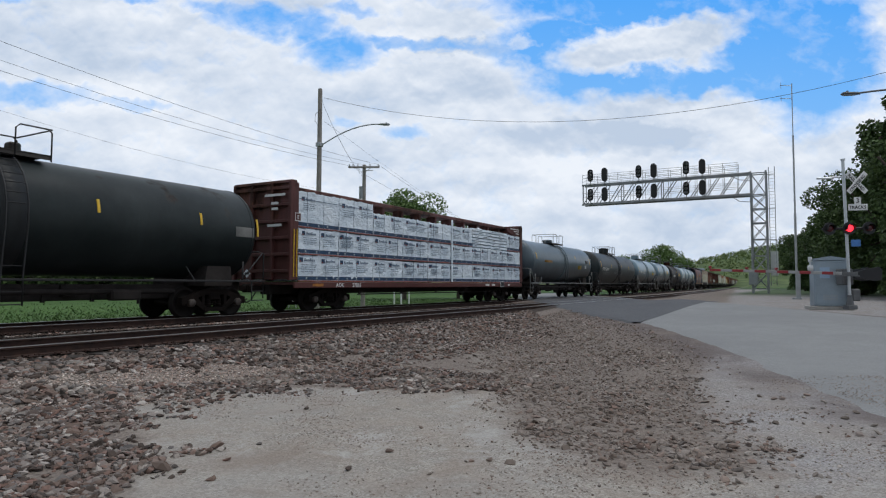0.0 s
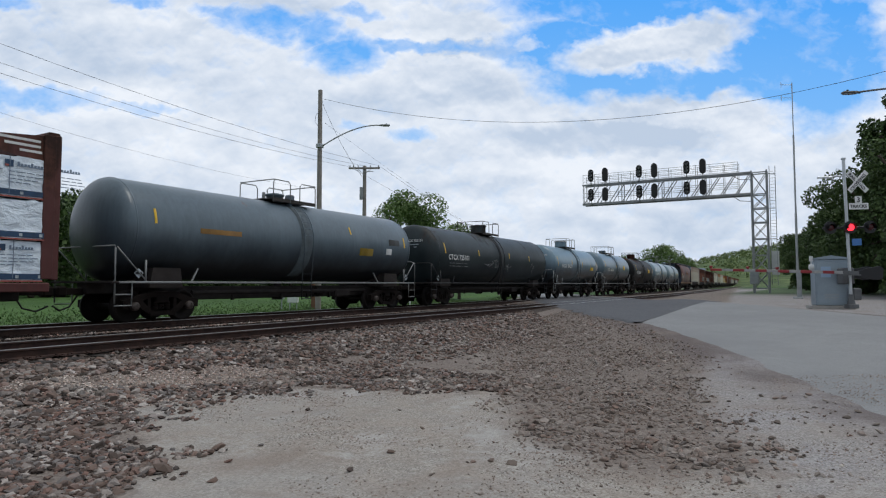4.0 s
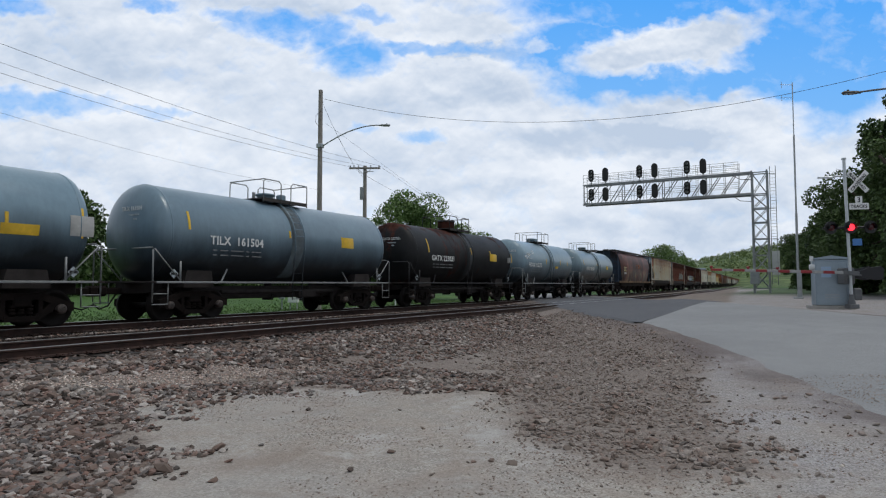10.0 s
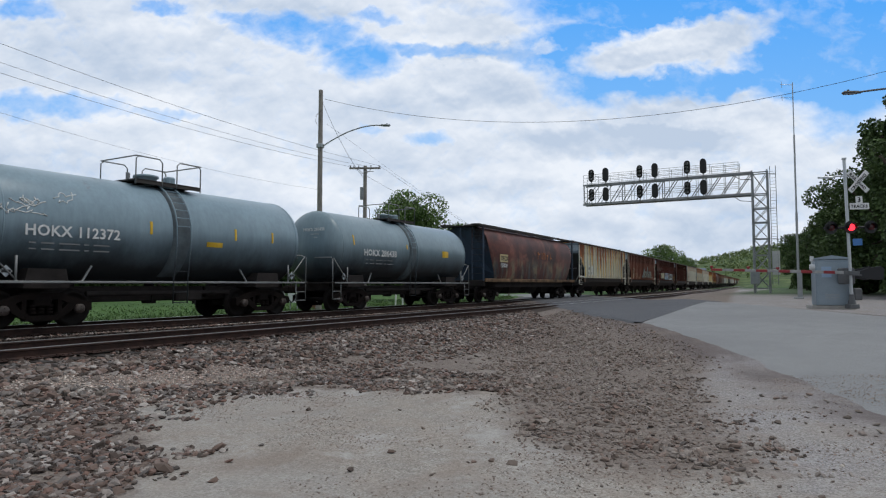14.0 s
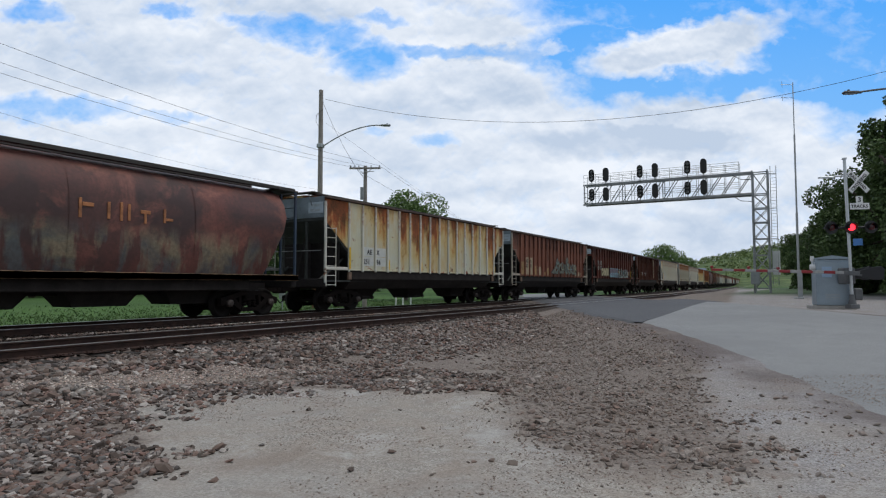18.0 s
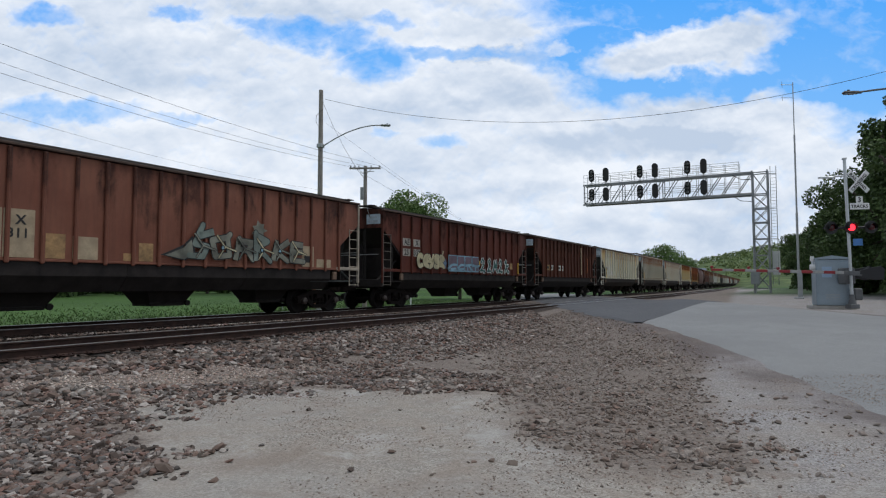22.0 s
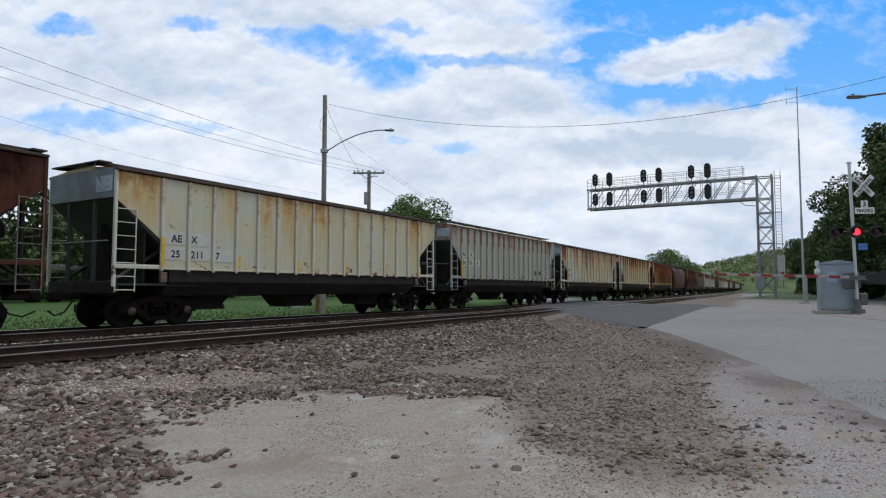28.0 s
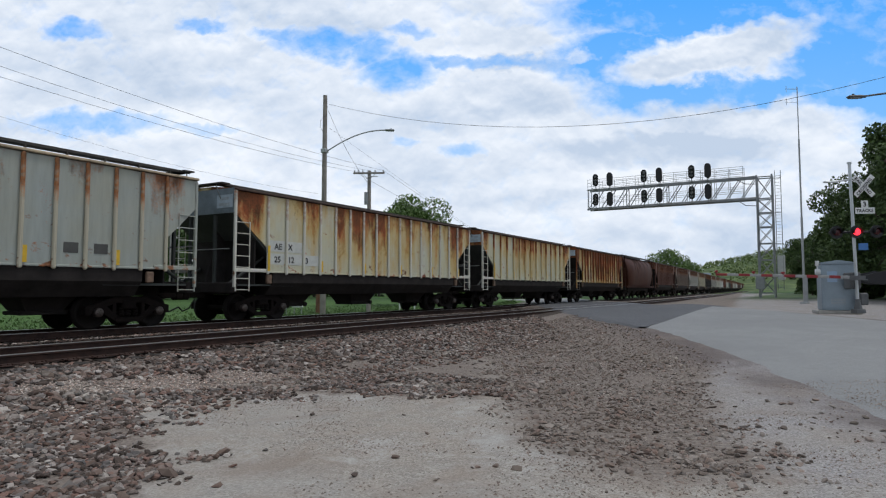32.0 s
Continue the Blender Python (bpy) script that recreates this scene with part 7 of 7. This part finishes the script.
    def ofcx(car, h):
        part("stencil_panel", Geo().box((-h + 2.6, -1.605, 2.62), (1.15, 0.02, 0.46)), plain("pale yellow panel", (0.55, 0.45, 0.24), 0.6), car, "pale yellow lettering panel")
        lettering("letters", "OFCX", 0.38, pose(-h + 2.1, -1.622, 2.48, 90), M_LETTER, car)
        faded = plain("faded orange paint", (0.42, 0.17, 0.07), 0.7, 0, 0.5, 4, 12)
        for k, (x, bars) in enumerate(((0.2, ((0, 0, 0.08, 0.5), (0.2, 0.1, 0.3, 0.1))), (0.95, ((0, 0, 0.08, 0.45),)), (1.3, ((0, 0, 0.08, 0.5), (0.22, 0, 0.08, 0.45))), (2.0, ((0, 0.05, 0.3, 0.1), (0, -0.12, 0.08, 0.3))), (2.6, ((0, 0, 0.08, 0.4), (0.15, -0.1, 0.25, 0.08))))):
            g = Geo()
            for dx, dz, w, hh in bars:
                g.box((x + dx, -1.607, 3.0 + dz), (w, 0.02, hh), bev=0.008)
            part("worn_mark", g, faded, car, "worn orange painted mark")
        lettering("letters", "125028", 0.32, pose(-h + 2.05, -1.622, 2.08, 90), M_WLET, car)
    round_hopper(137.9, 154.0, rnd, U, endb, "rust-brown round-sided hopper car with faded murals", True, ofcx, plain("faded sill", (0.34, 0.22, 0.13), 0.7, 0, 0.75, 1.6, 20))
    board = plain("pale stencil panel", (0.62, 0.635, 0.60), 0.6, 0, 0.1, 5, 40)

    def aex(groups, zs=(2.28, 1.88), first=1):
        def put(car, h, sp):
            for row, words in enumerate(groups):
                for k, word in enumerate(words):
                    if word:
                        x = sp[first + k] + 0.06
                        part("stencil_panel", Geo().box((x + 0.36, -1.576, zs[row] + 0.11), (0.76, 0.012, 0.37)), board, car, "pale panel behind the lettering")
                        shift = 0.74 - 0.24 * len(word) if k == 0 else 0.04
                        lettering("letters", word, 0.29, pose(x + shift, -1.586, zs[row], 90), M_LETTER, car)
        return put

    ivory = car_paint("ivory rib paint", (0.68, 0.66, 0.57), (0.2, 0.07, 0.025), 0.2, 0.0, 0.15, 0.55, pale=(0.74, 0.73, 0.66), foot=0.3)
    steelblue = plain("weathered blue grey end paint", (0.2, 0.245, 0.275), 0.6, 0, 0.4, 1.2, 20)
    rib_hopper(155.4, 171.5, cream("cream paint heavy rust", 0.4, 0.42), U, "cream ribbed hopper car streaked with orange rust", 16, eave=4.31, marks=aex((("AE", "X"), ("251", "86")), (2.3, 1.9), 1), ribmat=ivory, pale=ivory, endwall=steelblue)
    brown1 = car_paint("faded oxide brown paint", (0.19, 0.06, 0.034), (0.07, 0.025, 0.016), 0.35, 0.3, 0.3, 0.7, pale=(0.27, 0.105, 0.062))
    tan = plain("bare tan patch", (0.42, 0.33, 0.22), 0.7, 0, 0.3, 3, 20)
    graf4 = plain("light blue spray", (0.2, 0.36, 0.45), 0.6, 0, 0.4, 2, 8)
    graf5 = plain("dull violet spray", (0.14, 0.10, 0.13), 0.6, 0, 0.4, 2, 8)
    graf6 = plain("dark teal spray", (0.03, 0.11, 0.10), 0.6, 0, 0.3, 2, 8)
    tan2 = plain("yellowed bare patch", (0.36, 0.22, 0.10), 0.7, 0, 0.5, 4, 20)
    graf = plain("grey green scrawl paint", (0.2, 0.205, 0.165), 0.6, 0, 0.6, 1.6, 6)
    graf7 = plain("teal grey scrawl paint", (0.17, 0.21, 0.185), 0.6, 0, 0.5, 1.6, 6)
    graf2 = plain("pale cream scrawl paint", (0.48, 0.43, 0.27), 0.6, 0, 0.45, 2.0, 8)
    graf3 = plain("dull blue scrawl paint", (0.13, 0.2, 0.3), 0.6, 0, 0.45, 1.5, 8)

    def curve(pts, n=5):
        """A smooth line through the points."""
        q = [Vector(p) for p in pts]
        q = [q[0] * 2 - q[1]] + q + [q[-1] * 2 - q[-2]]
        out = []
        for a, b, c, d in zip(q, q[1:], q[2:], q[3:]):
            for j in range(n):
                t = j / n
                out.append(0.5 * (2 * b + (c - a) * t + (2 * a - 5 * b + 4 * c - d) * t * t + (3 * b - a - 3 * c + d) * t ** 3))
        return out + [q[-2]]

    def brush(g, pts, w0, w1, y):
        """A sprayed line in the plane y, its width running from w0 to w1."""
        n = len(pts) - 1
        for j in range(n):
            p, q = pts[j], pts[j + 1]
            d = (q - p)
            if d.length < 1e-5:
                continue
            nv = Vector((-d.y, d.x)).normalized()
            a, b = (w0 + (w1 - w0) * j / n) / 2, (w0 + (w1 - w0) * (j + 1) / n) / 2
            yy = y - 0.00025 * (j % 3)
            g.prism([tuple(p - nv * a), tuple(q - nv * b), tuple(q + nv * b), tuple(p + nv * a)], yy - 0.002, yy)
            g.prism([(q.x + b * math.cos(k * 0.6283), q.y + b * math.sin(k * 0.6283)) for k in range(10)], yy - 0.0026, yy)

    def sprayed(car, strokes, x, z, wide, tall, w, rim, y, ink, fill, lb, soft=True, lean=0.0):
        """One letter of strokes in a unit square: a rim in one colour, the body in another."""
        go, gf = Geo(), Geo()
        for st in strokes:
            pts = [Vector((x + (u + lean * v) * wide, z + v * tall)) for u, v in st]
            pts = curve(pts) if soft and len(pts) > 2 else pts
            brush(go, pts, w + 2 * rim, w * 0.8 + 2 * rim, y)
            brush(gf, pts, w, w * 0.8, y - 0.005)
        o = part("graffiti", go, ink, car, "outline of a sprayed letter")
        part("fill", gf, fill, o, lb)

    BUBBLE = {"C": [[(0.85, 0.82), (0.4, 0.9), (0.15, 0.5), (0.4, 0.1), (0.85, 0.2)]], "E": [[(0.85, 0.9), (0.3, 0.75), (0.25, 0.3), (0.85, 0.1)], [(0.3, 0.5), (0.75, 0.5)]],
              "Y": [[(0.1, 0.95), (0.25, 0.55), (0.7, 0.6), (0.85, 0.95)], [(0.85, 0.95), (0.75, 0.3), (0.25, 0.05)]], "S": [[(0.85, 0.85), (0.35, 0.9), (0.3, 0.55), (0.75, 0.45), (0.7, 0.1), (0.15, 0.12)]],
              "R": [[(0.25, 0.05), (0.25, 0.9)], [(0.25, 0.9), (0.8, 0.75), (0.35, 0.48), (0.85, 0.08)]]}
    SCRIPT = {"2": [[(0.2, 0.72), (0.45, 1.0), (0.72, 0.78), (0.5, 0.4), (0.05, 0.06)], [(0.05, 0.06), (0.4, 0.12), (0.8, 0.0), (0.95, 0.1)]],
              "M": [[(0.0, 0.02), (0.25, 0.5), (0.3, 0.92)], [(0.3, 0.92), (0.45, 0.35), (0.75, 0.95)], [(0.75, 0.95), (0.75, 0.3), (1.0, 0.03)]],
              "K": [[(0.2, 0.8), (0.4, 0.98), (0.42, 0.5), (0.15, 0.02)], [(0.4, 0.45), (0.9, 0.62)], [(0.45, 0.45), (0.7, 0.1), (1.0, 0.05)]],
              "e": [[(0.2, 0.75), (0.5, 1.0), (0.7, 0.8), (0.4, 0.6), (0.75, 0.5), (0.4, 0.35), (0.05, 0.05)], [(0.05, 0.05), (0.5, 0.12), (0.95, 0.02)]]}
    WILD = [[[(0.95, 0.95), (0.3, 0.75), (0.2, 0.5), (0.75, 0.42), (0.6, 0.08), (0.0, 0.1)], [(0.3, 0.75), (0.45, 1.15)]],
            [[(0.2, 0.1), (0.1, 0.8), (0.8, 0.95), (0.85, 0.2), (0.2, 0.1)], [(0.8, 0.95), (0.95, 1.1)]],
            [[(0.15, 0.0), (0.25, 0.95)], [(0.1, 0.85), (0.9, 0.8), (0.7, 0.45), (0.25, 0.5)], [(0.7, 0.45), (1.0, 0.05)]],
            [[(0.2, 0.0), (0.25, 1.05)], [(0.25, 0.95), (0.85, 0.75), (0.3, 0.5), (0.95, 0.0)]],
            [[(0.15, 0.05), (0.2, 0.9)], [(0.9, 1.0), (0.2, 0.5), (0.95, 0.05)]],
            [[(0.9, 0.85), (0.25, 0.9), (0.2, 0.1), (0.95, 0.05)], [(0.2, 0.5), (0.8, 0.52)]]]

    def car_i(car, h, sp):
        s0 = sp[0]
        sp = [s0 + 0.4 + 0.86 * i for i in range(16)]
        for x0, x1, z1, bare in ((0.2, 0.68, 2.52, tan2), (0.9, 1.45, 2.82, tan), (1.48, 2.16, 2.82, tan), (2.3, 2.88, 2.3, tan2), (3.06, 3.7, 2.27, tan), (4.4, 4.72, 1.9, tan2), (4.85, 5.28, 2.2, tan2)):
            part("patch", Geo().box((s0 + (x0 + x1) / 2, -1.576, (1.7 + z1) / 2), (x1 - x0, 0.012, z1 - 1.7)), bare, car, "bare tan paint patch")
        for word, x, z in (("AE", 1.0, 2.47), ("X", 1.74, 2.47), ("25", 1.0, 2.16), ("311", 1.56, 2.16)):
            lettering("letters", word, 0.31, pose(s0 + x, -1.588, z, 90), M_LETTER, car)
        arrow = part("graffiti", Geo().prism([(sp[6] - 0.1, 1.9), (sp[6] + 0.7, 1.76), (sp[7] + 0.2, 2.0), (sp[7] + 0.1, 2.5), (sp[6] + 0.6, 2.2)], -1.66, -1.655), M_LETTER, car, "outline of a sprayed arrow")
        part("fill", Geo().prism([(sp[6] + 0.04, 1.9), (sp[6] + 0.68, 1.8), (sp[7] + 0.12, 2.0), (sp[7] + 0.05, 2.38), (sp[6] + 0.62, 2.12)], -1.666, -1.661), graf, arrow, "grey-green sprayed arrow")
        for i, letter in enumerate(WILD):
            x = sp[7] - 0.05 + i * 0.81
            sprayed(car, letter, x, 1.84, 0.84, 0.72 + 0.16 * (i in (0, 3)), 0.2, 0.03, -1.662 - 0.012 * (i % 2), M_LETTER, graf if i % 3 else graf7, "grey-green spray-painted letter", soft=False, lean=(0.12, -0.1, 0.1, -0.08, 0.14, 0.0)[i])
            sprayed(car, [[(0.1, 0.95), (0.5, 0.5), (0.2, 0.05)], [(0.5, 0.5), (1.05, 0.35)]], x + 0.1, 1.84, 0.8, 0.78, 0.05, 0.018, -1.69, M_LETTER, graf2 if i % 2 else graf, "thin pale sprayed line", soft=False)
            if i in (1, 3, 4):
                eye = part("graffiti", Geo().tube((x + 0.4, -1.70, 2.2), (x + 0.4, -1.704, 2.2), 0.085, 12), M_LETTER, car, "sprayed eye ring")
                part("fill", Geo().tube((x + 0.4, -1.705, 2.2), (x + 0.4, -1.708, 2.2), 0.05, 12), graf4, eye, "pale blue sprayed eye")
        part("splash", Geo().prism([(sp[10] + 0.1 + (0.36, 0.2, 0.32, 0.22)[j % 4] * math.cos(j * 0.4488), 2.86 + (0.34, 0.18, 0.28, 0.2)[j % 4] * math.sin(j * 0.4488)) for j in range(14)], -1.664, -1.66), graf, car, "grey-green sprayed splash")
        part("patch", Geo().box((s0 + 11.53, -1.577, 2.08), (0.62, 0.012, 0.74)), tan, car, "tan patch with a dark stencil frame")
        part("patch", Geo().box((s0 + 11.53, -1.59, 1.98), (0.36, 0.012, 0.24)), M_LETTER, car, "black stencil frame")
        part("patch", Geo().box((s0 + 12.4, -1.577, 1.85), (0.8, 0.012, 0.3)), tan, car, "bare tan paint patch")
    rib_hopper(172.77, 188.6, brown1, U, "faded brown ribbed hopper car with grey-green graffiti", 18, car_i, strips=False, eave=4.26, cut=1.3, endwall=steelblue, pale=plain("tan rail paint", (0.4, 0.35, 0.28), 0.6, 0, 0.3, 2, 20))
    brown2 = car_paint("red brown paint", (0.092, 0.024, 0.016), (0.045, 0.016, 0.011), 0.3, 0.3, 0.35, 0.55, pale=(0.135, 0.037, 0.023), spec=0.22)

    dull_board = plain("dulled stencil panel", (0.4, 0.38, 0.34), 0.6, 0, 0.3, 5, 30)

    def car_j(car, h, sp):
        for k, r, word in ((0, 0, "AE"), (1, 0, "X"), (0, 1, "25"), (1, 1, "332")):
            part("stencil_panel", Geo().box((sp[k] + (0.5, 0.48)[k], -1.576, 2.98 - 0.46 * r), ((0.6, 0.56)[k], 0.012, 0.33)), dull_board, car, "pale panel with worn letters")
            lettering("letters", word, 0.36, pose(sp[k] + (0.3, (0.36, 0.2)[r])[k], -1.588, 2.86 - 0.46 * r, 90), M_LETTER, car)
        for i, word in enumerate("CEYSR"):
            sprayed(car, BUBBLE[word], sp[2] - 0.5 + i * 0.5, 1.87, 0.56, 0.6, 0.26, 0.03, -1.662 - 0.008 * (i % 2), M_LETTER, graf2, "cream spray-painted bubble letter")
        sprayed(car, [[(0.5, 0.9), (0.2, 0.3)]], sp[4] + 0.05, 2.45, 0.25, 0.3, 0.1, 0.02, -1.662, M_LETTER, graf2, "cream sprayed tick")
        part("splash", Geo().prism([(sp[4] + 0.42 + (0.33, 0.17, 0.3, 0.2)[j % 4] * math.cos(j * 0.4488), 2.12 + (0.36, 0.2, 0.28, 0.16)[j % 4] * math.sin(j * 0.4488)) for j in range(14)], -1.58, -1.57), graf3, car, "pale blue sprayed splash")
        for i, strokes in enumerate(([[(-0.1, 0.05), (0.4, 0.3), (1.0, 0.32)], [(0.2, 0.05), (0.8, 0.08)]], [[(0.0, 0.1), (0.5, 0.32), (1.0, 0.3)], [(0.1, 0.02), (0.9, 0.1)]],
                                     [[(0.05, 0.3), (0.95, 0.36)], [(0.4, 0.3), (0.35, 0.0)], [(0.6, 0.3), (0.9, 0.0)]], [[(0.0, 0.34), (0.6, 0.3)], [(0.45, 0.3), (0.5, 0.0)], [(0.55, 0.24), (1.1, 0.34)]])):
            x, wide = sp[0] + (4.68, 5.56, 6.38, 7.2)[i], (0.92, 0.8, 0.8, 0.76)[i]
            g = part("graffiti", Geo().box((x, -1.662, 2.14), (wide, 0.006, 0.84)), graf4, car, "light blue sprayed frame")
            part("fill", Geo().box((x, -1.668, 2.15), (wide - 0.1, 0.006, 0.72)), graf5, g, "dull violet sprayed fill")
            sprayed(car, strokes, x - wide / 2, 1.8, wide, 0.84, 0.12, 0.01, -1.674, graf3, graf4, "light blue sprayed stroke")
        for i, word in enumerate("2eM2K"):
            sprayed(car, SCRIPT[word], sp[0] + (7.8, 8.69, 9.42, 10.2, 10.97)[i], 1.77, (0.6, 0.54, 0.62, 0.52, 0.66)[i], 0.68, 0.15, 0.04, -1.664, M_WLET, graf6, "dark teal spray-painted letter")
        part("orange_tick", Geo().box((sp[0] + 7.72, -1.664, 2.2), (0.09, 0.006, 0.3)), M_YEL, car, "orange sprayed tick")
        part("patch", Geo().box((sp[0] + 12.02, -1.664, 2.15), (0.36, 0.01, 0.36)), tan2, car, "yellowed stencil patch")
        part("reflector", Geo().box((sp[-1] - 0.12, -1.664, 2.05), (0.09, 0.012, 0.7)), M_YEL, car, "yellow reflective strip")
    rib_hopper(190.2, 206.2, brown2, U, "red-brown ribbed hopper car with cream and blue graffiti", 16, car_j, strips=False)
    brown3 = car_paint("dark brown paint", (0.07, 0.022, 0.014), (0.04, 0.015, 0.009), 0.35, 0.3, 0.3, 0.6, pale=(0.11, 0.038, 0.022), spec=0.18)

    def car_k(car, h, sp):
        for x, w in ((sp[1] + 0.45, 0.6), (sp[2] + 0.4, 0.5), (sp[4] + 0.45, 0.55), (sp[5] + 0.3, 0.4)):
            part("patch", Geo().box((x, -1.576, 2.25), (w, 0.012, 0.36)), tan2 if x < sp[2] else board, car, "pale worn lettering patch")
            part("stencil_line", Geo().box((x - w * 0.1, -1.584, 2.25), (w * 0.55, 0.008, 0.16)), M_LETTER, car)
        part("patch", Geo().box((sp[11], -1.66, 2.9), (0.18, 0.012, 2.2)), tan, car, "tan streak down a rib")
        part("patch", Geo().box((sp[13] + 0.2, -1.576, 2.6), (0.5, 0.012, 1.2)), plain("orange primer", (0.35, 0.1, 0.03), 0.7, 0, 0.3, 2, 12), car, "orange primer patch")
    rib_hopper(207.7, 222.5, brown3, U, "dark brown ribbed hopper car with pale worn patches", 16, car_k, strips=False)
    rib_hopper(224.2, 240.3, cream("cream paint light rust", 0.35, 0.02), U, "cream ribbed hopper car with light rust", 16, aex((("AE", "X"), ("25", "211", "7")), (2.42, 1.98), 0), ribmat=ivory, pale=ivory, endwall=steelblue)
    greyp = car_paint("pale grey paint", (0.42, 0.43, 0.36), (0.2, 0.075, 0.028), 0.5, 0.12, 0.25, 0.55, pale=(0.40, 0.455, 0.45), foot=0.38)

    def car_m(car, h, sp):
        for i, z, word in ((0, 2.78, "AE"), (1, 2.78, "X"), (0, 2.34, "24"), (1, 2.34, "56"), (2, 2.34, "3")):
            part("stencil_panel", Geo().box((sp[i] + 0.36, -1.576, z + 0.12), (0.56, 0.012, 0.34)), board, car, "pale panel behind the lettering")
            lettering("letters", word, 0.33, pose(sp[i] + (0.15 if len(word) == 2 else 0.24), -1.586, z, 90), M_LETTER, car)
        for k in (13, 14):
            part("patch", Geo().box((sp[k] + 0.42, -1.576, 2.1), (0.36, 0.012, 0.26)), plain("dark grey square", (0.09, 0.09, 0.085), 0.7), car, "dark square patch")
    rib_hopper(242.0, 257.0, greyp, U, "pale grey ribbed hopper car with cream top edge", 18, car_m, eave=4.27, ribmat=car_paint("cream grey rib", (0.50, 0.46, 0.35), (0.26, 0.09, 0.025), 0.55, 0.2, 0.2, 0.6, foot=0.5), pale=greyp, walk_z=0.36, cut=1.05, chord=plain("cream roof edge with rust", (0.5, 0.40, 0.27), 0.6, 0, 0.6, 1.2, 9))
    rib_hopper(258.4, 274.2, cream("cream paint streaked", 0.5, 0.4), U, "cream ribbed hopper car with brown rust streaks", 16, aex((("AE", "X"), ("25", "12", "3")), (2.42, 1.98), 0), ribmat=ivory, pale=ivory, endwall=steelblue)
    rib_hopper(275.7, 290.6, cream("cream paint worn", 0.3, 0.25), U, "worn cream ribbed hopper car", 14, pale=ivory)
    rib_hopper(292.2, 306.8, cream("rust over cream paint", 0.85, 0.8), U, "rust-covered cream ribbed hopper car", 16)
    round_hopper(308.4, 322.8, brown3, U, brown3, "dark brown round-sided hopper car", True)
    tones = [("brown", (0.12, 0.05, 0.035)), ("grey brown", (0.2, 0.16, 0.13)), ("light grey", (0.5, 0.5, 0.46)), ("cream", (0.5, 0.47, 0.36)), ("black", (0.03, 0.03, 0.03)), ("grey", (0.35, 0.34, 0.31)), ("pale", (0.5, 0.48, 0.42)),
             ("white", (0.6, 0.6, 0.58)), ("red brown", (0.16, 0.05, 0.035)), ("light grey", (0.45, 0.45, 0.42)), ("dark grey", (0.08, 0.08, 0.085)), ("brown", (0.13, 0.06, 0.04)), ("pale", (0.5, 0.48, 0.42)), ("grey", (0.35, 0.34, 0.31)), ("white", (0.6, 0.6, 0.58)), ("brown", (0.13, 0.06, 0.04)), ("dark grey", (0.08, 0.08, 0.085)), ("red brown", (0.16, 0.05, 0.035)), ("light grey", (0.45, 0.45, 0.42)), ("black", (0.03, 0.03, 0.03)), ("brown", (0.12, 0.05, 0.035)), ("grey", (0.35, 0.34, 0.31))]
    paints = {}
    q = 324.3
    for i, (nm, c) in enumerate(tones):
        if nm not in paints:
            paints[nm] = car_paint(nm + " far car paint", c, (0.15, 0.06, 0.03), 0.2, 0.3, 0.3, 0.6)
        rib_hopper(q, q + 15.2, paints[nm], U, nm + " ribbed hopper car far back in the train", 14, detail=False)
        q += 16.8


build_train()


# ---- motion ----
SPEEDS = [(0, 7.2), (4, 7.4), (7, 7.7), (12, 7.75), (19, 7.8), (25, 7.7), (32, 7.5)]


def run(t):
    """Metres that the train has rolled by t seconds."""
    total = 0.0
    for (t0, v0), (t1, v1) in zip(SPEEDS, SPEEDS[1:]):
        if t <= t0:
            break
        e = min(t, t1)
        ve = v0 + (v1 - v0) * (e - t0) / (t1 - t0)
        total += (v0 + ve) / 2 * (e - t0)
    return total


def car_pose(s, b):
    p0, _ = track_point(s - b)
    p1, _ = track_point(s + b)
    d = p1 - p0
    return Matrix.Translation((p0 + p1) / 2) @ Matrix.Rotation(math.atan2(d.y, d.x), 4, "Z")


def motions():
    for car, q, b in CARS:
        walk(car, [(t, car_pose(q - run(t), b)) for t in range(0, 33)])
    steps = [k / 15 for k in range(0, 481)]
    for x in (-0.89, 0.89):
        rows = [(t, pose(x, 0, WHEEL_R, 0, -math.degrees(run(t) / WHEEL_R), 0)) for t in steps]
        for w, off in WHEELS:
            if off == x:
                walk(w, rows)
    walk(sky_bank, [(t, Matrix.Translation(EYE) @ pose(0, 0, 0, 0, 0, HEADING - 4.9 * (t - 14) / 32) @ pose(0, 0, 0, 0, 1.0 * (t - 14) / 32, 0)) for t in (0, 8, 16, 24, 32)])


motions()
